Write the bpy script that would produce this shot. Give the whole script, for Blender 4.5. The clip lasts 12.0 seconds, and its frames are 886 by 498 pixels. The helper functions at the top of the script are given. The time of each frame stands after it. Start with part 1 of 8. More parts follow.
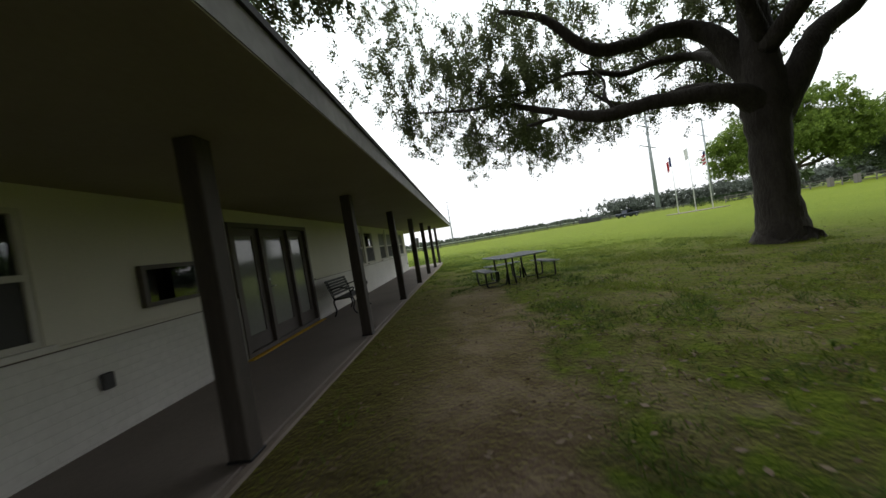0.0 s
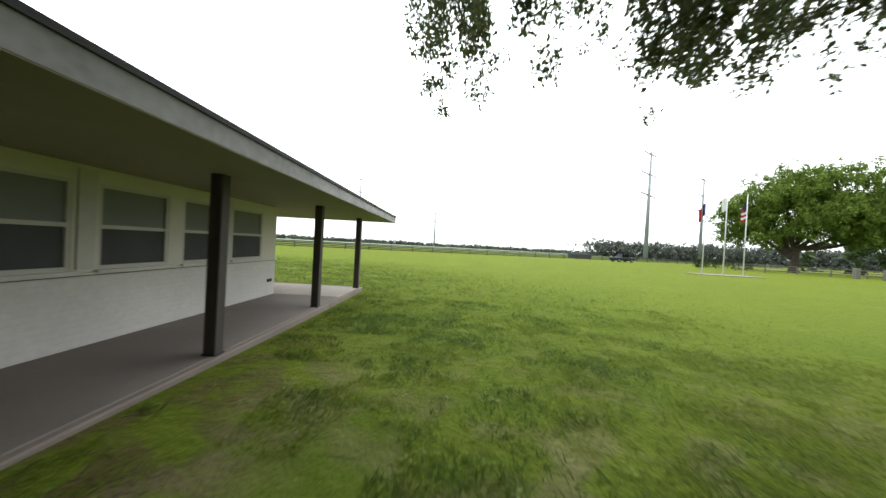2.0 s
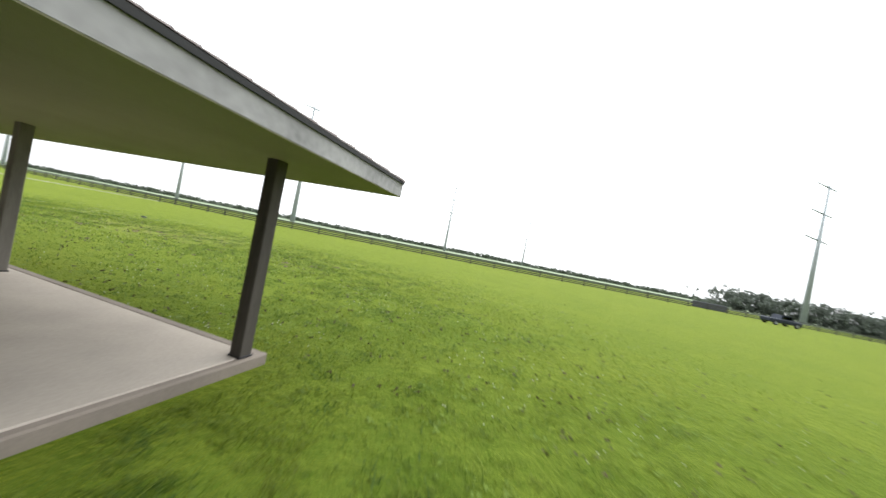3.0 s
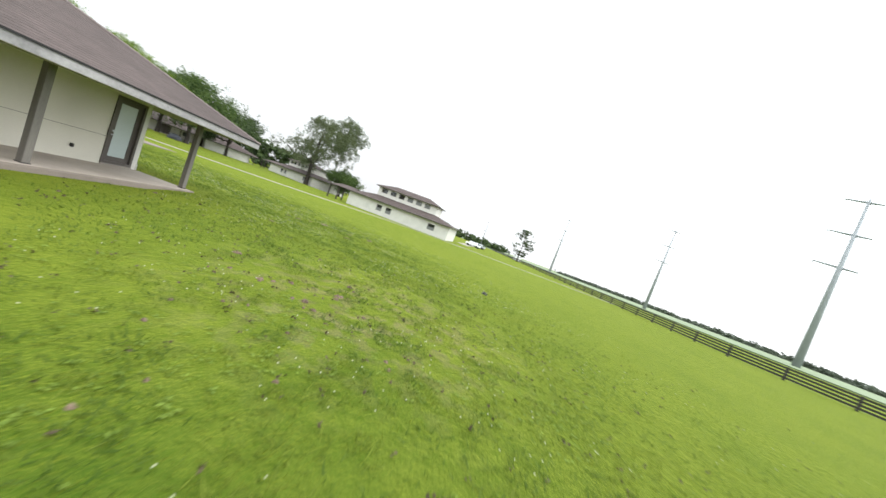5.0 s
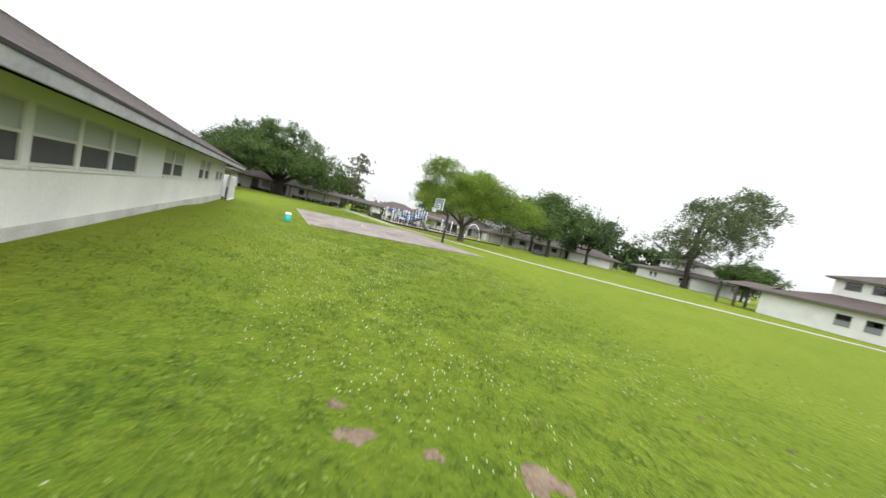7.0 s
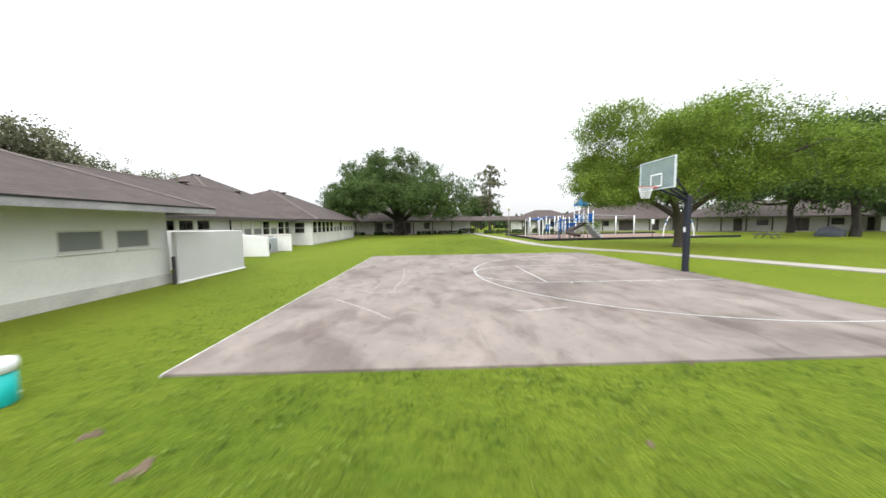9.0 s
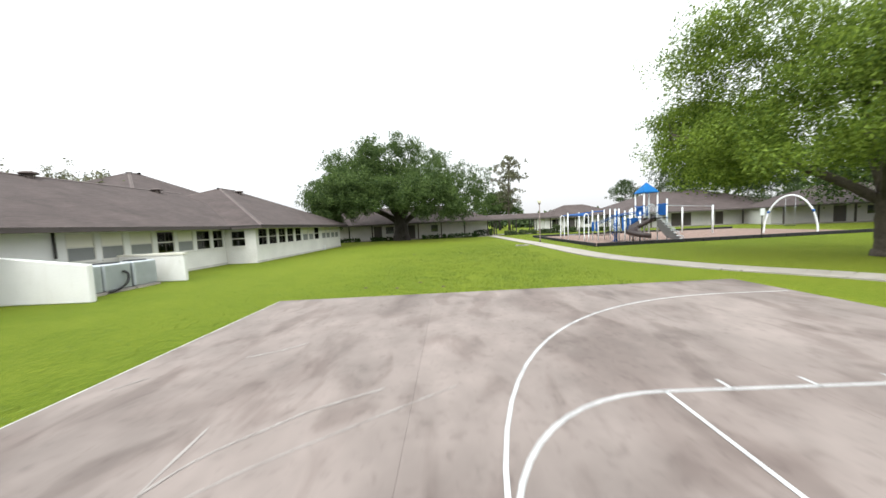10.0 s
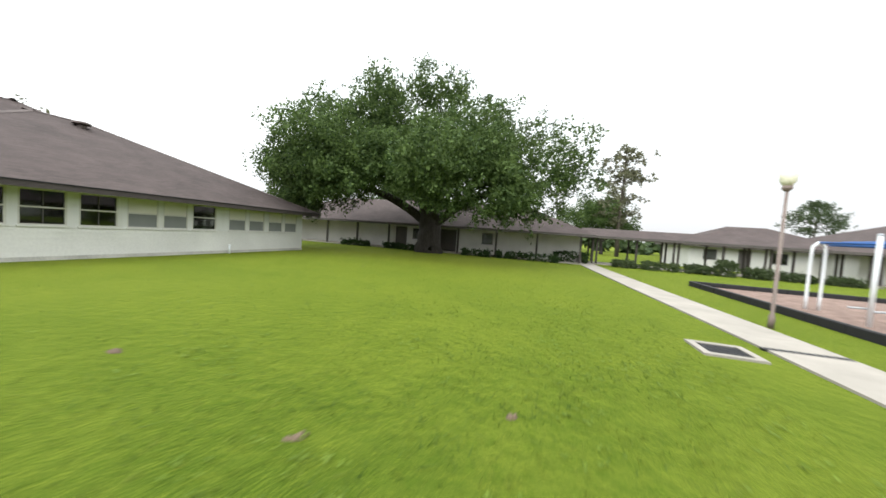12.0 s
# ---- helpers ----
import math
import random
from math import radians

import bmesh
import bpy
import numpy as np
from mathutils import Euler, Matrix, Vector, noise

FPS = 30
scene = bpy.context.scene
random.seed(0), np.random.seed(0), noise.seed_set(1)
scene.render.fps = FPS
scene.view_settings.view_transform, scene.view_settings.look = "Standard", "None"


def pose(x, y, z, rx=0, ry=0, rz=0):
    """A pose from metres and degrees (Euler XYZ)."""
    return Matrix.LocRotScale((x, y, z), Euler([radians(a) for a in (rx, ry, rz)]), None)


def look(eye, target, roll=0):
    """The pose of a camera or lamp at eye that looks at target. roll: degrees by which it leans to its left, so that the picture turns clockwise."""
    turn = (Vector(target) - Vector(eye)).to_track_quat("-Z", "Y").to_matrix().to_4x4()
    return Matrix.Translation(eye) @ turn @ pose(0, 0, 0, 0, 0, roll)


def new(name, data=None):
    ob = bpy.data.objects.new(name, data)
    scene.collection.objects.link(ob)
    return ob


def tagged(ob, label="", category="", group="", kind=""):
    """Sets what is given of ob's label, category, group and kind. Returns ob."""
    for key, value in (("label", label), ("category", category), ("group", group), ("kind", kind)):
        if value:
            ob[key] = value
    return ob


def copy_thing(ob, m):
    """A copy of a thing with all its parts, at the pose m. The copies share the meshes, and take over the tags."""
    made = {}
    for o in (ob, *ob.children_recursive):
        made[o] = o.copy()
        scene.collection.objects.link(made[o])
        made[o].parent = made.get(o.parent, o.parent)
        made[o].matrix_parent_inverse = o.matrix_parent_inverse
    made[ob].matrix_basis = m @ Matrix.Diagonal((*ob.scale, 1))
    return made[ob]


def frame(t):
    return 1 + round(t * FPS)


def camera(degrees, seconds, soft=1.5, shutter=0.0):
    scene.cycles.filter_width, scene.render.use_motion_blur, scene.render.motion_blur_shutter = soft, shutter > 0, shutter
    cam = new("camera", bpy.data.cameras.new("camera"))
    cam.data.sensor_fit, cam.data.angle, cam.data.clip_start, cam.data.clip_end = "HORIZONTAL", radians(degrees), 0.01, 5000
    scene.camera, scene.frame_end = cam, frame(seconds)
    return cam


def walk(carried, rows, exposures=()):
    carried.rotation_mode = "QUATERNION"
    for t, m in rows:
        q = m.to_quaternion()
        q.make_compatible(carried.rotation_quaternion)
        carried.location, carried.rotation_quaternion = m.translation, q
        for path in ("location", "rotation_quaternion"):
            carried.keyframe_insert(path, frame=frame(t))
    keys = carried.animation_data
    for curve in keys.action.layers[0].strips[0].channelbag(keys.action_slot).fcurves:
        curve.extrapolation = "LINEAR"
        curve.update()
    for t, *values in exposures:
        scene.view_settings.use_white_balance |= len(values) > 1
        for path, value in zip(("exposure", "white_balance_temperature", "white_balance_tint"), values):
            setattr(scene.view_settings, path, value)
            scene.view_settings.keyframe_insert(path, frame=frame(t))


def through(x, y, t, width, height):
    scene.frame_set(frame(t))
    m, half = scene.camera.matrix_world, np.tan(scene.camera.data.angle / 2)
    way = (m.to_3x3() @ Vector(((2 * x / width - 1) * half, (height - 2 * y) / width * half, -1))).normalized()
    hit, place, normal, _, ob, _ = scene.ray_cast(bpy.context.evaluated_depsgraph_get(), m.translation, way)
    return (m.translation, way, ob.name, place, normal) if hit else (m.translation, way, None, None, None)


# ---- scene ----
cam = camera(106.8, 12.0, 1.5, 0.2)

PATH = [
    (0, (-0.366, -0.369, 1.344), (-0.501, 1.626, 1.302), -9.3),
    (0.5, (-0.354, 1.51, 1.408), (-0.33, 3.51, 1.359), -5.7),
    (0.7, (-0.271, 2.487, 1.437), (-0.214, 4.485, 1.394), -4.1),
    (1, (0.02, 3.871, 1.454), (0.08, 5.87, 1.416), -2.3),
    (1.5, (0.39, 6.574, 1.499), (0.425, 8.574, 1.47), 0.7),
    (2, (0.687, 9.516, 1.579), (0.667, 11.516, 1.558), 3.1),
    (2.5, (0.899, 12.834, 1.67), (0.768, 14.83, 1.649), 6.1),
    (2.7, (1.003, 14.35, 1.679), (0.745, 16.333, 1.665), 8.1),
    (4.3, (-3.639, 26.079, 1.892), (-5.46, 26.904, 1.806), 21.4),
    (4.5, (-4.745, 26.921, 1.916), (-6.644, 27.542, 1.82), 21.3),
    (4.9, (-7.92, 28.284, 1.907), (-9.913, 28.398, 1.793), 20.5),
    (5, (-8.543, 28.493, 1.916), (-10.539, 28.505, 1.802), 20.5),
    (5.5, (-12.667, 28.915, 1.845), (-14.57, 28.314, 1.717), 19.4),
    (6, (-16.636, 28.046, 1.819), (-18.304, 26.953, 1.677), 18.0),
    (6.5, (-20.241, 26.3, 1.836), (-21.58, 24.822, 1.683), 15.9),
    (7, (-22.959, 24.153, 1.808), (-23.895, 22.392, 1.658), 13.1),
    (8.8, (-27.979, 9.905, 1.811), (-28.09, 7.913, 1.663), 0.5),
    (9, (-28.3, 7.904, 1.853), (-28.369, 5.911, 1.699), -0.7),
    (9.5, (-28.919, 2.867, 1.817), (-28.94, 0.872, 1.676), -2.2),
    (10, (-29.583, -2.32, 1.894), (-29.544, -4.314, 1.749), -2.6),
    (10.5, (-30.05, -7.205, 1.862), (-29.968, -9.199, 1.730), -2.7),
    (11, (-30.625, -12.032, 1.901), (-30.475, -14.021, 1.761), -1.9),
    (11.5, (-31.08, -16.64, 1.885), (-30.87, -18.624, 1.754), -0.7),
    (12, (-32.101, -21.595, 1.74), (-31.541, -23.513, 1.643), 4.0),
]
walk(cam, [(t, look(eye, target, roll)) for t, eye, target, roll in PATH], ((0.0, -0.54), (0.5, -0.4), (1.0, -0.3), (1.5, -0.17), (2.0, -0.12), (2.5, 0.0), (4.5, 0.0), (12.0, 0.0)))

# ---- world, sun ----
world = bpy.data.worlds.new("overcast_sky")
scene.world = world
world.use_nodes = True
wn, wl = world.node_tree.nodes, world.node_tree.links
wn.clear()
sky = wn.new("ShaderNodeTexSky")
sky.sky_type, sky.sun_disc = "NISHITA", False
sky.sun_elevation, sky.sun_rotation = radians(52), radians(200)
sky.air_density, sky.dust_density = 1.0, 4.0
grey = wn.new("ShaderNodeHueSaturation")
grey.inputs["Saturation"].default_value = 0.12
cloud = wn.new("ShaderNodeMix")
cloud.data_type = "RGBA"
cloud.inputs[0].default_value = 0.8
glow = wn.new("ShaderNodeMix")
glow.data_type = "RGBA"
glow.inputs[6].default_value, glow.inputs[7].default_value = (13.0, 13.2, 13.5, 1), (38.0, 41.0, 42.0, 1)
ways, parts_of = wn.new("ShaderNodeTexCoord"), wn.new("ShaderNodeSeparateXYZ")
wl.new(ways.outputs["Generated"], parts_of.inputs[0])
wl.new(parts_of.outputs[2], glow.inputs[0])
sunward, share, veil = wn.new("ShaderNodeVectorMath"), wn.new("ShaderNodeMapRange"), wn.new("ShaderNodeVectorMath")
sunward.operation, veil.operation = "DOT_PRODUCT", "SCALE"
sunward.inputs[1].default_value = (0.34, 0.94, 0.0)
share.interpolation_type = "SMOOTHSTEP"
share.inputs[1].default_value, share.inputs[2].default_value = -0.9, 1.0
share.inputs[3].default_value, share.inputs[4].default_value = 0.8, 1.7
wl.new(ways.outputs["Generated"], sunward.inputs[0])
wl.new(sunward.outputs["Value"], share.inputs[0])
wl.new(glow.outputs[2], veil.inputs[0])
wl.new(share.outputs[0], veil.inputs["Scale"])
wl.new(veil.outputs[0], cloud.inputs[7])
wbg = wn.new("ShaderNodeBackground")
wbg.inputs["Strength"].default_value = 0.094
wout = wn.new("ShaderNodeOutputWorld")
wl.new(sky.outputs[0], grey.inputs["Color"])
wl.new(grey.outputs[0], cloud.inputs[6])
wl.new(cloud.outputs[2], wbg.inputs["Color"])
wl.new(wbg.outputs[0], wout.inputs["Surface"])

sun = new("sun", bpy.data.lights.new("sun", "SUN"))
sun.data.energy, sun.data.angle, sun.data.color = 1.1, radians(25), (1.0, 0.96, 0.9)
SUN_FROM = Vector((-math.sin(radians(200)) * math.cos(radians(52)), -math.cos(radians(200)) * math.cos(radians(52)), math.sin(radians(52))))
sun.matrix_world = look((0, 0, 60), Vector((0, 0, 60)) - SUN_FROM)


# ---- materials ----
def material(name, base, rough=0.8, metal=0.0, var=0.12, scale=3.0, fine=40.0, bump=0.2, bump_dist=0.01, tint=None, spec=0.3, coord="Object", random_obj=0.0, stretch=None):
    """A surface with variation at two scales, and relief from the finer one."""
    m = bpy.data.materials.new(name)
    m.use_nodes = True
    n, l = m.node_tree.nodes, m.node_tree.links
    p = n["Principled BSDF"]
    p.inputs["Roughness"].default_value, p.inputs["Metallic"].default_value = rough, metal
    p.inputs["Specular IOR Level"].default_value = spec
    geo = n.new("ShaderNodeNewGeometry") if coord == "World" else n.new("ShaderNodeTexCoord")
    src = geo.outputs["Position"] if coord == "World" else geo.outputs["Object"]
    if stretch:
        mp = n.new("ShaderNodeMapping")
        mp.inputs["Scale"].default_value = stretch
        l.new(src, mp.inputs["Vector"])
        src = mp.outputs[0]
    a, b = n.new("ShaderNodeTexNoise"), n.new("ShaderNodeTexNoise")
    for t, s, d in ((a, scale, 4), (b, fine, 3)):
        t.inputs["Scale"].default_value, t.inputs["Detail"].default_value = s, d
        l.new(src, t.inputs["Vector"])
    add = n.new("ShaderNodeMix")
    add.inputs[0].default_value = 0.4
    l.new(a.outputs[0], add.inputs[2])
    l.new(b.outputs[0], add.inputs[3])
    ramp = n.new("ShaderNodeValToRGB")
    c = Vector(base)
    t2 = Vector(tint) if tint else c * (1 + var)
    ramp.color_ramp.elements[0].position, ramp.color_ramp.elements[1].position = 0.32, 0.68
    ramp.color_ramp.elements[0].color = (*(c * (1 - var)), 1)
    ramp.color_ramp.elements[1].color = (*t2, 1)
    l.new(add.outputs[0], ramp.inputs[0])
    col = ramp.outputs[0]
    if random_obj:
        info, hsv, mr = n.new("ShaderNodeObjectInfo"), n.new("ShaderNodeHueSaturation"), n.new("ShaderNodeMapRange")
        mr.inputs[3].default_value, mr.inputs[4].default_value = 1 - random_obj, 1 + random_obj
        l.new(info.outputs["Random"], mr.inputs[0])
        l.new(mr.outputs[0], hsv.inputs["Value"])
        l.new(col, hsv.inputs["Color"])
        col = hsv.outputs[0]
    l.new(col, p.inputs["Base Color"])
    if bump:
        bp = n.new("ShaderNodeBump")
        bp.inputs["Strength"].default_value, bp.inputs["Distance"].default_value = bump, bump_dist
        l.new(b.outputs[0], bp.inputs["Height"])
        l.new(bp.outputs[0], p.inputs["Normal"])
    return m


def coursed(name, base, mortar, bw, bh, gap, rough, var, bump_dist, axes, grime=0.15, squash=1.0):
    """Courses (brick, shingle) over a surface; axes picks the world axes that run along and across the courses."""
    m = material(name, base, rough, var=var, scale=0.9, fine=18.0, bump=0.0, coord="World")
    n, l = m.node_tree.nodes, m.node_tree.links
    p = n["Principled BSDF"]
    geo, sep, comb = n.new("ShaderNodeNewGeometry"), n.new("ShaderNodeSeparateXYZ"), n.new("ShaderNodeCombineXYZ")
    l.new(geo.outputs["Position"], sep.inputs[0])
    add = n.new("ShaderNodeMath")
    add.operation = "ADD"
    l.new(sep.outputs[0], add.inputs[0])
    l.new(sep.outputs[1], add.inputs[1])
    l.new(add.outputs[0] if axes == "hz" else sep.outputs["XYZ".index(axes[0].upper())], comb.inputs[0])
    l.new(sep.outputs[2], comb.inputs[1])
    bk = n.new("ShaderNodeTexBrick")
    bk.inputs["Scale"].default_value = 1.0
    bk.inputs["Mortar Size"].default_value, bk.inputs["Mortar Smooth"].default_value = gap, 0.3
    bk.inputs["Brick Width"].default_value, bk.inputs["Row Height"].default_value = bw, bh
    bk.inputs["Color1"].default_value, bk.inputs["Color2"].default_value = (1, 1, 1, 1), (1 - grime, 1 - grime, 1 - grime, 1)
    bk.inputs["Mortar"].default_value = (mortar, mortar, mortar, 1)
    l.new(comb.outputs[0], bk.inputs["Vector"])
    mul = n.new("ShaderNodeMix")
    mul.data_type, mul.blend_type = "RGBA", "MULTIPLY"
    mul.inputs[0].default_value = 1.0
    old = p.inputs["Base Color"].links[0].from_socket
    l.new(old, mul.inputs[6])
    l.new(bk.outputs["Color"], mul.inputs[7])
    l.new(mul.outputs[2], p.inputs["Base Color"])
    inv = n.new("ShaderNodeMath")
    inv.operation = "SUBTRACT"
    inv.inputs[0].default_value = 1.0
    l.new(bk.outputs["Fac"], inv.inputs[1])
    bp = n.new("ShaderNodeBump")
    bp.inputs["Strength"].default_value, bp.inputs["Distance"].default_value = 0.6, bump_dist
    l.new(inv.outputs[0], bp.inputs["Height"])
    l.new(bp.outputs[0], p.inputs["Normal"])
    return m


def leaf_material(name, dark, light, through=0.3):
    """Leaves: colour varies leaf by leaf and clump by clump, and some light passes through."""
    m = bpy.data.materials.new(name)
    m.use_nodes = True
    n, l = m.node_tree.nodes, m.node_tree.links
    p, out = n["Principled BSDF"], n["Material Output"]
    p.inputs["Roughness"].default_value, p.inputs["Specular IOR Level"].default_value = 0.6, 0.15
    geo, tex, add, ramp = n.new("ShaderNodeNewGeometry"), n.new("ShaderNodeTexNoise"), n.new("ShaderNodeMix"), n.new("ShaderNodeValToRGB")
    tex.inputs["Scale"].default_value = 0.6
    l.new(geo.outputs["Position"], tex.inputs["Vector"])
    add.inputs[0].default_value = 0.5
    l.new(geo.outputs["Random Per Island"], add.inputs[2])
    l.new(tex.outputs[0], add.inputs[3])
    l.new(add.outputs[0], ramp.inputs[0])
    ramp.color_ramp.elements[0].position, ramp.color_ramp.elements[1].position = 0.2, 0.8
    ramp.color_ramp.elements[0].color, ramp.color_ramp.elements[1].color = (*dark, 1), (*light, 1)
    l.new(ramp.outputs[0], p.inputs["Base Color"])
    tr, mx = n.new("ShaderNodeBsdfTranslucent"), n.new("ShaderNodeMixShader")
    l.new(ramp.outputs[0], tr.inputs["Color"])
    mx.inputs[0].default_value = through
    l.new(p.outputs[0], mx.inputs[1])
    l.new(tr.outputs[0], mx.inputs[2])
    l.new(mx.outputs[0], out.inputs["Surface"])
    return m


def glass_material(name, tint=(0.8, 0.85, 0.85), rough=0.02, see=0.85):
    """A pane: mirror gloss that grows with the angle, over clear tinted glass."""
    m = bpy.data.materials.new(name)
    m.use_nodes = True
    n, l = m.node_tree.nodes, m.node_tree.links
    n.remove(n["Principled BSDF"])
    tr, gl, mx, fr = n.new("ShaderNodeBsdfTransparent"), n.new("ShaderNodeBsdfGlossy"), n.new("ShaderNodeMixShader"), n.new("ShaderNodeFresnel")
    tr.inputs["Color"].default_value = (*[c * see for c in tint], 1)
    gl.inputs["Roughness"].default_value, gl.inputs["Color"].default_value = rough, (0.9, 0.9, 0.9, 1)
    fr.inputs["IOR"].default_value = 1.6
    l.new(fr.outputs[0], mx.inputs[0])
    l.new(tr.outputs[0], mx.inputs[1])
    l.new(gl.outputs[0], mx.inputs[2])
    l.new(mx.outputs[0], n["Material Output"].inputs["Surface"])
    return m


def ground_material():
    """Lawn in two greens with paler dry patches, and bare trodden soil round the picnic table and under the oak."""
    m = bpy.data.materials.new("lawn")
    m.use_nodes = True
    n, l = m.node_tree.nodes, m.node_tree.links
    p = n["Principled BSDF"]
    p.inputs["Roughness"].default_value, p.inputs["Specular IOR Level"].default_value = 0.9, 0.05
    # blade tips catch the light where the turf is seen along the ground
    p.inputs["Sheen Weight"].default_value, p.inputs["Sheen Roughness"].default_value = 0.42, 0.42
    p.inputs["Sheen Tint"].default_value = (0.53, 0.56, 0.06, 1)
    pos = n.new("ShaderNodeNewGeometry").outputs["Position"]

    def noise_at(scale, detail=4):
        t = n.new("ShaderNodeTexNoise")
        t.inputs["Scale"].default_value, t.inputs["Detail"].default_value = scale, detail
        l.new(pos, t.inputs["Vector"])
        return t.outputs[0]

    def mix_of(fac, a, b, mode="MIX"):
        t = n.new("ShaderNodeMix")
        t.data_type, t.blend_type = "RGBA", mode
        for socket, v in ((t.inputs[0], fac), (t.inputs[6], a), (t.inputs[7], b)):
            if isinstance(v, tuple):
                socket.default_value = (*v, 1)
            elif isinstance(v, float):
                socket.default_value = v
            else:
                l.new(v, socket)
        return t.outputs[2]

    def ramp_of(v, lo, hi):
        t = n.new("ShaderNodeMapRange")
        t.interpolation_type = "SMOOTHSTEP"
        t.inputs[1].default_value, t.inputs[2].default_value = lo, hi
        l.new(v, t.inputs[0])
        return t.outputs[0]

    def maths(op, a, b):
        t = n.new("ShaderNodeMath")
        t.operation = op
        for k, v in enumerate((a, b)):
            if isinstance(v, (int, float)):
                t.inputs[k].default_value = v
            else:
                l.new(v, t.inputs[k])
        return t.outputs[0]

    grass = mix_of(ramp_of(noise_at(0.35), 0.35, 0.65), (0.042, 0.074, 0.008), (0.068, 0.098, 0.011))
    grass = mix_of(maths("MULTIPLY", ramp_of(noise_at(2.2), 0.42, 0.70), 0.45), grass, (0.094, 0.124, 0.015))
    grass = mix_of(maths("MULTIPLY", ramp_of(noise_at(0.12, 5), 0.48, 0.66), 0.5), grass, (0.092, 0.118, 0.015))
    grass = mix_of(maths("MULTIPLY", ramp_of(noise_at(0.9, 6), 0.47, 0.62), 0.35), grass, (0.036, 0.070, 0.007))
    grass = mix_of(maths("MULTIPLY", ramp_of(noise_at(9.0, 6), 0.50, 0.68), 0.5), grass, (0.036, 0.074, 0.005))
    grass = mix_of(maths("MULTIPLY", ramp_of(noise_at(40.0, 4), 0.45, 0.65), 0.55), grass, (0.042, 0.075, 0.006))
    soil = mix_of(ramp_of(noise_at(3.0, 6), 0.35, 0.65), (0.105, 0.073, 0.058), (0.185, 0.138, 0.112))
    soil = mix_of(maths("MULTIPLY", ramp_of(noise_at(24.0), 0.5, 0.7), 0.6), soil, (0.085, 0.06, 0.042))
    sep = n.new("ShaderNodeSeparateXYZ")
    l.new(pos, sep.inputs[0])
    x, y = sep.outputs[0], sep.outputs[1]
    warp = maths("MULTIPLY", maths("SUBTRACT", noise_at(1.1, 8), 0.5), 1.9)
    # trodden strip from the porch to the table
    across = maths("ABSOLUTE", maths("SUBTRACT", maths("ADD", x, warp), -0.36), 0)
    strip = maths("MULTIPLY", maths("SUBTRACT", 1.0, ramp_of(across, 0.42, 0.82)), maths("SUBTRACT", 1.0, ramp_of(maths("ADD", y, warp), 5.9, 7.8)))
    # thin turf in the oak's shade
    dx, dy = maths("SUBTRACT", x, 3.0), maths("MULTIPLY", maths("SUBTRACT", y, 3.5), 0.6)
    far = maths("SQRT", maths("ADD", maths("MULTIPLY", dx, dx), maths("MULTIPLY", dy, dy)), 0)
    thin = maths("MULTIPLY", maths("SUBTRACT", 1.0, ramp_of(far, 3.0, 8.5)), ramp_of(noise_at(1.7, 8), 0.46, 0.6))
    # worn edge along the porch slab
    edge = maths("MULTIPLY", maths("SUBTRACT", 1.0, ramp_of(maths("ADD", x, maths("MULTIPLY", warp, 0.5)), -1.6, 0.2)), ramp_of(noise_at(2.4, 6), 0.42, 0.56))
    edge = maths("MULTIPLY", edge, maths("MULTIPLY", ramp_of(x, -2.6, -2.2), maths("SUBTRACT", 1.0, ramp_of(y, 11.0, 17.0))))
    # thin turf over pinkish clay off the north end
    cx, cy = maths("ADD", x, 14.8), maths("SUBTRACT", y, 27.6)
    away = maths("SQRT", maths("ADD", maths("MULTIPLY", cx, cx), maths("MULTIPLY", cy, cy)), 0)
    clay = maths("MULTIPLY", maths("SUBTRACT", 1.0, ramp_of(away, 0.8, 4.2)), ramp_of(noise_at(2.7, 7), 0.47, 0.60))
    strip = maths("ADD", strip, maths("MULTIPLY", clay, 0.5))
    worn = maths("MULTIPLY", maths("SUBTRACT", 1.0, ramp_of(maths("ADD", x, maths("MULTIPLY", warp, 0.5)), -1.3, -0.7)), maths("SUBTRACT", 1.0, ramp_of(y, 6.5, 10.5)))
    edge = maths("MAXIMUM", edge, maths("MULTIPLY", worn, ramp_of(x, -3.0, -2.2)))
    bare = maths("MINIMUM", maths("ADD", maths("ADD", strip, maths("MULTIPLY", thin, 0.6)), edge), 1.0)
    # dark leaf mould between the tufts under the oak
    ex, ey = maths("SUBTRACT", x, 1.6), maths("MULTIPLY", maths("SUBTRACT", y, 1.5), 0.75)
    close = maths("SQRT", maths("ADD", maths("MULTIPLY", ex, ex), maths("MULTIPLY", ey, ey)), 0)
    mould = maths("MULTIPLY", maths("SUBTRACT", 1.0, ramp_of(close, 2.0, 6.5)), ramp_of(noise_at(5.5, 9), 0.40, 0.56))
    grass = mix_of(maths("MULTIPLY", mould, 0.8), grass, (0.040, 0.034, 0.020))
    soil = mix_of(maths("MULTIPLY", ramp_of(noise_at(0.9, 7), 0.42, 0.6), 0.6), soil, (0.072, 0.050, 0.036))
    # darker soil along the porch slab
    by_slab = maths("SUBTRACT", 1.0, ramp_of(maths("ADD", x, maths("MULTIPLY", warp, 0.4)), -1.2, -0.5))
    soil = mix_of(maths("MULTIPLY", by_slab, maths("MULTIPLY", ramp_of(x, -3.0, -2.2), 0.8)), soil, (0.030, 0.021, 0.014))
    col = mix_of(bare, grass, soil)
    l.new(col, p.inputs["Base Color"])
    bp = n.new("ShaderNodeBump")
    bp.inputs["Strength"].default_value, bp.inputs["Distance"].default_value = 0.7, 0.05
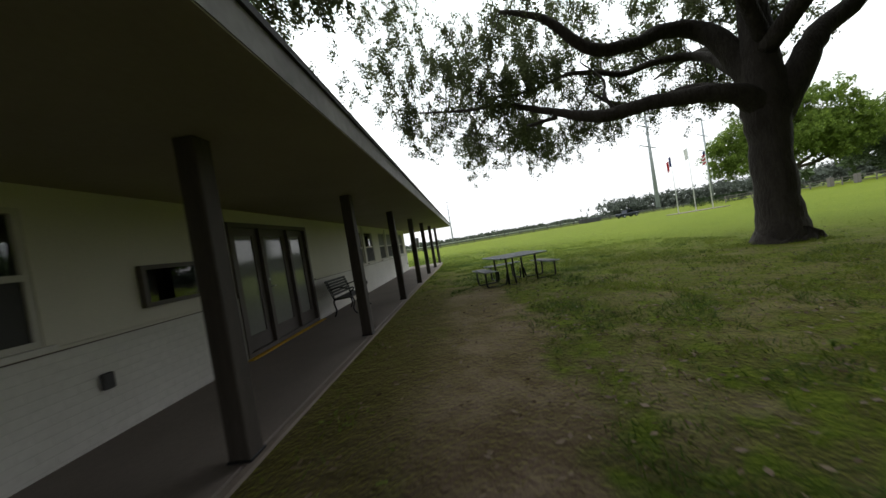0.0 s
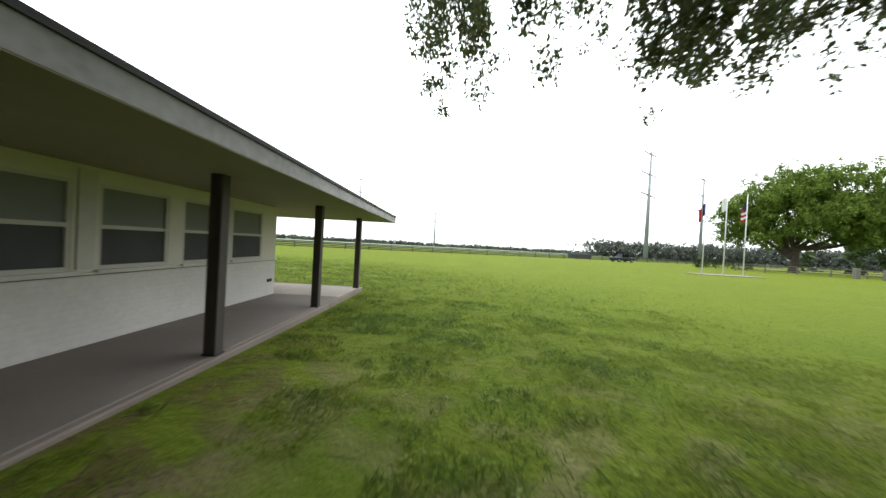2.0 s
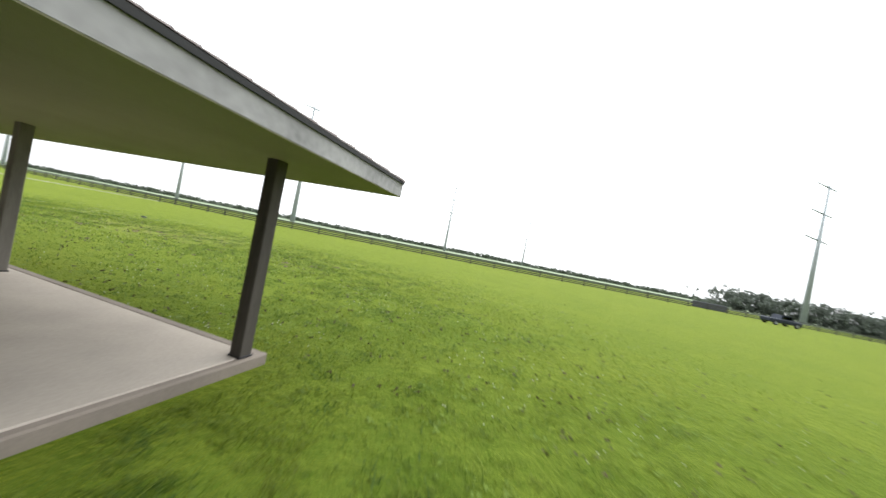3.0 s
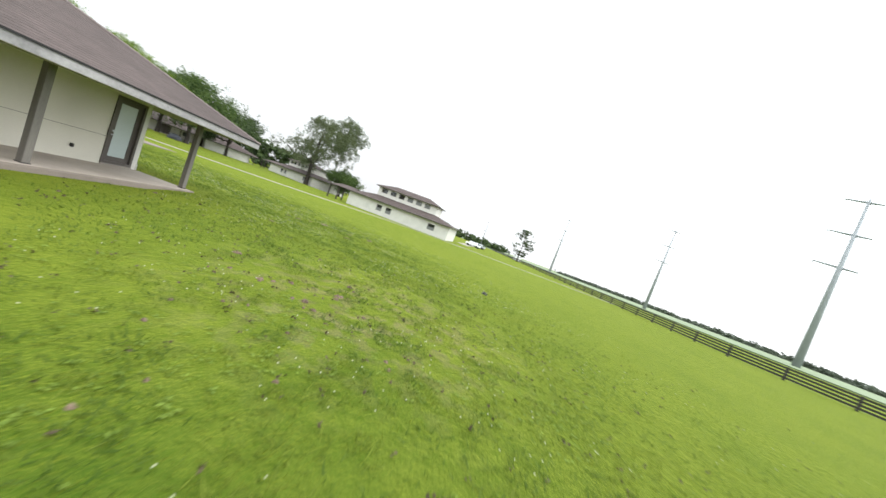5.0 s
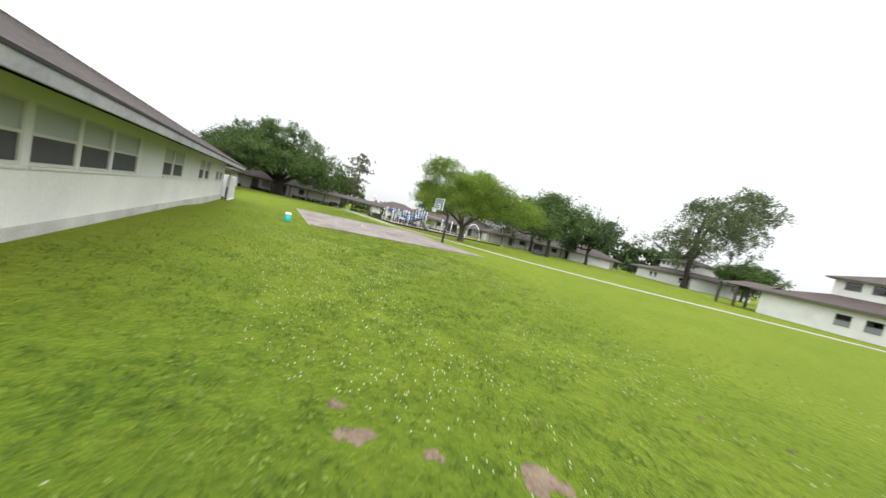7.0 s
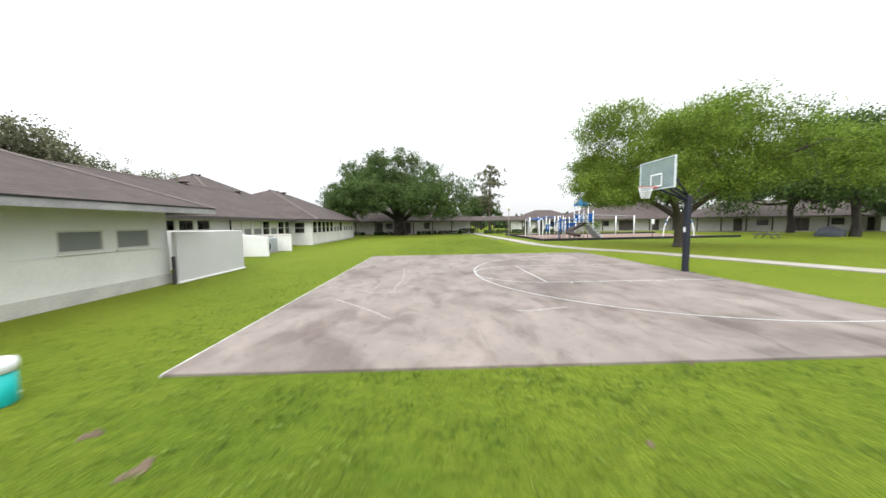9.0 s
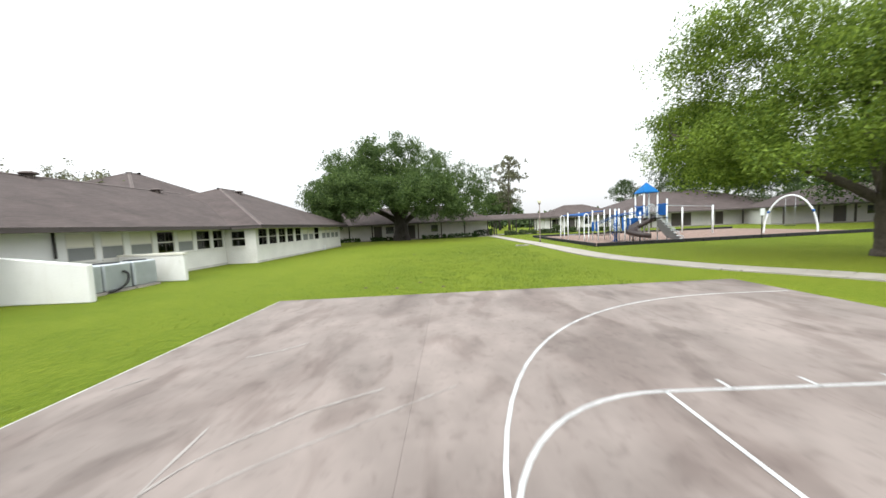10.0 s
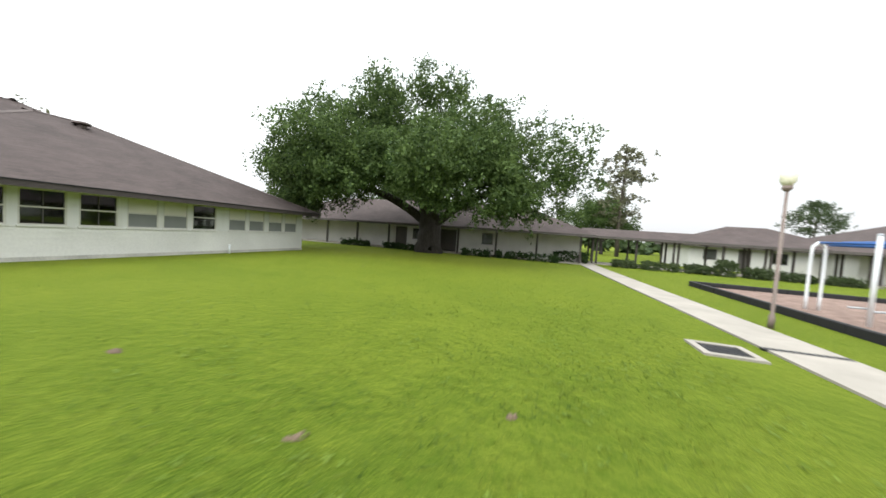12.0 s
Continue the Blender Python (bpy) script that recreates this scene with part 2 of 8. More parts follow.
    l.new(maths("ADD", noise_at(30.0, 5), maths("MULTIPLY", noise_at(6.0, 4), 1.5)), bp.inputs["Height"])
    l.new(bp.outputs[0], p.inputs["Normal"])
    return m


M_GROUND = ground_material()
M_CONC = material("concrete", (0.29, 0.26, 0.225), 0.9, var=0.16, scale=1.2, fine=60, bump=0.15, bump_dist=0.004, coord="World")
M_KERB = material("worn_kerb_concrete", (0.205, 0.17, 0.145), 0.9, var=0.2, scale=1.5, fine=50, bump=0.15, bump_dist=0.004, coord="World")
# one porch concrete in two tones: darker for eastern shade, paler where lit
M_PORCHSHADED = material("shaded_porch_concrete", (0.195, 0.165, 0.148), 0.85, var=0.18, scale=0.9, fine=50, bump=0.12, bump_dist=0.004, coord="World")
M_PORCHLIT = material("lit_porch_concrete", (0.40, 0.345, 0.30), 0.85, var=0.16, scale=1.1, fine=40, bump=0.12, bump_dist=0.004, coord="World")
M_COURTEDGE = material("worn_white_edge", (0.34, 0.32, 0.30), 0.85, var=0.3, scale=2, fine=14, bump=0.1, bump_dist=0.004, coord="World", tint=(0.6, 0.58, 0.55))


def stained(m, layers):
    """Damp and dirt stains over a surface: (noise scale, stretch, lowest, highest, darkening) for each layer."""
    n, l = m.node_tree.nodes, m.node_tree.links
    p = n["Principled BSDF"]
    col = p.inputs["Base Color"].links[0].from_socket
    pos = n.new("ShaderNodeNewGeometry").outputs["Position"]
    for scale, stretch, lo, hi, dark in layers:
        mp, t, mr, mx = n.new("ShaderNodeMapping"), n.new("ShaderNodeTexNoise"), n.new("ShaderNodeMapRange"), n.new("ShaderNodeMix")
        mp.inputs["Scale"].default_value = stretch
        t.inputs["Scale"].default_value, t.inputs["Detail"].default_value, t.inputs["Distortion"].default_value = scale, 8, 0.6
        mr.interpolation_type = "SMOOTHSTEP"
        mr.inputs[1].default_value, mr.inputs[2].default_value = lo, hi
        mx.data_type, mx.blend_type = "RGBA", "MULTIPLY"
        mx.inputs[7].default_value = (*dark, 1)
        l.new(pos, mp.inputs["Vector"])
        l.new(mp.outputs[0], t.inputs["Vector"])
        l.new(t.outputs[0], mr.inputs[0])
        l.new(mr.outputs[0], mx.inputs[0])
        l.new(col, mx.inputs[6])
        col = mx.outputs[2]
    l.new(col, p.inputs["Base Color"])


M_COURT = material("court_concrete", (0.188, 0.154, 0.139), 0.85, var=0.26, scale=0.5, fine=2.2, bump=0.05, bump_dist=0.004, coord="World", stretch=(1.0, 0.65, 1.0), random_obj=0.06)
stained(M_COURT, ((0.55, (1.0, 0.7, 1.0), 0.46, 0.68, (0.72, 0.69, 0.685)), (1.6, (1.0, 0.45, 1.0), 0.50, 0.66, (0.76, 0.735, 0.73)), (9.0, (1.0, 1.0, 1.0), 0.52, 0.75, (0.82, 0.81, 0.81))))
M_LINE = material("court_paint", (0.38, 0.375, 0.37), 0.7, var=0.25, scale=4, fine=30, bump=0.05, coord="World")
M_LINE_WORN = material("worn_court_paint", (0.205, 0.177, 0.163), 0.8, var=0.06, scale=2.5, fine=12, bump=0.05, coord="World", tint=(0.315, 0.288, 0.268))
M_BRICK = coursed("white_painted_brick", (0.62, 0.60, 0.56), 0.95, 0.21, 0.075, 0.007, 0.75, 0.1, 0.0025, "hz", 0.03)
M_PLASTER = material("white_plastered_masonry", (0.66, 0.645, 0.615), 0.85, var=0.07, scale=0.9, fine=26, bump=0.25, bump_dist=0.006, coord="World")
stained(M_PLASTER, ((0.8, (1.0, 1.0, 0.35), 0.52, 0.75, (0.90, 0.89, 0.86)), (5.0, (1.0, 1.0, 0.3), 0.56, 0.75, (0.93, 0.92, 0.9))))
M_GREYPLASTER = material("greyish_plastered_masonry", (0.47, 0.455, 0.445), 0.85, var=0.06, scale=0.8, fine=26, bump=0.2, bump_dist=0.006, coord="World")
M_CLAP = material("white_clapboard", (0.64, 0.62, 0.58), 0.7, var=0.1, scale=0.8, fine=14, bump=0.08, bump_dist=0.003, coord="World")
M_STUCCO = material("cream_panel_siding", (0.62, 0.59, 0.51), 0.8, var=0.08, scale=0.7, fine=70, bump=0.12, bump_dist=0.003, coord="World")
M_WHITEPANEL = material("white_panel_siding", (0.63, 0.62, 0.60), 0.8, var=0.07, scale=0.7, fine=60, bump=0.12, bump_dist=0.003, coord="World")
stained(M_WHITEPANEL, ((1.2, (1.0, 1.0, 0.25), 0.52, 0.75, (0.91, 0.90, 0.88)),))
M_SOFFIT = material("painted_soffit_boards", (0.31, 0.283, 0.19), 0.7, var=0.1, scale=1.0, fine=30, bump=0.08, coord="World")
M_PLINTH = material("stained_white_footing", (0.44, 0.42, 0.38), 0.9, var=0.25, scale=1.4, fine=20, bump=0.2, bump_dist=0.006, coord="World")
M_FASCIA = material("weathered_grey_fascia", (0.225, 0.214, 0.220), 0.7, var=0.16, scale=1.5, fine=14, bump=0.1, coord="World", tint=(0.345, 0.33, 0.335))
M_SHINGLE = coursed("brown_asphalt_shingles", (0.080, 0.060, 0.056), 0.8, 0.32, 0.055, 0.008, 0.95, 0.24, 0.003, "hz", 0.22)
M_RIDGE = material("ridge_shingles", (0.125, 0.10, 0.094), 0.95, var=0.2, scale=2, fine=30, coord="World")
M_POST = material("dark_stained_post", (0.062, 0.052, 0.046), 0.7, var=0.3, scale=1.5, fine=12, bump=0.35, bump_dist=0.006, stretch=(8, 8, 0.8))
M_POSTGREY = material("grey_painted_post", (0.16, 0.145, 0.13), 0.7, var=0.2, scale=1.5, fine=12, bump=0.3, bump_dist=0.005, stretch=(8, 8, 0.8))
M_DOOR = material("grey_brown_door_paint", (0.095, 0.082, 0.075), 0.5, var=0.12, scale=2, fine=25, bump=0.05)
M_EAVE = material("brown_eave_board", (0.062, 0.05, 0.048), 0.75, var=0.15, scale=2, fine=25, bump=0.05)
M_FRAMEW = material("cream_window_frame", (0.52, 0.50, 0.45), 0.6, var=0.08, scale=4, fine=40, bump=0.05)
M_FRAMED = material("dark_window_frame", (0.10, 0.09, 0.085), 0.5, var=0.12, scale=4, fine=40, bump=0.05)
M_GLASS = glass_material("window_glass")
M_GLASSD = glass_material("tinted_window_glass", (0.35, 0.38, 0.38))
M_BOARD = material("hazy_backboard_acrylic", (0.40, 0.47, 0.49), 0.25, var=0.04, scale=2, fine=20, bump=0.0, spec=0.5)
bn, bl = M_BOARD.node_tree.nodes, M_BOARD.node_tree.links
b_clear, b_mix = bn.new("ShaderNodeBsdfTransparent"), bn.new("ShaderNodeMixShader")
b_clear.inputs["Color"].default_value = (0.85, 0.92, 0.93, 1)
b_mix.inputs[0].default_value = 0.66
bl.new(bn["Principled BSDF"].outputs[0], b_mix.inputs[1])
bl.new(b_clear.outputs[0], b_mix.inputs[2])
bl.new(b_mix.outputs[0], bn["Material Output"].inputs["Surface"])
M_SCREEN = material("grey_insect_screen", (0.075, 0.075, 0.078), 0.9, var=0.1, scale=3, fine=200, bump=0.05)
M_FROST = material("frosted_pane", (0.46, 0.52, 0.53), 0.25, var=0.05, scale=1.5, fine=30, bump=0.0, spec=0.6)
M_DOORPANE = material("dark_door_glass", (0.22, 0.222, 0.21), 0.06, var=0.1, scale=1.2, fine=20, bump=0.0, spec=0.5)
# grey of the solar screens, also painted in for reflections in east sashes
M_SHADE = material("pale_screen_and_reflection", (0.2, 0.205, 0.2), 0.85, var=0.06, scale=2, fine=60, bump=0.04)
M_PALEPANE = material("pale_window_blind", (0.36, 0.375, 0.35), 0.5, var=0.08, scale=1.5, fine=30, bump=0.0)
M_INSIDE = material("room_interior", (0.20, 0.19, 0.17), 0.9, var=0.2, scale=0.8, fine=10, bump=0.0)
M_YELLOW = material("worn_yellow_paint", (0.60, 0.36, 0.03), 0.7, var=0.2, scale=5, fine=30)
M_BLACKMETAL = material("black_cast_iron", (0.022, 0.022, 0.024), 0.45, 0.4, var=0.2, scale=6, fine=60, bump=0.1, bump_dist=0.002)
M_NAVY = material("dark_blue_plastisol", (0.013, 0.015, 0.024), 0.6, var=0.2, scale=5, fine=120, bump=0.25, bump_dist=0.003)
M_STEEL = material("galvanised_steel", (0.42, 0.44, 0.46), 0.45, 0.6, var=0.12, scale=3, fine=40, bump=0.05)
M_POLE = material("grey_transmission_pole", (0.30, 0.32, 0.34), 0.6, 0.2, var=0.1, scale=0.5, fine=8, bump=0.02)
M_WHITEPAINT = material("white_painted_metal", (0.72, 0.73, 0.74), 0.4, var=0.06, scale=5, fine=50, bump=0.03)
M_PALEMETAL = material("pale_weathered_metal", (0.50, 0.53, 0.54), 0.5, 0.2, var=0.12, scale=4, fine=40, bump=0.04)
M_BLUE = material("bright_blue_plastic", (0.008, 0.085, 0.30), 0.5, var=0.12, scale=3, fine=40, bump=0.03)
M_BLUEROOF = material("blue_metal_canopy", (0.002, 0.105, 0.31), 0.6, var=0.14, scale=3, fine=40, bump=0.03, spec=0.12)
M_SLIDE = material("grey_moulded_slide", (0.115, 0.108, 0.105), 0.4, var=0.1, scale=3, fine=40, bump=0.03)
M_RUBBER = material("black_rubber_kerb", (0.018, 0.017, 0.018), 0.7, var=0.2, scale=4, fine=40, bump=0.1, bump_dist=0.004)
M_MULCH = material("red_brown_mulch", (0.16, 0.105, 0.083), 0.95, var=0.3, scale=2.5, fine=35, bump=0.6, bump_dist=0.03, coord="World", tint=(0.28, 0.19, 0.155))
M_FENCE = material("dark_fence_board", (0.042, 0.039, 0.036), 0.8, var=0.25, scale=1, fine=8, bump=0.2)
M_BARK = material("oak_bark", (0.042, 0.034, 0.028), 0.95, var=0.4, scale=2.0, fine=9, bump=0.9, bump_dist=0.05, stretch=(3, 3, 0.8), tint=(0.062, 0.053, 0.045))
M_BARKPALE = material("grey_brown_bark", (0.085, 0.07, 0.055), 0.95, var=0.35, scale=2.0, fine=9, bump=0.9, bump_dist=0.05)
M_OAKLEAF = leaf_material("live_oak_leaf", (0.036, 0.046, 0.018), (0.132, 0.158, 0.058), 0.44)
M_OAK2 = leaf_material("courtyard_oak_leaf", (0.030, 0.056, 0.018), (0.115, 0.168, 0.046), 0.28)
M_BRIGHT = leaf_material("elm_leaf", (0.046, 0.086, 0.012), (0.235, 0.315, 0.045), 0.36)
M_PALELEAF = leaf_material("pale_tree_leaf", (0.05, 0.066, 0.03), (0.145, 0.172, 0.082), 0.25)
M_OLIVELEAF = leaf_material("olive_tree_leaf", (0.08, 0.082, 0.048), (0.195, 0.192, 0.115), 0.25)
M_DARKLEAF = leaf_material("distant_leaf", (0.03, 0.05, 0.02), (0.085, 0.12, 0.045), 0.2)
M_FAROAK = leaf_material("far_oak_leaf", (0.075, 0.125, 0.02), (0.215, 0.295, 0.05), 0.36)
# distance haze is mixed into the next two leaf colours
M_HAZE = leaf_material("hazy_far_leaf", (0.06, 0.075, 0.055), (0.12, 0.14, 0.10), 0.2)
M_HAZEWOODS = leaf_material("hazed_wood_leaf", (0.09, 0.103, 0.09), (0.12, 0.138, 0.11), 0.2)
M_HEDGE = leaf_material("hedge_leaf", (0.015, 0.032, 0.01), (0.05, 0.085, 0.025), 0.2)
M_SHRUB = leaf_material("dull_green_shrub_leaf", (0.03, 0.046, 0.018), (0.095, 0.125, 0.05), 0.25)
M_BLADE = leaf_material("grass_blade", (0.070, 0.112, 0.012), (0.21, 0.25, 0.036), 0.5)
# darker copy of the blade green, for mottling and shade
M_DARKBLADE = leaf_material("darkened_grass_blade", (0.034, 0.072, 0.010), (0.115, 0.165, 0.026), 0.45)
M_FIELD = material("far_crop_field", (0.13, 0.17, 0.09), 0.95, var=0.1, scale=0.02, fine=0.3, bump=0.0, coord="World", tint=(0.20, 0.24, 0.15))


# ---- mesh helpers ----
def box(bm, x0, x1, y0, y1, z0, z1):
    vs = [bm.verts.new(c) for c in ((x0, y0, z0), (x1, y0, z0), (x1, y1, z0), (x0, y1, z0), (x0, y0, z1), (x1, y0, z1), (x1, y1, z1), (x0, y1, z1))]
    for f in ((3, 2, 1, 0), (4, 5, 6, 7), (0, 1, 5, 4), (1, 2, 6, 5), (2, 3, 7, 6), (3, 0, 4, 7)):
        bm.faces.new([vs[i] for i in f])
    return vs


def soft_box(bm, x0, x1, y0, y1, z0, z1, r=0.01):
    """A box with chamfered edges."""
    t = bmesh.new()
    box(t, x0, x1, y0, y1, z0, z1)
    bmesh.ops.bevel(t, geom=list(t.edges), offset=r, segments=1, affect="EDGES")
    me = bpy.data.meshes.new("tmp")
    t.to_mesh(me)
    t.free()
    bm.from_mesh(me)
    bpy.data.meshes.remove(me)


def tube(bm, pts, radii, n=8, cap=True):
    """A tapered pipe along a line of points."""
    pts = [Vector(p) for p in pts]
    rings = []
    side = None
    for i, p in enumerate(pts):
        d = (pts[min(i + 1, len(pts) - 1)] - pts[max(i - 1, 0)]).normalized()
        if side is None:
            side = d.orthogonal().normalized()
        side = (side - d * side.dot(d)).normalized()
        up = d.cross(side)
        r = radii[i] if isinstance(radii, (list, tuple)) else radii
        rings.append([bm.verts.new(p + (side * math.cos(a) + up * math.sin(a)) * r) for a in [2 * math.pi * k / n for k in range(n)]])
    for a, b in zip(rings, rings[1:]):
        for k in range(n):
            bm.faces.new((a[k], a[(k + 1) % n], b[(k + 1) % n], b[k])).smooth = True
    if cap:
        bm.faces.new(rings[0][::-1])
        bm.faces.new(rings[-1])


def smooth_line(pts, steps=5):
    """Points along a smooth curve through the given ones."""
    pts = [Vector(p) for p in pts]
    out = []
    for i in range(len(pts) - 1):
        p0, p1, p2, p3 = pts[max(i - 1, 0)], pts[i], pts[i + 1], pts[min(i + 2, len(pts) - 1)]
        for k in range(steps):
            t = k / steps
            out.append(0.5 * (2 * p1 + (p2 - p0) * t + (2 * p0 - 5 * p1 + 4 * p2 - p3) * t * t + (3 * p1 - p0 - 3 * p2 + p3) * t ** 3))
    return out + [pts[-1]]


def thing(name, m=None, label="", category="", group="", kind=""):
    ob = new(name)
    ob.empty_display_size = 0.2
    if m is not None:
        ob.matrix_world = m
    return tagged(ob, label, category, group, kind)


def part(name, bm, mat, parent=None, label=""):
    me = bpy.data.meshes.new(name)
    bm.normal_update()
    bm.to_mesh(me)
    bm.free()
    me.materials.append(mat)
    ob = new(name, me)
    if parent:
        ob.parent = parent
    if label:
        ob["label"] = label
    return ob


def part_np(name, verts, faces, mat, parent=None, label="", smooth=False):
    me = bpy.data.meshes.new(name)
    verts, faces = np.asarray(verts, np.float32), np.asarray(faces, np.int32)
    me.vertices.add(len(verts))
    me.vertices.foreach_set("co", verts.ravel())
    k = faces.shape[1]
    me.loops.add(faces.size)
    me.loops.foreach_set("vertex_index", faces.ravel())
    me.polygons.add(len(faces))
    me.polygons.foreach_set("loop_start", np.arange(0, faces.size, k, dtype=np.int32))
    me.update(calc_edges=True)
    me.validate()
    me.materials.append(mat)
    ob = new(name, me)
    if parent:
        ob.parent = parent
    if label:
        ob["label"] = label
    return ob


def boxes(name, mat, parent, *bs, label="", soft=0.0):
    bm = bmesh.new()
    for b in bs:
        if soft:
            soft_box(bm, *b, r=soft)
        else:
            box(bm, *b)
    return part(name, bm, mat, parent, label)


# ---- ground ----
def eased(v, lo, hi):
    t = np.clip((np.asarray(v, float) - lo) / (hi - lo), 0.0, 1.0)
    return t * t * (3 - 2 * t)


def ground_z(x, y):
    """The lawn lies a hand higher beside the walls and under the oak than out in the open."""
    shelf = 0.11 * (1 - eased(y, 9.0, 17.5)) * eased(x, -4.0, -3.0) * (1 - eased(x, 9.0, 26.0)) * eased(y, -60.0, -40.0)
    bank = 0.13 * eased(x, -25.0, -20.2) * (1 - eased(x, -19.0, -18.0)) * eased(y, 3.0, 8.0) * (1 - eased(y, 18.5, 22.0))
    return shelf + bank + 0.08 * (1 - eased(np.hypot(np.asarray(x) - 0.8, np.asarray(y) - 6.4), 0.8, 2.6))


def value_field(x, y, cell, seed):
    """Smooth random values from 0 to 1 over the plan, in cells of the given size."""
    grid = np.random.default_rng(seed).random((256, 256))
    u, w = np.asarray(x) / cell, np.asarray(y) / cell
    i, j = np.floor(u).astype(int), np.floor(w).astype(int)
    fu, fw = u - i, w - j
    fu, fw = fu * fu * (3 - 2 * fu), fw * fw * (3 - 2 * fw)
    g = lambda a, b: grid[a % 256, b % 256]
    return (g(i, j) * (1 - fu) + g(i + 1, j) * fu) * (1 - fw) + (g(i, j + 1) * (1 - fu) + g(i + 1, j + 1) * fu) * fw


FAR_STEPS = (60, 90, 150, 300, 700, 1500, 2600)
gx = np.concatenate([-20.0 - np.array(FAR_STEPS[::-1]), np.arange(-48, 34.1, 0.75), -20.0 + np.array(FAR_STEPS)])
gy = np.concatenate([-np.array(FAR_STEPS[::-1]), np.arange(-48, 40.1, 0.75), np.array(FAR_STEPS)])
GX, GY = np.meshgrid(gx, gy, indexing="ij")
verts = np.stack([GX, GY, ground_z(GX, GY)], -1).reshape(-1, 3)
cols = len(gy)
I, J = np.meshgrid(np.arange(len(gx) - 1), np.arange(cols - 1), indexing="ij")
corner = (I * cols + J).ravel()
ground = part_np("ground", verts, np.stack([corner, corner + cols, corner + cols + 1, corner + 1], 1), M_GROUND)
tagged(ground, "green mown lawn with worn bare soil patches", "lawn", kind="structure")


# ---- building parts ----
def wall(name, mat, parent, along, fixed, a0, a1, z0, z1, holes=(), thick=0.2, inward=1, label=""):
    """A wall with real openings. along: 'x' or 'y'; fixed: the place of its outer face on the other axis; inward: the side its thickness goes to."""
    us = sorted({a0, a1, *[h[0] for h in holes], *[h[1] for h in holes]})
    zs = sorted({z0, z1, *[h[2] for h in holes], *[h[3] for h in holes]})
    us, zs = [u for u in us if a0 <= u <= a1], [z for z in zs if z0 <= z <= z1]
    bm = bmesh.new()
    for u, v in zip(us, us[1:]):
        for w, z in zip(zs, zs[1:]):
            cu, cz = (u + v) / 2, (w + z) / 2
            if any(h[0] < cu < h[1] and h[2] < cz < h[3] for h in holes):
                continue
            f0, f1 = sorted((fixed, fixed + inward * thick))
            if along == "y":
                box(bm, f0, f1, u, v, w, z)
            else:
                box(bm, u, v, f0, f1, w, z)
    bmesh.ops.remove_doubles(bm, verts=bm.verts, dist=1e-4)
    seen = {}
    for f in bm.faces:
        c = f.calc_center_median()
        seen.setdefault((round(c.x, 3), round(c.y, 3), round(c.z, 3)), []).append(f)
    bmesh.ops.delete(bm, geom=[f for fs in seen.values() if len(fs) > 1 for f in fs], context="FACES_ONLY")
    return part(name, bm, mat, parent, label)


def frame_bars(bm, along, f0, f1, u0, u1, z0, z1, w):
    """Four bars round an opening."""
    for (a, b, c, d) in ((u0, u1, z0, z0 + w), (u0, u1, z1 - w, z1), (u0, u0 + w, z0 + w, z1 - w), (u1 - w, u1, z0 + w, z1 - w)):
        if along == "y":
            box(bm, f0, f1, a, b, c, d)
        else:
            box(bm, a, b, f0, f1, c, d)


def slab_of(bm, along, f0, f1, u0, u1, z0, z1):
    box(bm, *((f0, f1, u0, u1) if along == "y" else (u0, u1, f0, f1)), z0, z1)


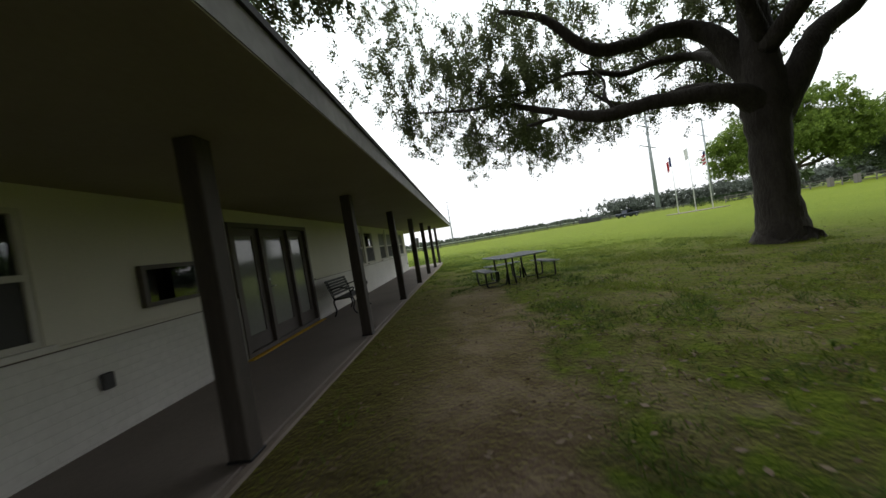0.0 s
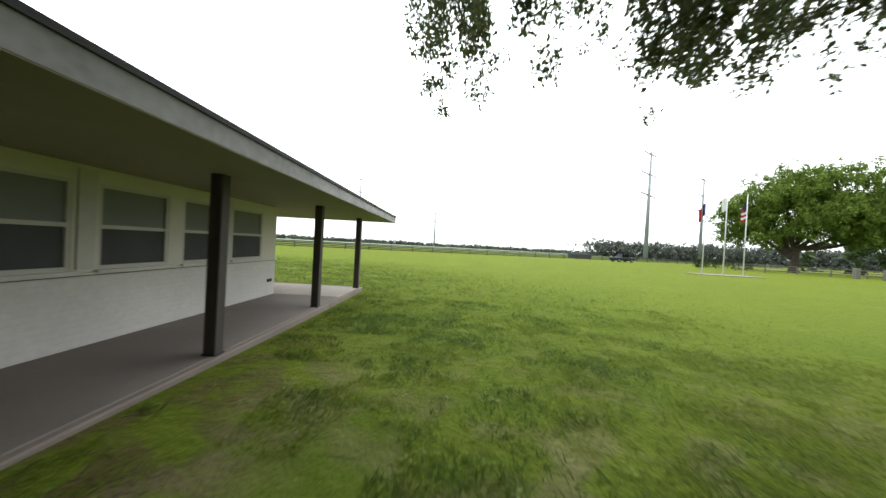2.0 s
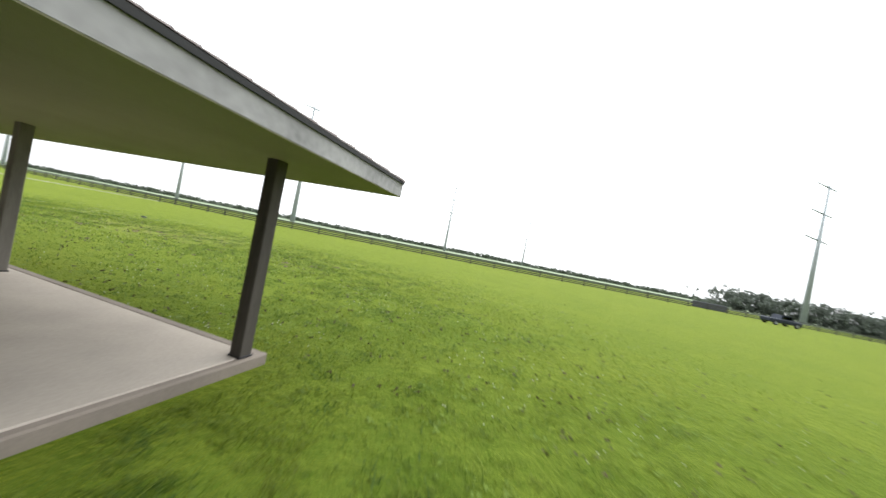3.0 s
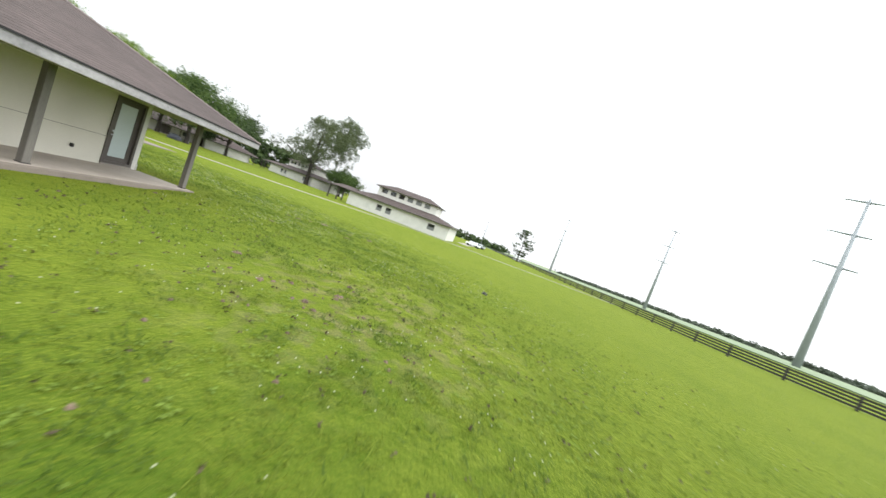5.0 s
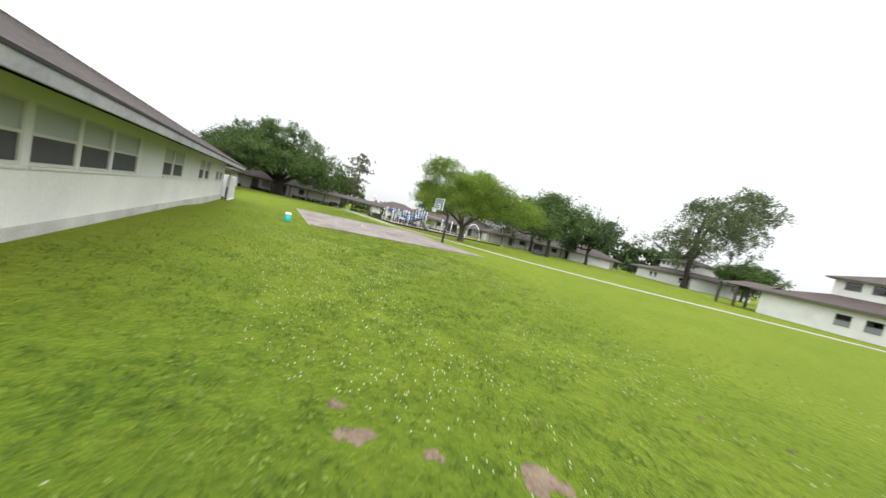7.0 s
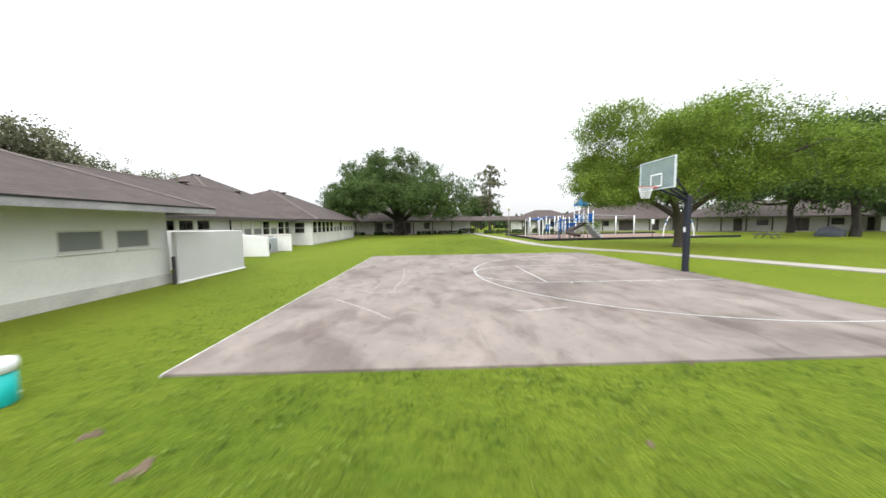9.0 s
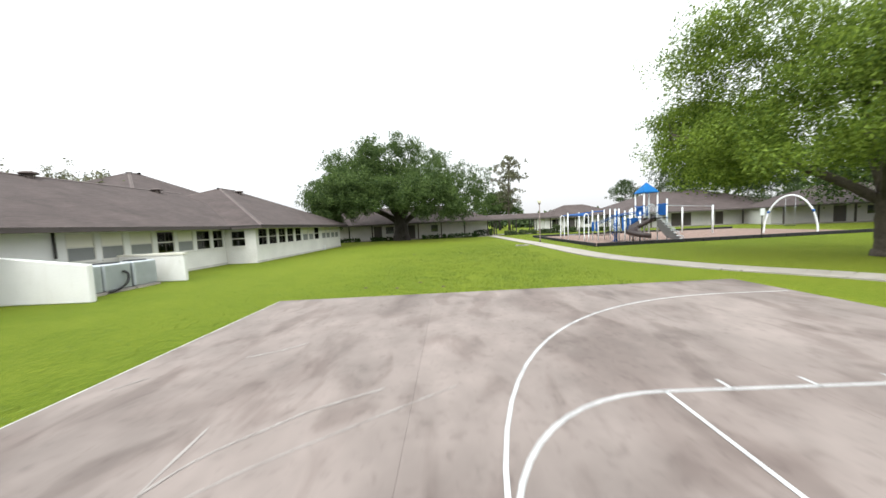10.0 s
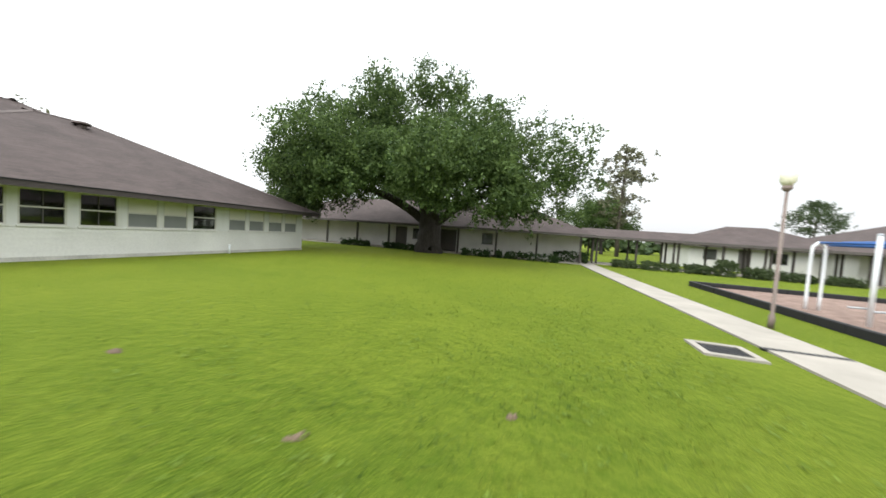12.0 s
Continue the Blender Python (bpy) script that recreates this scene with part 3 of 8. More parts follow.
def window(parent, along, fixed, out, u0, u1, z0, z1, lower="screen", upper="glass", frame=None, bars=0, rail=True):
    """A single-hung window set in its opening. out: the sign of the outward direction. lower, upper: what fills each sash."""
    fm = frame or M_FRAMEW
    w = new("window")
    w.parent = parent
    w.empty_display_size = 0.2
    mid = z0 + (z1 - z0) * 0.5
    fa, fb = sorted((fixed - out * 0.10, fixed - out * 0.02))
    bm = bmesh.new()
    frame_bars(bm, along, fa, fb, u0, u1, z0, z1, 0.045)
    if rail:
        slab_of(bm, along, fa, fb, u0 + 0.045, u1 - 0.045, mid - 0.025, mid + 0.025)
    for k in range(bars):
        c = u0 + (u1 - u0) * (k + 1) / (bars + 1)
        mb = bmesh.new()
        slab_of(mb, along, fa + 0.02, fb - 0.01, c - 0.012, c + 0.012, z0 + 0.045, mid - 0.025)
        slab_of(mb, along, fa + 0.02, fb - 0.01, c - 0.012, c + 0.012, mid + 0.025, z1 - 0.045)
        part("muntin", mb, M_FRAMED, w, "thin dark glazing bar")
    part("window_frame", bm, fm, w)
    bm = bmesh.new()
    s0, s1 = sorted((fixed - out * 0.02, fixed + out * 0.05))
    slab_of(bm, along, s0, s1, u0 - 0.04, u1 + 0.04, z0 - 0.05, z0 - 0.005)
    part("sill", bm, M_BRICK if fm is not M_FRAMED else M_FASCIA, w)
    g0, g1 = sorted((fixed - out * 0.07, fixed - out * 0.064))
    for nm, kind, a, b in (("lower_pane", lower, z0 + 0.045, mid - 0.025), ("upper_pane", upper, mid + 0.025, z1 - 0.045)) if rail else (("pane", lower, z0 + 0.045, z1 - 0.045),):
        bm = bmesh.new()
        slab_of(bm, along, g0, g1, u0 + 0.045, u1 - 0.045, a, b)
        part(nm, bm, M_GLASS, w)
        if kind != "glass":
            bm = bmesh.new()
            if kind == "screen":
                q0, q1 = sorted((fixed - out * 0.055, fixed - out * 0.05))
            else:
                q0, q1 = sorted((fixed - out * 0.06, fixed - out * 0.055))
            slab_of(bm, along, q0, q1, u0 + 0.045, u1 - 0.045, a, b)
            part({"screen": "insect_screen", "shade": "screen_and_reflection_fill", "panel": "infill_panel", "pale": "pale_blind"}[kind], bm, {"screen": M_SCREEN, "shade": M_SHADE, "panel": M_STUCCO, "pale": M_PALEPANE}[kind], w)
    return w


def roof_face(bm, a, b, c, d, step=0.145, lift=0.0045):
    """One slope as overlapping courses. a, b: the eave's ends; d, c: the top's ends (the same point on a hip's triangle)."""
    a, b, c, d = map(Vector, (a, b, c, d))
    nrm = (b - a).cross(d - a).normalized()
    if nrm.z < 0:
        nrm = -nrm
    up = (((d + c) / 2 - (a + b) / 2)).length
    rows = max(1, int(up / step))
    prev = [bm.verts.new(a), bm.verts.new(b)]
    for k in range(rows):
        t0, t1 = k / rows, (k + 1) / rows
        l0, r0, l1, r1 = a.lerp(d, t0), b.lerp(c, t0), a.lerp(d, t1), b.lerp(c, t1)
        low = [bm.verts.new(l0 + nrm * lift), bm.verts.new(r0 + nrm * lift)]
        bm.faces.new((prev[0], prev[1], low[1], low[0]))
        if (r1 - l1).length < 0.01:
            bm.faces.new((low[0], low[1], bm.verts.new(r1 + nrm * 0.002)))
            break
        prev = [bm.verts.new(l1 + nrm * 0.002), bm.verts.new(r1 + nrm * 0.002)]
        bm.faces.new((low[0], low[1], prev[1], prev[0]))


def hip_roof(parent, x0, x1, y0, y1, z, pitch, ends=("hip", "hip"), mat=None, caps=True, thick=0.2, fascia=True, step=0.145, trim=None):
    """A hipped roof whose ridge runs along y, over the given eaves; ends: 'hip' or 'open' at y0 and y1."""
    half = (x1 - x0) / 2
    xm, zr = (x0 + x1) / 2, z + pitch * half
    ya = y0 + (half if ends[0] == "hip" else 0)
    yb = y1 - (half if ends[1] == "hip" else 0)
    A, B = Vector((xm, ya, zr)), Vector((xm, yb, zr))
    bm = bmesh.new()
    roof_face(bm, (x0, y1, z), (x0, y0, z), A, B, step)
    roof_face(bm, (x1, y0, z), (x1, y1, z), B, A, step)
    if ends[0] == "hip":
        roof_face(bm, (x0, y0, z), (x1, y0, z), A, A, step)
    if ends[1] == "hip":
        roof_face(bm, (x1, y1, z), (x0, y1, z), B, B, step)
    part("roof", bm, mat or M_SHINGLE, parent, "brown asphalt shingle hip roof")
    if caps:
        bm = bmesh.new()
        lines = [(A, B)]
        lines += [((x0, y0, z), A), ((x1, y0, z), A)] if ends[0] == "hip" else []
        lines += [((x0, y1, z), B), ((x1, y1, z), B)] if ends[1] == "hip" else []
        for p, q in lines:
            p, q = Vector(p), Vector(q)
            if (q - p).length < 0.05:
                continue
            d = (q - p).normalized()
            s = d.cross(Vector((0, 0, 1))).normalized() * 0.13
            n = int((q - p).length / 0.25) + 1
            for k in range(n):
                u, v = p + d * 0.25 * k, p + d * (0.25 * k + 0.29)
                h, g = Vector((0, 0, 0.045)), Vector((0, 0, 0.03))
                dn = Vector((0, 0, -0.02))
                vs = [bm.verts.new(w) for w in (u - s + dn, u + h, u + s + dn, v - s + dn, v + g, v + s + dn)]
                bm.faces.new((vs[0], vs[1], vs[4], vs[3]))
                bm.faces.new((vs[1], vs[2], vs[5], vs[4]))
        part("ridge_cap", bm, M_RIDGE, parent)
    if fascia:
        t = 0.04
        for nm, b in (("fascia", (x0, x0 + t, y0, y1, z - thick, z - 0.004)), ("fascia", (x1 - t, x1, y0, y1, z - thick, z - 0.004)),
                      ("fascia", (x0 + t, x1 - t, y0, y0 + t, z - thick, z - 0.004)), ("fascia", (x0 + t, x1 - t, y1 - t, y1, z - thick, z - 0.004))):
            boxes(nm, trim or M_FASCIA, parent, b)
        boxes("drip_edge", M_RUBBER, parent, (x0 - 0.02, x0, y0, y1, z - 0.03, z + 0.012), (x1, x1 + 0.02, y0, y1, z - 0.03, z + 0.012), (x0, x1, y1, y1 + 0.02, z - 0.03, z + 0.012))


# ---- main building ----
EX, WX, NY = -3.65, -19.65, 17.85
SLAB = 0.13
school = thing("school_building", label="long white brick school building with brown shingle roof and porch", category="building")
ZS = 2.27
# east wall under the porch
E_WINS = [(0.95, 1.93), (9.24, 10.2), (10.46, 11.46), (12.3, 13.28), (13.58, 14.62), (14.9, 15.88), (16.14, 17.22)]
E_WINS += [(-2.6, -1.6), (-1.3, -0.3)]
DOOR_E = (4.08, 6.38, SLAB, 2.12)
holes = [(a, b, 1.05, 2.12) for a, b in E_WINS]
wall("wall", M_BRICK, school, "y", EX, -3.9, NY, 0, 1.02, [(DOOR_E[0], DOOR_E[1], SLAB, 2.12)], inward=-1, label="white painted brick lower wall")
wall("wall", M_STUCCO, school, "y", EX - 0.012, -3.9, NY, 1.02, 2.62, holes + [DOOR_E], inward=-1, label="cream panel upper wall")
for a, b in ((-3.9, DOOR_E[0] - 0.06), (DOOR_E[1] + 0.06, NY + 0.02)):
    boxes("ledge", M_STUCCO, school, (EX - 0.02, EX + 0.03, a, b, 0.992, 1.02))
    # thin dark strip draws the seam under the ledge
    boxes("ledge_seam", M_RIDGE, school, (EX - 0.02, EX + 0.033, a, b, 0.982, 0.9915))
for a, b in E_WINS:
    # beyond y = 12 a pale upper fill stands for reflected lawn and sky
    window(school, "y", EX, 1, a, b, 1.05, 2.12, "screen", "shade" if a > 12 else "glass")
# flat trim between the paired windows
for a in (10.33, 13.43, 16.01):
    boxes("window_mullion", M_FRAMEW, school, (EX - 0.012, EX + 0.012, a - 0.1, a + 0.1, 1.06, 2.26))
# north wall
DOOR_N = (-19.47, -18.5, SLAB + 0.05, 2.29)
wall("wall", M_STUCCO, school, "x", NY, WX + 0.2, EX - 0.212, 0, 1.02, [DOOR_N], inward=-1)
wall("wall", M_STUCCO, school, "x", NY - 0.012, WX + 0.2, EX - 0.212, 1.02, 2.62, [DOOR_N], inward=-1)
boxes("ledge", M_STUCCO, school, (DOOR_N[1] + 0.02, EX, NY - 0.01, NY + 0.016, 1.0, 1.03))
# the same dark strip for the seam on the north wall
boxes("ledge_seam", M_RIDGE, school, (DOOR_N[1] + 0.02, EX, NY - 0.01, NY + 0.02, 0.99, 0.9995))
# west wall
W_WINS = [(16.98, 17.72), (15.47, 16.8), (14.1, 15.37), (12.5, 14.0), (9.2, 10.3), (7.75, 9.1), (3.7, 4.75), (2.24, 3.3), (-1.11, 0.0), (-2.53, -1.45)]
wall("wall", M_BRICK, school, "y", WX + 0.012, -3.2, NY, 0, 1.2, [], label="white boarded lower wall")


def clapboards(parent, x, y0, y1, z0, z1, rows):
    """Lapped boards on a wall that faces west."""
    h = (z1 - z0) / rows
    for k in range(rows):
        z = z0 + k * h
        bm = bmesh.new()
        v = [bm.verts.new(c) for c in ((x - 0.014, y0, z), (x - 0.014, y1, z), (x - 0.004, y1, z + h + 0.01), (x - 0.004, y0, z + h + 0.01), (x + 0.01, y0, z), (x + 0.01, y1, z), (x + 0.01, y1, z + h + 0.01), (x + 0.01, y0, z + h + 0.01))]
        for f in ((3, 2, 1, 0), (4, 5, 6, 7), (0, 1, 5, 4), (2, 3, 7, 6), (1, 2, 6, 5), (3, 0, 4, 7)):
            bm.faces.new([v[i] for i in f])
        part("siding_board", bm, M_CLAP, parent)


clapboards(school, WX, -3.2, NY, 0.33, 1.18, 4)
wall("wall", M_WHITEPANEL, school, "y", WX + 0.012, -3.2, NY, 1.2, 2.45, [(a, b, 1.25, 2.2 if k < 8 else 1.8) for k, (a, b) in enumerate(W_WINS)])
boxes("ledge", M_WHITEPANEL, school, (WX - 0.018, WX + 0.02, -3.2, NY, 1.18, 1.215))
boxes("plinth", M_PLINTH, school, (WX - 0.05, WX - 0.003, -3.22, NY, 0, 0.33))
for k, (a, b) in enumerate(W_WINS):
    window(school, "y", WX, -1, a, b, 1.25, 2.2 if k < 8 else 1.8, "screen" if k < 8 else "shade", "pale" if k < 8 else "shade", rail=k < 8)
# closing walls of the north block, and a floor and ceiling that keep it dark inside
wall("wall", M_BRICK, school, "x", -3.2, WX + 0.2, -15.2, 0, 2.45, [])
boxes("interior_floor", M_INSIDE, school, (WX + 0.22, EX - 0.22, -2.9, NY - 0.22, 0.02, 0.1))
boxes("interior_floor", M_INSIDE, school, (-14.9, EX - 0.22, -39.0, -2.95, 0.02, 0.1))
boxes("interior_partition", M_INSIDE, school, (-11.6, -11.45, -38.0, NY - 0.3, 0.11, 2.4))
boxes("interior_partition", M_INSIDE, school, (-11.4, EX - 0.25, 7.9, 8.02, 0.11, 2.4))
# soffit and roof of the north block
RX0, RX1, RY0, RY1, RZ = -20.77, -1.12, -3.95, 20.9, 2.47
ex, ny, zt, ze = EX - 0.05, NY - 0.05, 2.525, ZS - 0.008
for quad in (((ex, RY0 + 0.05, 2.31), (RX1 - 0.006, RY0 + 0.05, ze), (RX1 - 0.006, RY1 - 0.006, ze), (ex, ny, 2.31)), ((ex, ny, 2.31), (RX1 - 0.006, RY1 - 0.006, ze), (RX0 + 0.006, RY1 - 0.006, ze), (WX + 0.05, ny, zt)), ((WX + 0.05, ny, zt), (RX0 + 0.006, RY1 - 0.006, ze), (RX0 + 0.006, RY0 + 0.05, ze), (WX + 0.05, RY0 + 0.05, zt))):
    bm = bmesh.new()
    lo, hi = [bm.verts.new(c) for c in quad], [bm.verts.new((c[0], c[1], c[2] + 0.03)) for c in quad]
    bm.faces.new(lo)
    bm.faces.new(hi[::-1])
    for k in range(4):
        bm.faces.new((lo[k], hi[k], hi[(k + 1) % 4], lo[(k + 1) % 4]))
    bmesh.ops.recalc_face_normals(bm, faces=bm.faces)
    part("soffit", bm, M_SOFFIT, school, "painted board soffit")
boxes("interior_ceiling", M_INSIDE, school, (WX + 0.2, EX - 0.2, -2.9, NY - 0.2, 2.52, 2.55))
boxes("interior_ceiling", M_INSIDE, school, (-14.9, EX - 0.2, -39.5, -2.95, 2.42, 2.45))
hip_roof(school, RX0, RX1, RY0, RY1, RZ, 0.425)
# recessed block and south wing
SX = -15.2
R_WINS = [(-8.15, -7.1, "glass", "glass"), (-9.48, -8.36, "glass", "glass"), (-10.82, -9.71, "glass", "glass"), (-12.16, -11.06, "glass", "glass"), (-15.47, -14.42, "shade", "panel"), (-16.66, -15.68, "shade", "panel"), (-18.08, -16.93, "shade", "panel"), (-19.36, -18.3, "glass", "glass"), (-20.63, -19.55, "shade", "panel"), (-21.98, -20.85, "glass", "glass"), (-23.1, -22.16, "glass", "glass")]
wall("wall", M_BRICK, school, "y", SX, -23.25, -3.0, 0, 1.08, [])
wall("wall", M_WHITEPANEL, school, "y", SX + 0.012, -23.25, -3.0, 1.08, 2.45, [(a, b, 1.1, 2.22) for a, b, _, _ in R_WINS])
for a, b, low, up in R_WINS:
    window(school, "y", SX, -1, a, b, 1.1, 2.22, low, up, bars=1 if low == "glass" else 0)
wall("wall", M_BRICK, school, "x", -23.25, -17.2, SX - 0.0, 0, 2.45, [(-16.5, -15.55, 1.1, 2.12)], inward=-1)
window(school, "x", -23.25, 1, -16.5, -15.55, 1.1, 2.12, "glass", "glass", bars=1)
S_WINS = [(a + 0.15, b + 0.22) for a, b in [(-24.8, -23.77), (-26.07, -25.05), (-27.35, -26.37), (-28.64, -27.64), (-30.0, -29.0), (-31.34, -30.35), (-32.5, -31.58), (-33.83, -32.77), (-35.5, -34.56), (-36.7, -35.75), (-38.05, -37.06), (-39.25, -38.3)]]
wall("wall", M_BRICK, school, "y", -17.2, -39.6, -23.45, 0, 1.08, [], label="white painted brick lower wall")
wall("wall", M_WHITEPANEL, school, "y", -17.188, -39.6, -23.45, 1.08, 2.45, [(a, b, 1.11, 2.23) for a, b in S_WINS])
wall("wall", M_BRICK, school, "x", -39.6, -16.98, -3.0, 0, 2.45, [], inward=1)
wall("wall", M_BRICK, school, "y", -3.0, -39.6, -3.9, 0, 2.45, [], inward=-1)
boxes("plinth", M_PLINTH, school, (-17.24, -17.23, -39.62, -23.21, 0, 0.13), (SX - 0.04, SX - 0.003, -23.23, -7.0, 0, 0.13))
for k, (a, b) in enumerate(S_WINS):
    grey_pane = k in (5, 6, 8, 9, 10, 11)
    window(school, "y", -17.2, -1, a, b, 1.11, 2.23, "shade" if grey_pane else "glass", "panel" if grey_pane else "glass", bars=1 if k < 5 else 0)
hip_roof(school, -16.0, -3.0, -27.0, 0.0, 2.42, 0.42, ("open", "open"), fascia=False)
boxes("fascia", M_EAVE, school, (-16.0, -15.96, -22.9, -3.9, 2.24, 2.416))
boxes("soffit", M_SOFFIT, school, (-15.96, SX + 0.05, -22.9, -3.9, 2.25, 2.28))
hip_roof(school, -18.0, -2.2, -40.25, -22.68, 2.42, 0.44, trim=M_EAVE)
clapboards(school, -17.2, -39.6, -23.25, 0.13, 1.06, 5)
clapboards(school, SX, -23.25, -3.3, 0.13, 1.06, 5)
boxes("soffit", M_SOFFIT, school, (-17.95, -17.0, -40.2, -22.72, 2.25, 2.28))
boxes("soffit", M_SOFFIT, school, (-17.0, -15.9, -23.4, -22.72, 2.25, 2.28))
hip_roof(school, -9.0, 9.0, -43.0, -24.0, 3.6, 0.5, fascia=False)
# porch slab, one concrete in a shaded and a lit tone
tagged(boxes("porch_slab", M_PORCHSHADED, None, (EX, -2.0, -3.9, NY, -0.05, SLAB), soft=0.012), "concrete porch slab along the building, toned brown-grey for shade", "porch", kind="structure")
tagged(boxes("north_porch_slab", M_PORCHLIT, None, (WX - 0.1, -2.0, NY, 19.80, -0.05, SLAB), soft=0.012), "concrete porch slab at the building's end, toned pale pinkish for light", "porch", kind="structure")
tagged(boxes("porch_kerb", M_KERB, None, (-2.0, -1.91, -3.9, 19.92, -0.05, SLAB - 0.003), (WX - 0.1, -2.0, 19.80, 19.92, -0.05, SLAB - 0.003), soft=0.015), "pale concrete edge of the porch slab", "kerb", kind="structure")


# ---- porch posts ----
def porch_post(x, y, mat, first=None):
    if first:
        return copy_thing(first, Matrix.Translation((x, y, SLAB)))
    p = thing("porch_post", Matrix.Translation((x, y, SLAB)), "rough square timber porch post, dark stained", "post", "porch posts")
    bm = bmesh.new()
    soft_box(bm, -0.075, 0.075, -0.075, 0.075, 0, 2.2, 0.008)
    part("shaft", bm, mat, p)
    bm = bmesh.new()
    soft_box(bm, -0.085, 0.085, -0.085, 0.085, 0, 0.02, 0.004)
    part("base_plate", bm, M_BLACKMETAL, p)
    return p


post_e = porch_post(-2.04, 1.72, M_POST)
for y in (-1.2, 4.57, 7.55, 10.5, 13.42, 16.5, 19.66):
    porch_post(-2.04, y, M_POST, post_e)
post_n = porch_post(-19.58, 19.6, M_POSTGREY)
tagged(post_n, "rough square timber porch post, weathered grey-brown")
for x in (-15.43, -11.0, -6.5):
    porch_post(x, 19.6, M_POSTGREY, post_n)


# ---- doors ----
def glazed_leaf(name, parent, along, fixed, out, u0, u1, z0, z1, rail=0.12, foot=0.22, blind=True, handle=None, pane_of=None):
    d = new(name)
    d.parent = parent
    d.empty_display_size = 0.2
    bm = bmesh.new()
    f0, f1 = sorted((fixed - out * 0.09, fixed - out * 0.045))
    slab_of(bm, along, f0, f1, u0, u0 + rail, z0, z1)
    slab_of(bm, along, f0, f1, u1 - rail, u1, z0, z1)
    slab_of(bm, along, f0, f1, u0 + rail, u1 - rail, z0, z0 + foot)
    slab_of(bm, along, f0, f1, u0 + rail, u1 - rail, z1 - rail, z1)
    part("door_frame", bm, M_DOOR, d)
    bm = bmesh.new()
    g0, g1 = sorted((fixed - out * 0.068, fixed - out * 0.062))
    slab_of(bm, along, g0, g1, u0 + rail, u1 - rail, z0 + foot, z1 - rail)
    part("pane", bm, pane_of or (M_FROST if blind else M_GLASS), d)
    if handle is not None:
        bm = bmesh.new()
        o = fixed - out * 0.045
        pts = [(o, handle, 1.08), (o + out * 0.06, handle, 1.08), (o + out * 0.06, handle + 0.1, 1.08)]
        tube(bm, pts if along == "y" else [(p[1], p[0], p[2]) for p in pts], 0.011, 6)
        part("handle", bm, M_STEEL, d, "steel lever handle")
        bm = bmesh.new()
        k = [(o, handle, 1.2), (o + out * 0.03, handle, 1.2)]
        tube(bm, k if along == "y" else [(p[1], p[0], p[2]) for p in k], 0.025, 8)
        part("deadbolt", bm, M_STEEL, d)
    return d


door_1 = thing("door_1", label="grey-brown double glass doors with side light, closed", category="door", kind="structure")
bm = bmesh.new()
frame_bars(bm, "y", EX - 0.15, EX + 0.02, DOOR_E[0], DOOR_E[1], SLAB, 2.12, 0.07)
box(bm, EX - 0.15, EX + 0.015, 4.79, 4.85, SLAB + 0.07, 2.05)
box(bm, EX - 0.15, EX + 0.015, 5.63, 5.69, SLAB + 0.07, 2.05)
part("jamb", bm, M_DOOR, door_1)
glazed_leaf("door_leaf", door_1, "y", EX, 1, 4.15, 4.79, SLAB + 0.07, 2.05, pane_of=M_DOORPANE)
glazed_leaf("door_leaf", door_1, "y", EX, 1, 4.85, 5.63, SLAB + 0.07, 2.05, handle=4.91, pane_of=M_DOORPANE)
glazed_leaf("side_light", door_1, "y", EX, 1, 5.69, 6.31, SLAB + 0.07, 2.05, rail=0.12, pane_of=M_DOORPANE)
tagged(boxes("threshold_stripe", M_YELLOW, None, (EX + 0.03, EX + 0.13, 4.0, 6.42, SLAB + 0.002, SLAB + 0.012)), "worn yellow safety stripe painted before the doors", "floor marking", kind="structure")
door_2 = thing("door_2", label="grey-brown exterior door with a large frosted pane", category="door", kind="structure")
bm = bmesh.new()
frame_bars(bm, "x", NY - 0.15, NY + 0.025, DOOR_N[0], DOOR_N[1], DOOR_N[2], DOOR_N[3], 0.08)
part("jamb", bm, M_DOOR, door_2)
glazed_leaf("door_leaf", door_2, "x", NY, 1, DOOR_N[0] + 0.08, DOOR_N[1] - 0.08, DOOR_N[2] + 0.03, 2.21, rail=0.13, foot=0.2, handle=DOOR_N[1] - 0.16)
bm = bmesh.new()
box(bm, DOOR_N[0], DOOR_N[1], NY - 0.02, NY + 0.05, SLAB + 0.01, SLAB + 0.05)
part("threshold", bm, M_CONC, door_2)


# ---- trees ----
def leaf_cloud(rng, centres, spread, per, size, flat=0.7, droop=0.0, tuft=14, tight=0.36):
    """Pointed leaves in clumps round the given centres."""
    c = np.asarray(centres, float)
    sub = max(1, per // tuft)
    twig = np.repeat(c, sub, 0) + rng.normal(0, 1, (len(c) * sub, 3)) * np.asarray(spread) * np.array([1, 1, flat])
    p = np.repeat(twig, max(1, per // sub), 0)
    n = len(p)
    if per > 1:
        p = p + rng.normal(0, 1, (n, 3)) * np.asarray(spread) * tight * np.array([1, 1, 1.25])
    p[:, 2] -= droop * rng.random(n) ** 2
    d = rng.normal(0, 1, (n, 3))
    d[:, 2] -= 0.4
    d /= np.linalg.norm(d, axis=1)[:, None]
    s = np.cross(d, rng.normal(0, 1, (n, 3)))
    s /= np.linalg.norm(s, axis=1)[:, None] + 1e-9
    L = size * (0.6 + 0.8 * rng.random(n))[:, None]
    v = np.stack([p, p + d * L * 0.5 + s * L * 0.28, p + d * L, p + d * L * 0.5 - s * L * 0.28], 1).reshape(-1, 3)
    return v, np.arange(n * 4).reshape(n, 4)


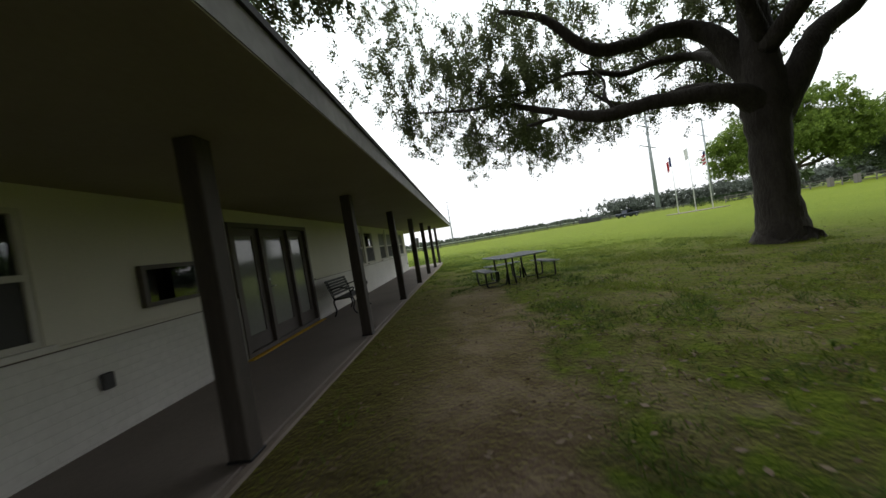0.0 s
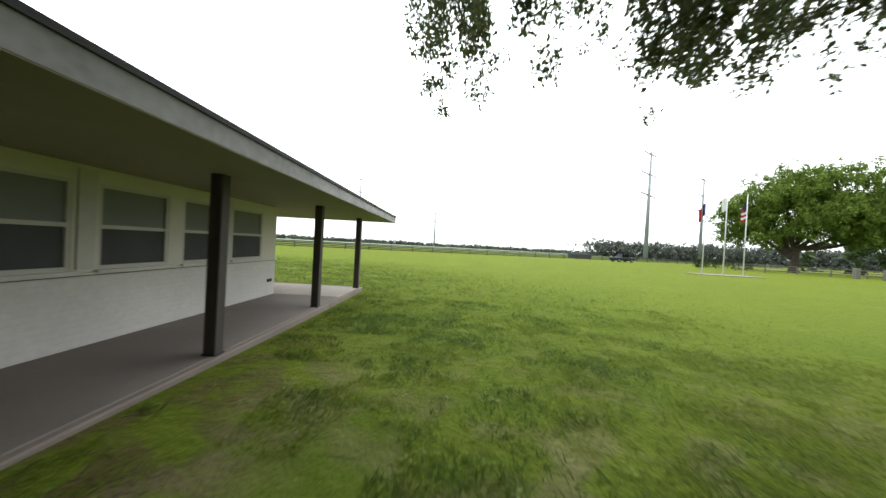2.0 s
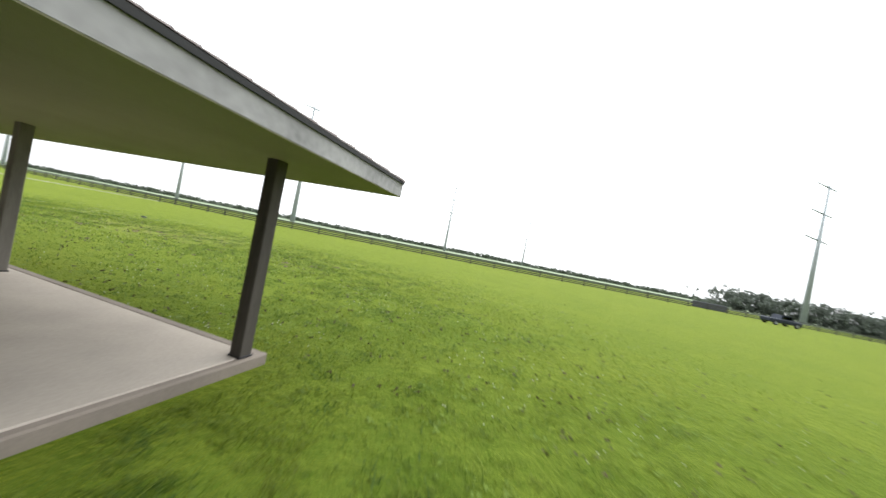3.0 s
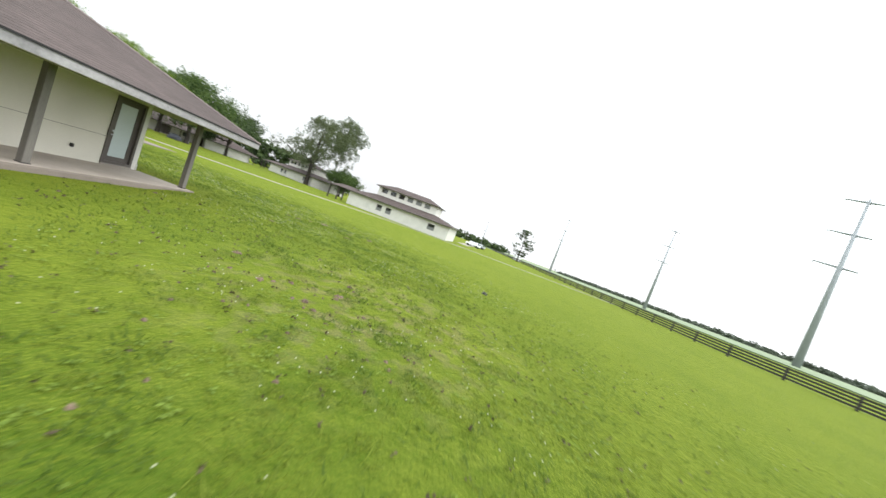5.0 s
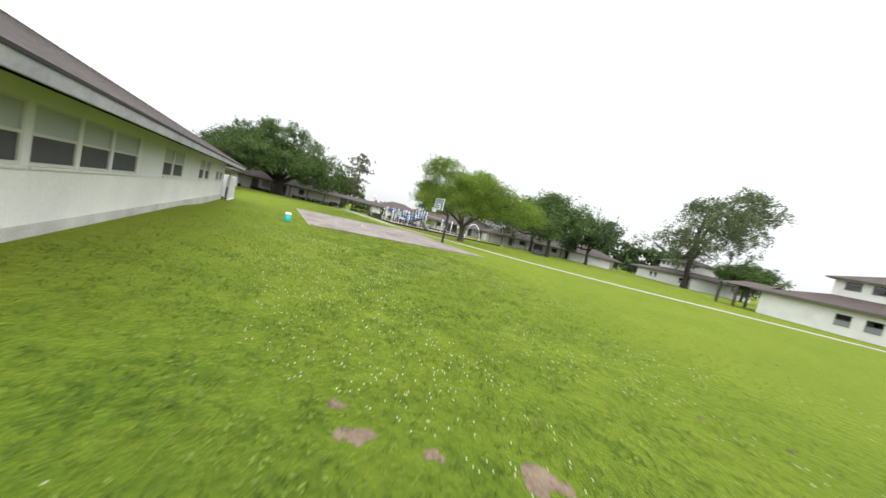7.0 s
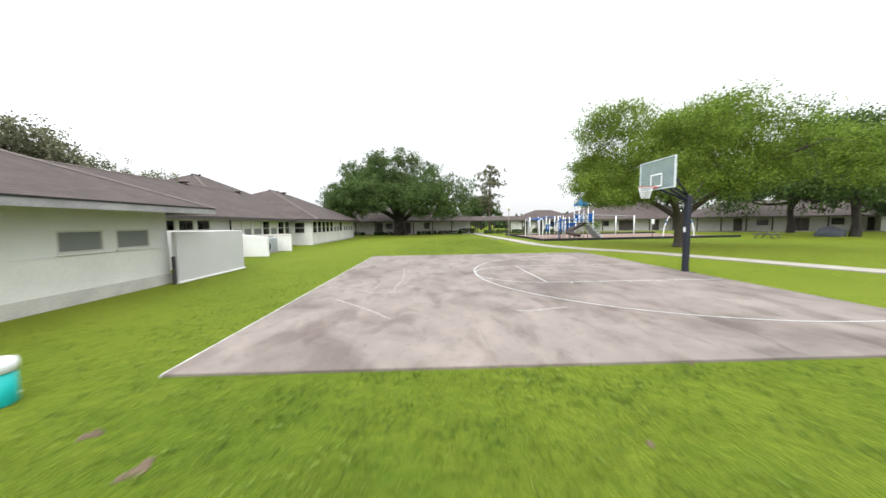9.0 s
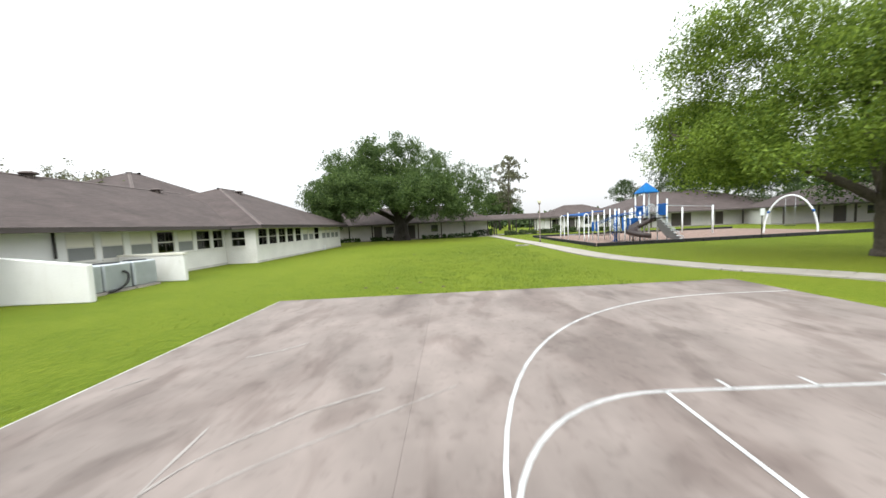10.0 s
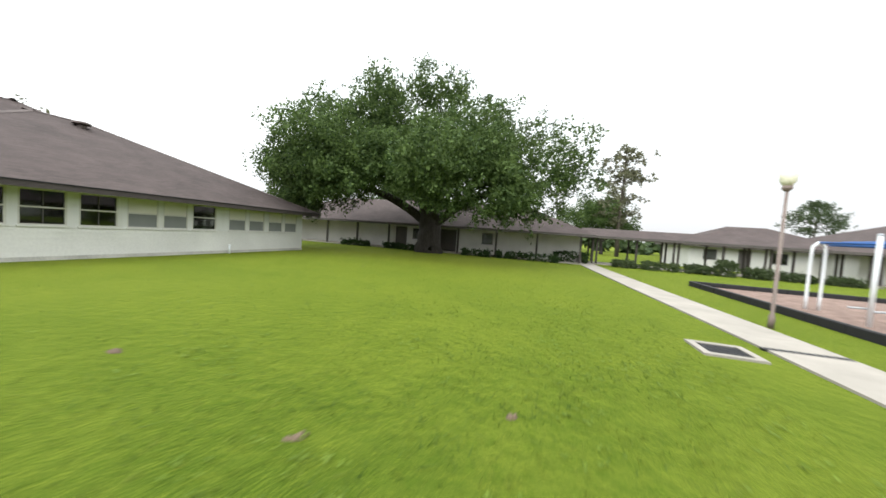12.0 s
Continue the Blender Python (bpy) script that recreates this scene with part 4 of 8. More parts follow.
def crown_points(rng, lobes, count, inner=0.55, puffs=9):
    """Clump centres of a crown: each lobe (x, y, z, radius, height) carries smaller puffs on its outside, and the clumps lie in their outer parts."""
    small = []
    for x, y, z, r, h in lobes:
        for k in range(puffs):
            d = rng.normal(0, 1, 3) + np.array([0, 0, 0.35])
            d /= np.linalg.norm(d)
            q = 0.34 + 0.2 * rng.random()
            small.append((x + d[0] * r * 0.74, y + d[1] * r * 0.74, z + d[2] * h * 0.74, r * q, h * q * 0.85))
        small.append((x, y, z, r * 0.75, h * 0.75))
    lobes = np.array(small, float)
    w = lobes[:, 3] ** 2
    pick = rng.choice(len(lobes), count, p=w / w.sum())
    d = rng.normal(0, 1, (count, 3))
    d /= np.linalg.norm(d, axis=1)[:, None]
    r = inner + (1 - inner) * rng.random(count) ** 0.6
    r *= 1 + 0.08 * rng.normal(0, 1, count)
    L = lobes[pick]
    return L[:, :3] + d * r[:, None] * np.stack([L[:, 3], L[:, 3], L[:, 4]], 1)


def tree(name, at, limbs, lobes, leaf, label, clumps=500, per=40, spread=0.4, size=0.3, seed=1, flat=0.7, bark=None, sides=10, inner=0.55, twigs=60, extra=(), droop=0.0, group="", reach=2.0, tuft=14):
    """limbs: lists of (points, radii) from the tree's foot; lobes: crown lobes from the foot."""
    rng = np.random.default_rng(seed)
    t = thing(name, Matrix.Translation(at), label, "tree", group)
    bm = bmesh.new()
    for pts, radii in limbs:
        sm = smooth_line(pts, 5)
        rr = list(np.interp(np.linspace(0, len(pts) - 1, len(sm)), range(len(pts)), radii))
        wob = [p + Vector(rng.normal(0, 0.05, 3)) * r for p, r in zip(sm, rr)]
        wob[0] = sm[0]
        tube(bm, wob, rr, sides)
    ctr = crown_points(rng, lobes, clumps, inner)
    if len(extra):
        ctr = np.concatenate([ctr, np.asarray(extra, float)])
    knots = [p for pts, _ in limbs for p in smooth_line(pts, 3)[2:]]
    for c in ctr[rng.choice(len(ctr), min(twigs, len(ctr)), replace=False)]:
        c = Vector(c)
        k = min(knots, key=lambda q: (q - c).length)
        if (k - c).length > reach:
            continue
        m = k.lerp(c, 0.5) + Vector(rng.normal(0, 0.12, 3)) * (k - c).length * 0.6
        r = min(0.03, 0.009 * (k - c).length + 0.006)
        tube(bm, smooth_line([k, m, c], 3), [r * (1 - 0.7 * i / 6) for i in range(7)], 5, False)
    part("trunk", bm, bark or M_BARK, t, "rough dark bark")
    v, f = leaf_cloud(rng, ctr, spread, per, size, flat, droop, tuft, 0.36 if tuft == 14 else 0.6)
    part_np("crown", v, f, leaf, t)
    return t


# the great oak by the porch
OAK = (6.9, 7.7, 0)
oak_limbs = [
    ([(0, 0, -0.1), (0, 0, 0.2), (-0.02, 0, 1.1), (0.0, 0, 2.4), (0.02, 0, 3.3), (0.05, 0.05, 4.6), (0.15, 0.1, 6.5), (0.4, 0.4, 9.0)], [0.72, 0.51, 0.39, 0.37, 0.46, 0.32, 0.23, 0.1]),
    ([(-0.05, 0, 3.2), (-0.8, -0.1, 3.64), (-1.8, 0.35, 3.86), (-2.5, 0.75, 3.94), (-3.2, 1.07, 3.98), (-4.1, 1.7, 4.5), (-5.34, 2.6, 5.3), (-6.6, 3.2, 5.6), (-8.2, 3.4, 5.9)], [0.3, 0.21, 0.18, 0.175, 0.165, 0.11, 0.075, 0.05, 0.025]),
    ([(0.0, 0.1, 3.7), (-0.3, 0.5, 5.0), (-0.75, 0.8, 5.62), (-1.5, 0.8, 5.72), (-2.2, 0.8, 5.55), (-3.3, 0.8, 5.65), (-4.3, 0.9, 6.7), (-5.3, 1.2, 7.3)], [0.3, 0.25, 0.2, 0.185, 0.17, 0.15, 0.1, 0.05]),
    ([(0.1, 0, 2.9), (0.6, -0.2, 3.8), (1.1, -0.2, 4.55), (1.9, -0.3, 5.1), (3.2, -0.6, 6.6), (4.4, -1.0, 8.0)], [0.34, 0.28, 0.23, 0.2, 0.14, 0.07]),
    ([(0.1, 0.3, 3.9), (0.3, 1.6, 5.1), (0.1, 2.3, 5.6), (-0.8, 2.4, 5.65), (-1.75, 2.3, 5.45), (-2.6, 2.2, 5.6), (-3.4, 2.3, 5.75), (-4.7, 2.4, 5.5), (-6.0, 2.4, 5.6)], [0.17, 0.14, 0.12, 0.1, 0.09, 0.075, 0.06, 0.04, 0.02]),
    ([(-0.1, 0.3, 3.7), (-0.5, 1.5, 4.4), (-1.2, 2.4, 4.45), (-1.9, 3.0, 4.9), (-2.4, 3.4, 5.6)], [0.15, 0.12, 0.1, 0.07, 0.03]),
    ([(0.1, 0.2, 4.4), (0.8, 2.2, 5.6), (1.4, 4.2, 6.3), (1.6, 6.4, 6.6)], [0.18, 0.15, 0.1, 0.04]),
    ([(0, -0.2, 4.4), (0.3, -2.4, 6.0), (0.4, -5.0, 7.4)], [0.2, 0.16, 0.08]),
    ([(-4.1, 1.7, 4.35), (-4.5, 2.8, 4.6), (-4.4, 3.9, 4.9), (-4.2, 5.0, 4.8)], [0.06, 0.05, 0.04, 0.02]),
    ([(-5.34, 2.6, 5.25), (-5.9, 3.6, 5.3), (-6.2, 4.8, 5.1)], [0.05, 0.04, 0.02]),
    ([(-2.4, 3.4, 5.5), (-2.4, 4.2, 5.4), (-2.4, 5.0, 5.0)], [0.035, 0.03, 0.015]),
    ([(0, -0.2, 4.6), (-1.5, -0.9, 6.6), (-4.2, -1.6, 8.0), (-7.4, -2.2, 7.4), (-9.6, -2.7, 6.1)], [0.16, 0.13, 0.1, 0.06, 0.02]),
    ([(-4.3, 4.6, 4.85), (-4.1, 5.6, 5.2), (-3.6, 6.4, 5.5)], [0.035, 0.03, 0.015]),
    ([(-6.1, 4.5, 5.15), (-6.3, 6.0, 5.6), (-6.5, 7.4, 5.9)], [0.03, 0.025, 0.012]),
    ([(-2.4, 4.6, 5.15), (-2.0, 5.6, 5.3), (-1.2, 6.5, 5.5)], [0.03, 0.025, 0.012]),
    ([(-2.7, 0.85, 3.75), (-2.9, 1.2, 4.5), (-2.6, 1.8, 5.2), (-3.0, 2.2, 6.0)], [0.05, 0.045, 0.035, 0.02]),
]
oak_rng = np.random.default_rng(41)


def hanging_sprays(rng, bunches, each, low, high):
    """Clump centres of drooping sprays: bunches (x, y, z, reach, length) on the limbs, each with several tails of leaves."""
    out = []
    for x, y, z, w, drop in bunches:
        for k in range(each):
            p = np.array([x, y, z]) + rng.normal(0, 1, 3) * np.array([w, w, 0.3 * w])
            n = int(rng.integers(low, high))
            sway = rng.normal(0, 0.35, 2)
            for j in range(n):
                out.append(p + np.array([sway[0] * j * 0.13, sway[1] * j * 0.13, -drop * (0.15 + rng.random() * 0.12) * j]))
    return np.array(out)


# outer ends of the long limb, then its middle, then the higher limbs and the far side
oak_bunches = [(-6.2, 4.7, 5.0, 0.35, 1.3), (-5.8, 5.0, 4.9, 0.3, 1.2), (-4.1, 5.0, 4.8, 0.35, 1.3), (-3.7, 5.3, 4.7, 0.3, 1.2), (-4.6, 4.6, 4.9, 0.3, 1.0), (-2.4, 4.9, 5.0, 0.3, 1.0), (-7.5, 4.4, 5.6, 0.4, 1.1), (-9.0, 3.9, 5.6, 0.4, 1.1), (-8.3, 3.4, 5.8, 0.4, 0.9), (-5.1, 2.9, 4.8, 0.3, 1.2),
               (-5.6, 2.8, 5.6, 0.5, 0.7), (-6.4, 2.6, 6.1, 0.6, 0.7), (-7.2, 2.4, 6.4, 0.6, 0.8), (-8.0, 2.6, 6.6, 0.6, 0.8), (-5.0, 2.2, 5.8, 0.4, 0.6), (-6.0, 1.6, 6.8, 0.6, 0.7), (-9.4, 1.6, 6.8, 0.5, 0.7), (-4.2, 2.4, 5.9, 0.35, 0.6), (-6.8, 3.6, 6.0, 0.5, 0.8), (-5.8, 2.2, 5.2, 0.35, 0.8)]
oak_sparse = [(-4.1, 5.9, 5.5, 0.35, 1.1), (-3.3, 6.4, 5.5, 0.35, 1.1), (-2.2, 6.2, 5.4, 0.4, 1.1), (-1.2, 6.6, 5.5, 0.4, 1.0), (-0.2, 6.3, 5.5, 0.4, 1.0), (-6.2, 6.4, 5.8, 0.3, 1.0), (-6.5, 7.4, 5.95, 0.3, 0.9), (-1.0, 5.0, 5.3, 0.3, 0.9), (0.4, 4.9, 5.4, 0.35, 1.0), (-1.7, 3.6, 4.9, 0.3, 0.9), (-3.6, 1.6, 5.9, 0.3, 0.5), (-2.6, 2.2, 5.8, 0.25, 0.5), (-4.6, 2.3, 5.9, 0.4, 0.6), (-1.6, 2.4, 5.2, 0.2, 0.5), (-4.6, 1.0, 7.2, 0.6, 0.8), (-7.8, 1.8, 7.4, 0.7, 0.8), (-3.2, 0.4, 7.6, 0.6, 0.7),
              (0.9, 3.4, 5.6, 0.4, 1.0), (1.7, 4.4, 5.9, 0.5, 1.0), (2.6, 3.2, 5.6, 0.4, 0.9), (1.2, 1.2, 5.9, 0.3, 0.6), (3.4, 2.0, 6.2, 0.5, 0.8), (-0.9, 4.4, 5.6, 0.5, 0.8), (-2.6, 4.2, 5.6, 0.5, 0.9), (-4.2, 4.4, 5.5, 0.5, 0.9), (-10.4, 1.6, 6.6, 0.4, 0.7),
              (-6.2, 6.4, 4.95, 0.25, 1.2), (-6.45, 6.6, 5.4, 0.3, 1.1), (-5.9, 6.3, 5.3, 0.3, 1.0), (-3.2, 5.7, 4.8, 0.3, 1.1), (-2.6, 5.6, 4.75, 0.3, 1.1), (-2.9, 6.0, 4.7, 0.3, 1.0), (-2.0, 5.2, 4.9, 0.3, 1.0), (-1.5, 4.8, 5.0, 0.3, 0.9), (-3.5, 5.9, 5.2, 0.4, 1.0), (-1.9, 5.6, 5.6, 0.5, 0.9)]
oak_east = [(0.7, 3.2, 5.15, 0.25, 1.1), (1.5, 3.0, 5.2, 0.3, 1.0), (0.1, 3.9, 5.1, 0.25, 1.0), (2.3, 3.4, 5.3, 0.4, 1.0)]
oak_high = [(x, y, z + up, w * 1.5, 0.7) for x, y, z, w, _ in oak_bunches[:10] for up in (0.9, 1.9, 2.9, 3.8, 4.7)]
oak_high += [(oak_rng.uniform(-4.5, 2.5), oak_rng.uniform(0.5, 5.0), oak_rng.uniform(6.2, 8.8), 0.5, 0.7) for k in range(40)]
oak_high += [(-9.9, -2.7, 5.75, 0.3, 0.6), (-9.4, -2.6, 5.8, 0.25, 0.5), (-8.9, -2.5, 6.0, 0.25, 0.5), (-9.6, -2.3, 6.3, 0.4, 0.5)]
oak_bunches = [(x, y, z + 0.15, w, d * 0.85) for x, y, z, w, d in oak_bunches]
oak_tails = np.concatenate([hanging_sprays(oak_rng, oak_high, 5, 3, 7), hanging_sprays(oak_rng, oak_bunches, 7, 3, 8), hanging_sprays(oak_rng, oak_sparse, 4, 3, 7), hanging_sprays(oak_rng, oak_east, 8, 3, 7)])
oak_lobes = [(-2.0, 1.6, 8.2, 2.0, 0.9), (1.0, 0.2, 9.2, 2.6, 1.4), (4.0, -1.0, 8.2, 2.2, 1.2), (2.4, 2.2, 7.8, 1.8, 0.9), (6.0, 0.6, 7.8, 2.2, 1.2)]
oak = tree("live_oak_tree", OAK, oak_limbs, oak_lobes, M_OAKLEAF, "huge spreading live oak with dark trunk beside the porch", clumps=160, per=54, spread=0.085, size=0.07, seed=5, flat=1.0, sides=14, inner=0.3, twigs=700, droop=0.1, reach=1.5, extra=oak_tails, tuft=22)
def rounded(p, x, y, rx, ry):
    """Which points lie inside an uneven oval outline."""
    a = np.arctan2(p[:, 1] - y, p[:, 0] - x)
    return np.hypot((p[:, 0] - x) / rx, (p[:, 1] - y) / ry) < 0.94 + 0.07 * np.sin(5 * a) + 0.04 * np.sin(11 * a + 1)


# unseen rest of its crown, over porch roof and south lawn, thickened for shade
k = 5800
roof_pts = np.stack([oak_rng.uniform(-10.5, 8, k), oak_rng.uniform(-15, 4.0, k), oak_rng.uniform(6.9, 11.0, k)], 1)
roof_pts = roof_pts[rounded(roof_pts, -1.0, -4.6, 11.5, 11.5)]
roof_pts = roof_pts[roof_pts[:, 2] < 10.4 + 0.8 * np.maximum(0, roof_pts[:, 1])]
roof_pts = roof_pts[roof_pts[:, 2] > np.maximum(7.0, 8.6 + 0.9 * (roof_pts[:, 1] + 1.5))]
v, f = leaf_cloud(oak_rng, roof_pts, 0.45, 10, 0.54, 0.6)
part_np("upper_shade_crown", v, f, M_OAKLEAF, oak)
# unseen leaf curtain, added to keep eastern sky off the porch
k = 8800
skirt = np.stack([oak_rng.uniform(2.6, 12.5, k), oak_rng.uniform(-18, 0.0, k), oak_rng.uniform(1.6, 8.2, k)], 1)
skirt = skirt[(skirt[:, 1] < 0.55 * skirt[:, 0] - 6.5) & rounded(skirt, 7.4, -8.6, 6.4, 10.8)]
v, f = leaf_cloud(oak_rng, skirt, 0.45, 7, 0.58, 0.6)
part_np("shade_curtain", v, f, M_OAKLEAF, oak)
# unseen higher canopy to the east, added to shade porch and lawn
k = 4800
east = np.stack([oak_rng.uniform(2.0, 13.0, k), oak_rng.uniform(-18, 0.5, k), oak_rng.uniform(5.5, 10.5, k)], 1)
east = east[(east[:, 1] < 0.55 * east[:, 0] - 7.0) & rounded(east, 7.4, -8.6, 6.6, 10.8)]
v, f = leaf_cloud(oak_rng, east, 0.45, 9, 0.56, 0.6)
part_np("eastern_shade_canopy", v, f, M_OAKLEAF, oak)

# the courtyard oak
cy_limbs = [([(0, 0, -0.1), (0.05, 0, 0.4), (0.0, 0, 2.0), (0.2, 0, 3.6), (0.6, 0, 7.0), (0.8, 0, 11)], [1.4, 1.08, 0.92, 0.85, 0.45, 0.12]),
            ([(0, 0, 2.0), (-2.5, 0.3, 4.0), (-6, 0.5, 5.5), (-9.5, 1, 6)], [0.4, 0.35, 0.25, 0.1]),
            ([(0, 0, 2.2), (2.5, 0.5, 4.0), (6, 1.0, 5.2), (10, 1.5, 5.8)], [0.42, 0.35, 0.25, 0.1]),
            ([(0, 0, 2.4), (-1.5, 2.0, 5), (-3, 4.5, 7.5)], [0.35, 0.3, 0.12]), ([(0, 0, 2.6), (2.0, -1.0, 5.5), (4.5, -2.5, 9)], [0.35, 0.3, 0.12])]
cy_lobes = [(a * (0.93 if a < 0 else 0.84) + 0.4, b + 3.6, c * 0.92, d * 0.97, e * 0.95) for a, b, c, d, e in [(0.5, 0, 10.4, 5.0, 3.6), (-5.0, 0.5, 9.4, 4.2, 3.4), (5.0, 1.0, 9.0, 4.4, 3.6), (-9.6, 1.0, 6.8, 3.6, 3.1), (8.4, 1.5, 5.8, 3.5, 3.0), (-3.0, 4.0, 6.6, 4.4, 3.0), (3.6, 4.4, 6.4, 4.6, 3.0), (7.4, -1, 7.8, 4.0, 3.2), (-12.0, 1.5, 5.0, 2.2, 2.2), (10.6, 1.5, 4.6, 2.0, 2.0), (-7.0, 4.0, 5.0, 3.2, 2.2), (8.0, 4.2, 4.8, 2.8, 2.0), (0, -4, 8, 5, 3.5), (-8.4, 3.4, 4.3, 2.4, 1.5), (7.4, 3.2, 4.2, 2.4, 1.5), (-3.6, 5.6, 4.9, 2.6, 1.6), (3.4, 5.6, 4.9, 2.6, 1.6), (0, 5.0, 6.2, 3.0, 2.0), (-5.5, 2.5, 6.8, 3.0, 2.2), (5.8, 2.6, 6.6, 3.0, 2.2), (-1.8, 1.0, 13.0, 2.2, 1.6), (3.2, 0.6, 12.4, 2.0, 1.5)]]
tree("courtyard_oak_tree", (-23.0, -48.3, 0), cy_limbs, cy_lobes, M_OAK2, "large rounded dark green oak in the courtyard lawn", clumps=3500, per=56, spread=0.33, size=0.19, seed=8, flat=0.7, inner=0.62, twigs=160)


def pine(name, at, h, w, label, seed, base=0.45, tiers=9, crown=0.5, leaf=None, droop=-0.05, needles=44):
    """An open pine: a straight bare stem, tiers of level boughs that part near their ends, and loose tufts of needles on them."""
    rng = np.random.default_rng(seed)
    t = thing(name, Matrix.Translation(at), label, "tree")
    bm = bmesh.new()
    tube(bm, [(0, 0, -0.1), (0.01 * h, 0, 0.3 * h), (-0.005 * h, 0.01 * h, 0.7 * h), (0, 0, 0.99 * h)], [0.016 * h + 0.05, 0.012 * h + 0.04, 0.008 * h + 0.02, 0.02], 8)
    tufts = []
    for k in range(tiers):
        z = h * (base + (0.98 - base) * (k + rng.random() * 0.6) / tiers)
        u = (z / h - base) / (1 - base)
        reach = 0.5 * w * (1 - abs(2 * u - 2 * crown) ** 1.6 * 0.75)
        for j in range(int(rng.integers(3, 6))):
            a = 2 * math.pi * rng.random()
            r = reach * rng.uniform(0.55, 1.0)
            tip = Vector((r * math.cos(a), r * math.sin(a), z + (0.12 + droop) * r))
            mid = Vector((0.5 * r * math.cos(a + 0.15), 0.5 * r * math.sin(a + 0.15), z + 0.03 * r))
            tube(bm, smooth_line([(0, 0, z - 0.05 * r), mid, tip], 3), [0.03 + 0.008 * r * (1 - i / 6) for i in range(7)], 5, False)
            for i in range(5):
                q = mid.lerp(tip, 0.15 + 0.22 * i)
                tufts.append(np.array(q) + rng.normal(0, 0.06 * w, 3) * np.array([1, 1, 0.35]))
    part("trunk", bm, M_BARKPALE, t, "straight grey-brown stem")
    v, f = leaf_cloud(rng, np.array(tufts), 0.035 * w, needles, 0.022 * h, 0.55)
    part_np("crown", v, f, leaf or M_PALELEAF, t)
    return t


# the spreading tree between court and playground
pt_limbs = [([(0, 0, -0.1), (0, 0, 0.4), (0.1, 0, 1.4), (0.2, 0.1, 2.4)], [0.56, 0.4, 0.34, 0.35]),
            ([(0.1, 0, 1.9), (1.4, -1.0, 3.2), (3.6, -2.2, 4.6), (6, -3, 5.5)], [0.2, 0.17, 0.12, 0.05]), ([(0.1, 0, 2.0), (-0.6, 1.6, 3.4), (-1.6, 3.8, 5.0), (-3, 6, 6)], [0.2, 0.17, 0.12, 0.05]),
            ([(0.2, 0, 2.1), (0.4, -0.4, 4.4), (0.6, -0.6, 7.5)], [0.18, 0.14, 0.06]), ([(0.1, 0, 2.0), (-1.8, -1.2, 3.6), (-4, -2.8, 5.2)], [0.18, 0.14, 0.06]), ([(0.2, 0, 2.0), (2.0, 1.4, 3.6), (4.0, 3.0, 5.0)], [0.17, 0.13, 0.06])]
pt_lobes = [(0.6, -1.0, 7.6, 3.0, 2.0), (3.6, -2.2, 6.9, 2.8, 2.1), (4.6, -3.2, 8.1, 2.0, 1.7), (-2.5, 3.8, 6.0, 3.0, 2.2), (2.8, 2.8, 5.8, 2.8, 2.0), (-3.8, -2.5, 6.0, 2.8, 2.0), (0, 1.4, 7.8, 2.6, 1.9), (5.2, -1.2, 4.8, 1.9, 1.5), (3.6, 4.2, 4.4, 1.7, 1.3), (-4.4, 6.0, 5.2, 2.2, 1.6), (1.4, -3.2, 5.2, 2.2, 1.6), (0.4, 4.0, 4.6, 2.0, 1.4), (1.5, 2.5, 7.0, 2.6, 1.9), (-2.0, 1.0, 7.5, 2.8, 2.0), (4.4, -1.6, 4.0, 2.0, 1.2), (4.8, 1.4, 4.0, 1.8, 1.1), (2.8, -4.2, 4.3, 2.0, 1.2), (5.0, -3.4, 5.4, 1.7, 1.3), (-6.0, 3.5, 5.9, 2.6, 1.7), (-7.5, 5.0, 5.2, 2.2, 1.4)]
tree("elm_tree", (-45.95, -14.8, 0), pt_limbs, pt_lobes + [(4.7, -3.8, 5.6, 1.3, 1.2), (2.9, -1.4, 8.9, 2.2, 1.7), (4.4, -2.4, 9.2, 1.8, 1.6), (5.0, -3.0, 4.3, 1.6, 1.0), (4.4, -5.2, 6.0, 1.4, 1.5), (3.6, -3.9, 6.2, 1.4, 1.2), (-0.6, 3.6, 7.5, 2.3, 1.7), (1.8, 5.4, 7.0, 2.0, 1.6)], M_BRIGHT, "broad bright green tree beside the basketball court", clumps=3700, per=56, spread=0.32, size=0.112, seed=12, flat=0.5, inner=0.3, twigs=260, bark=M_BARKPALE)


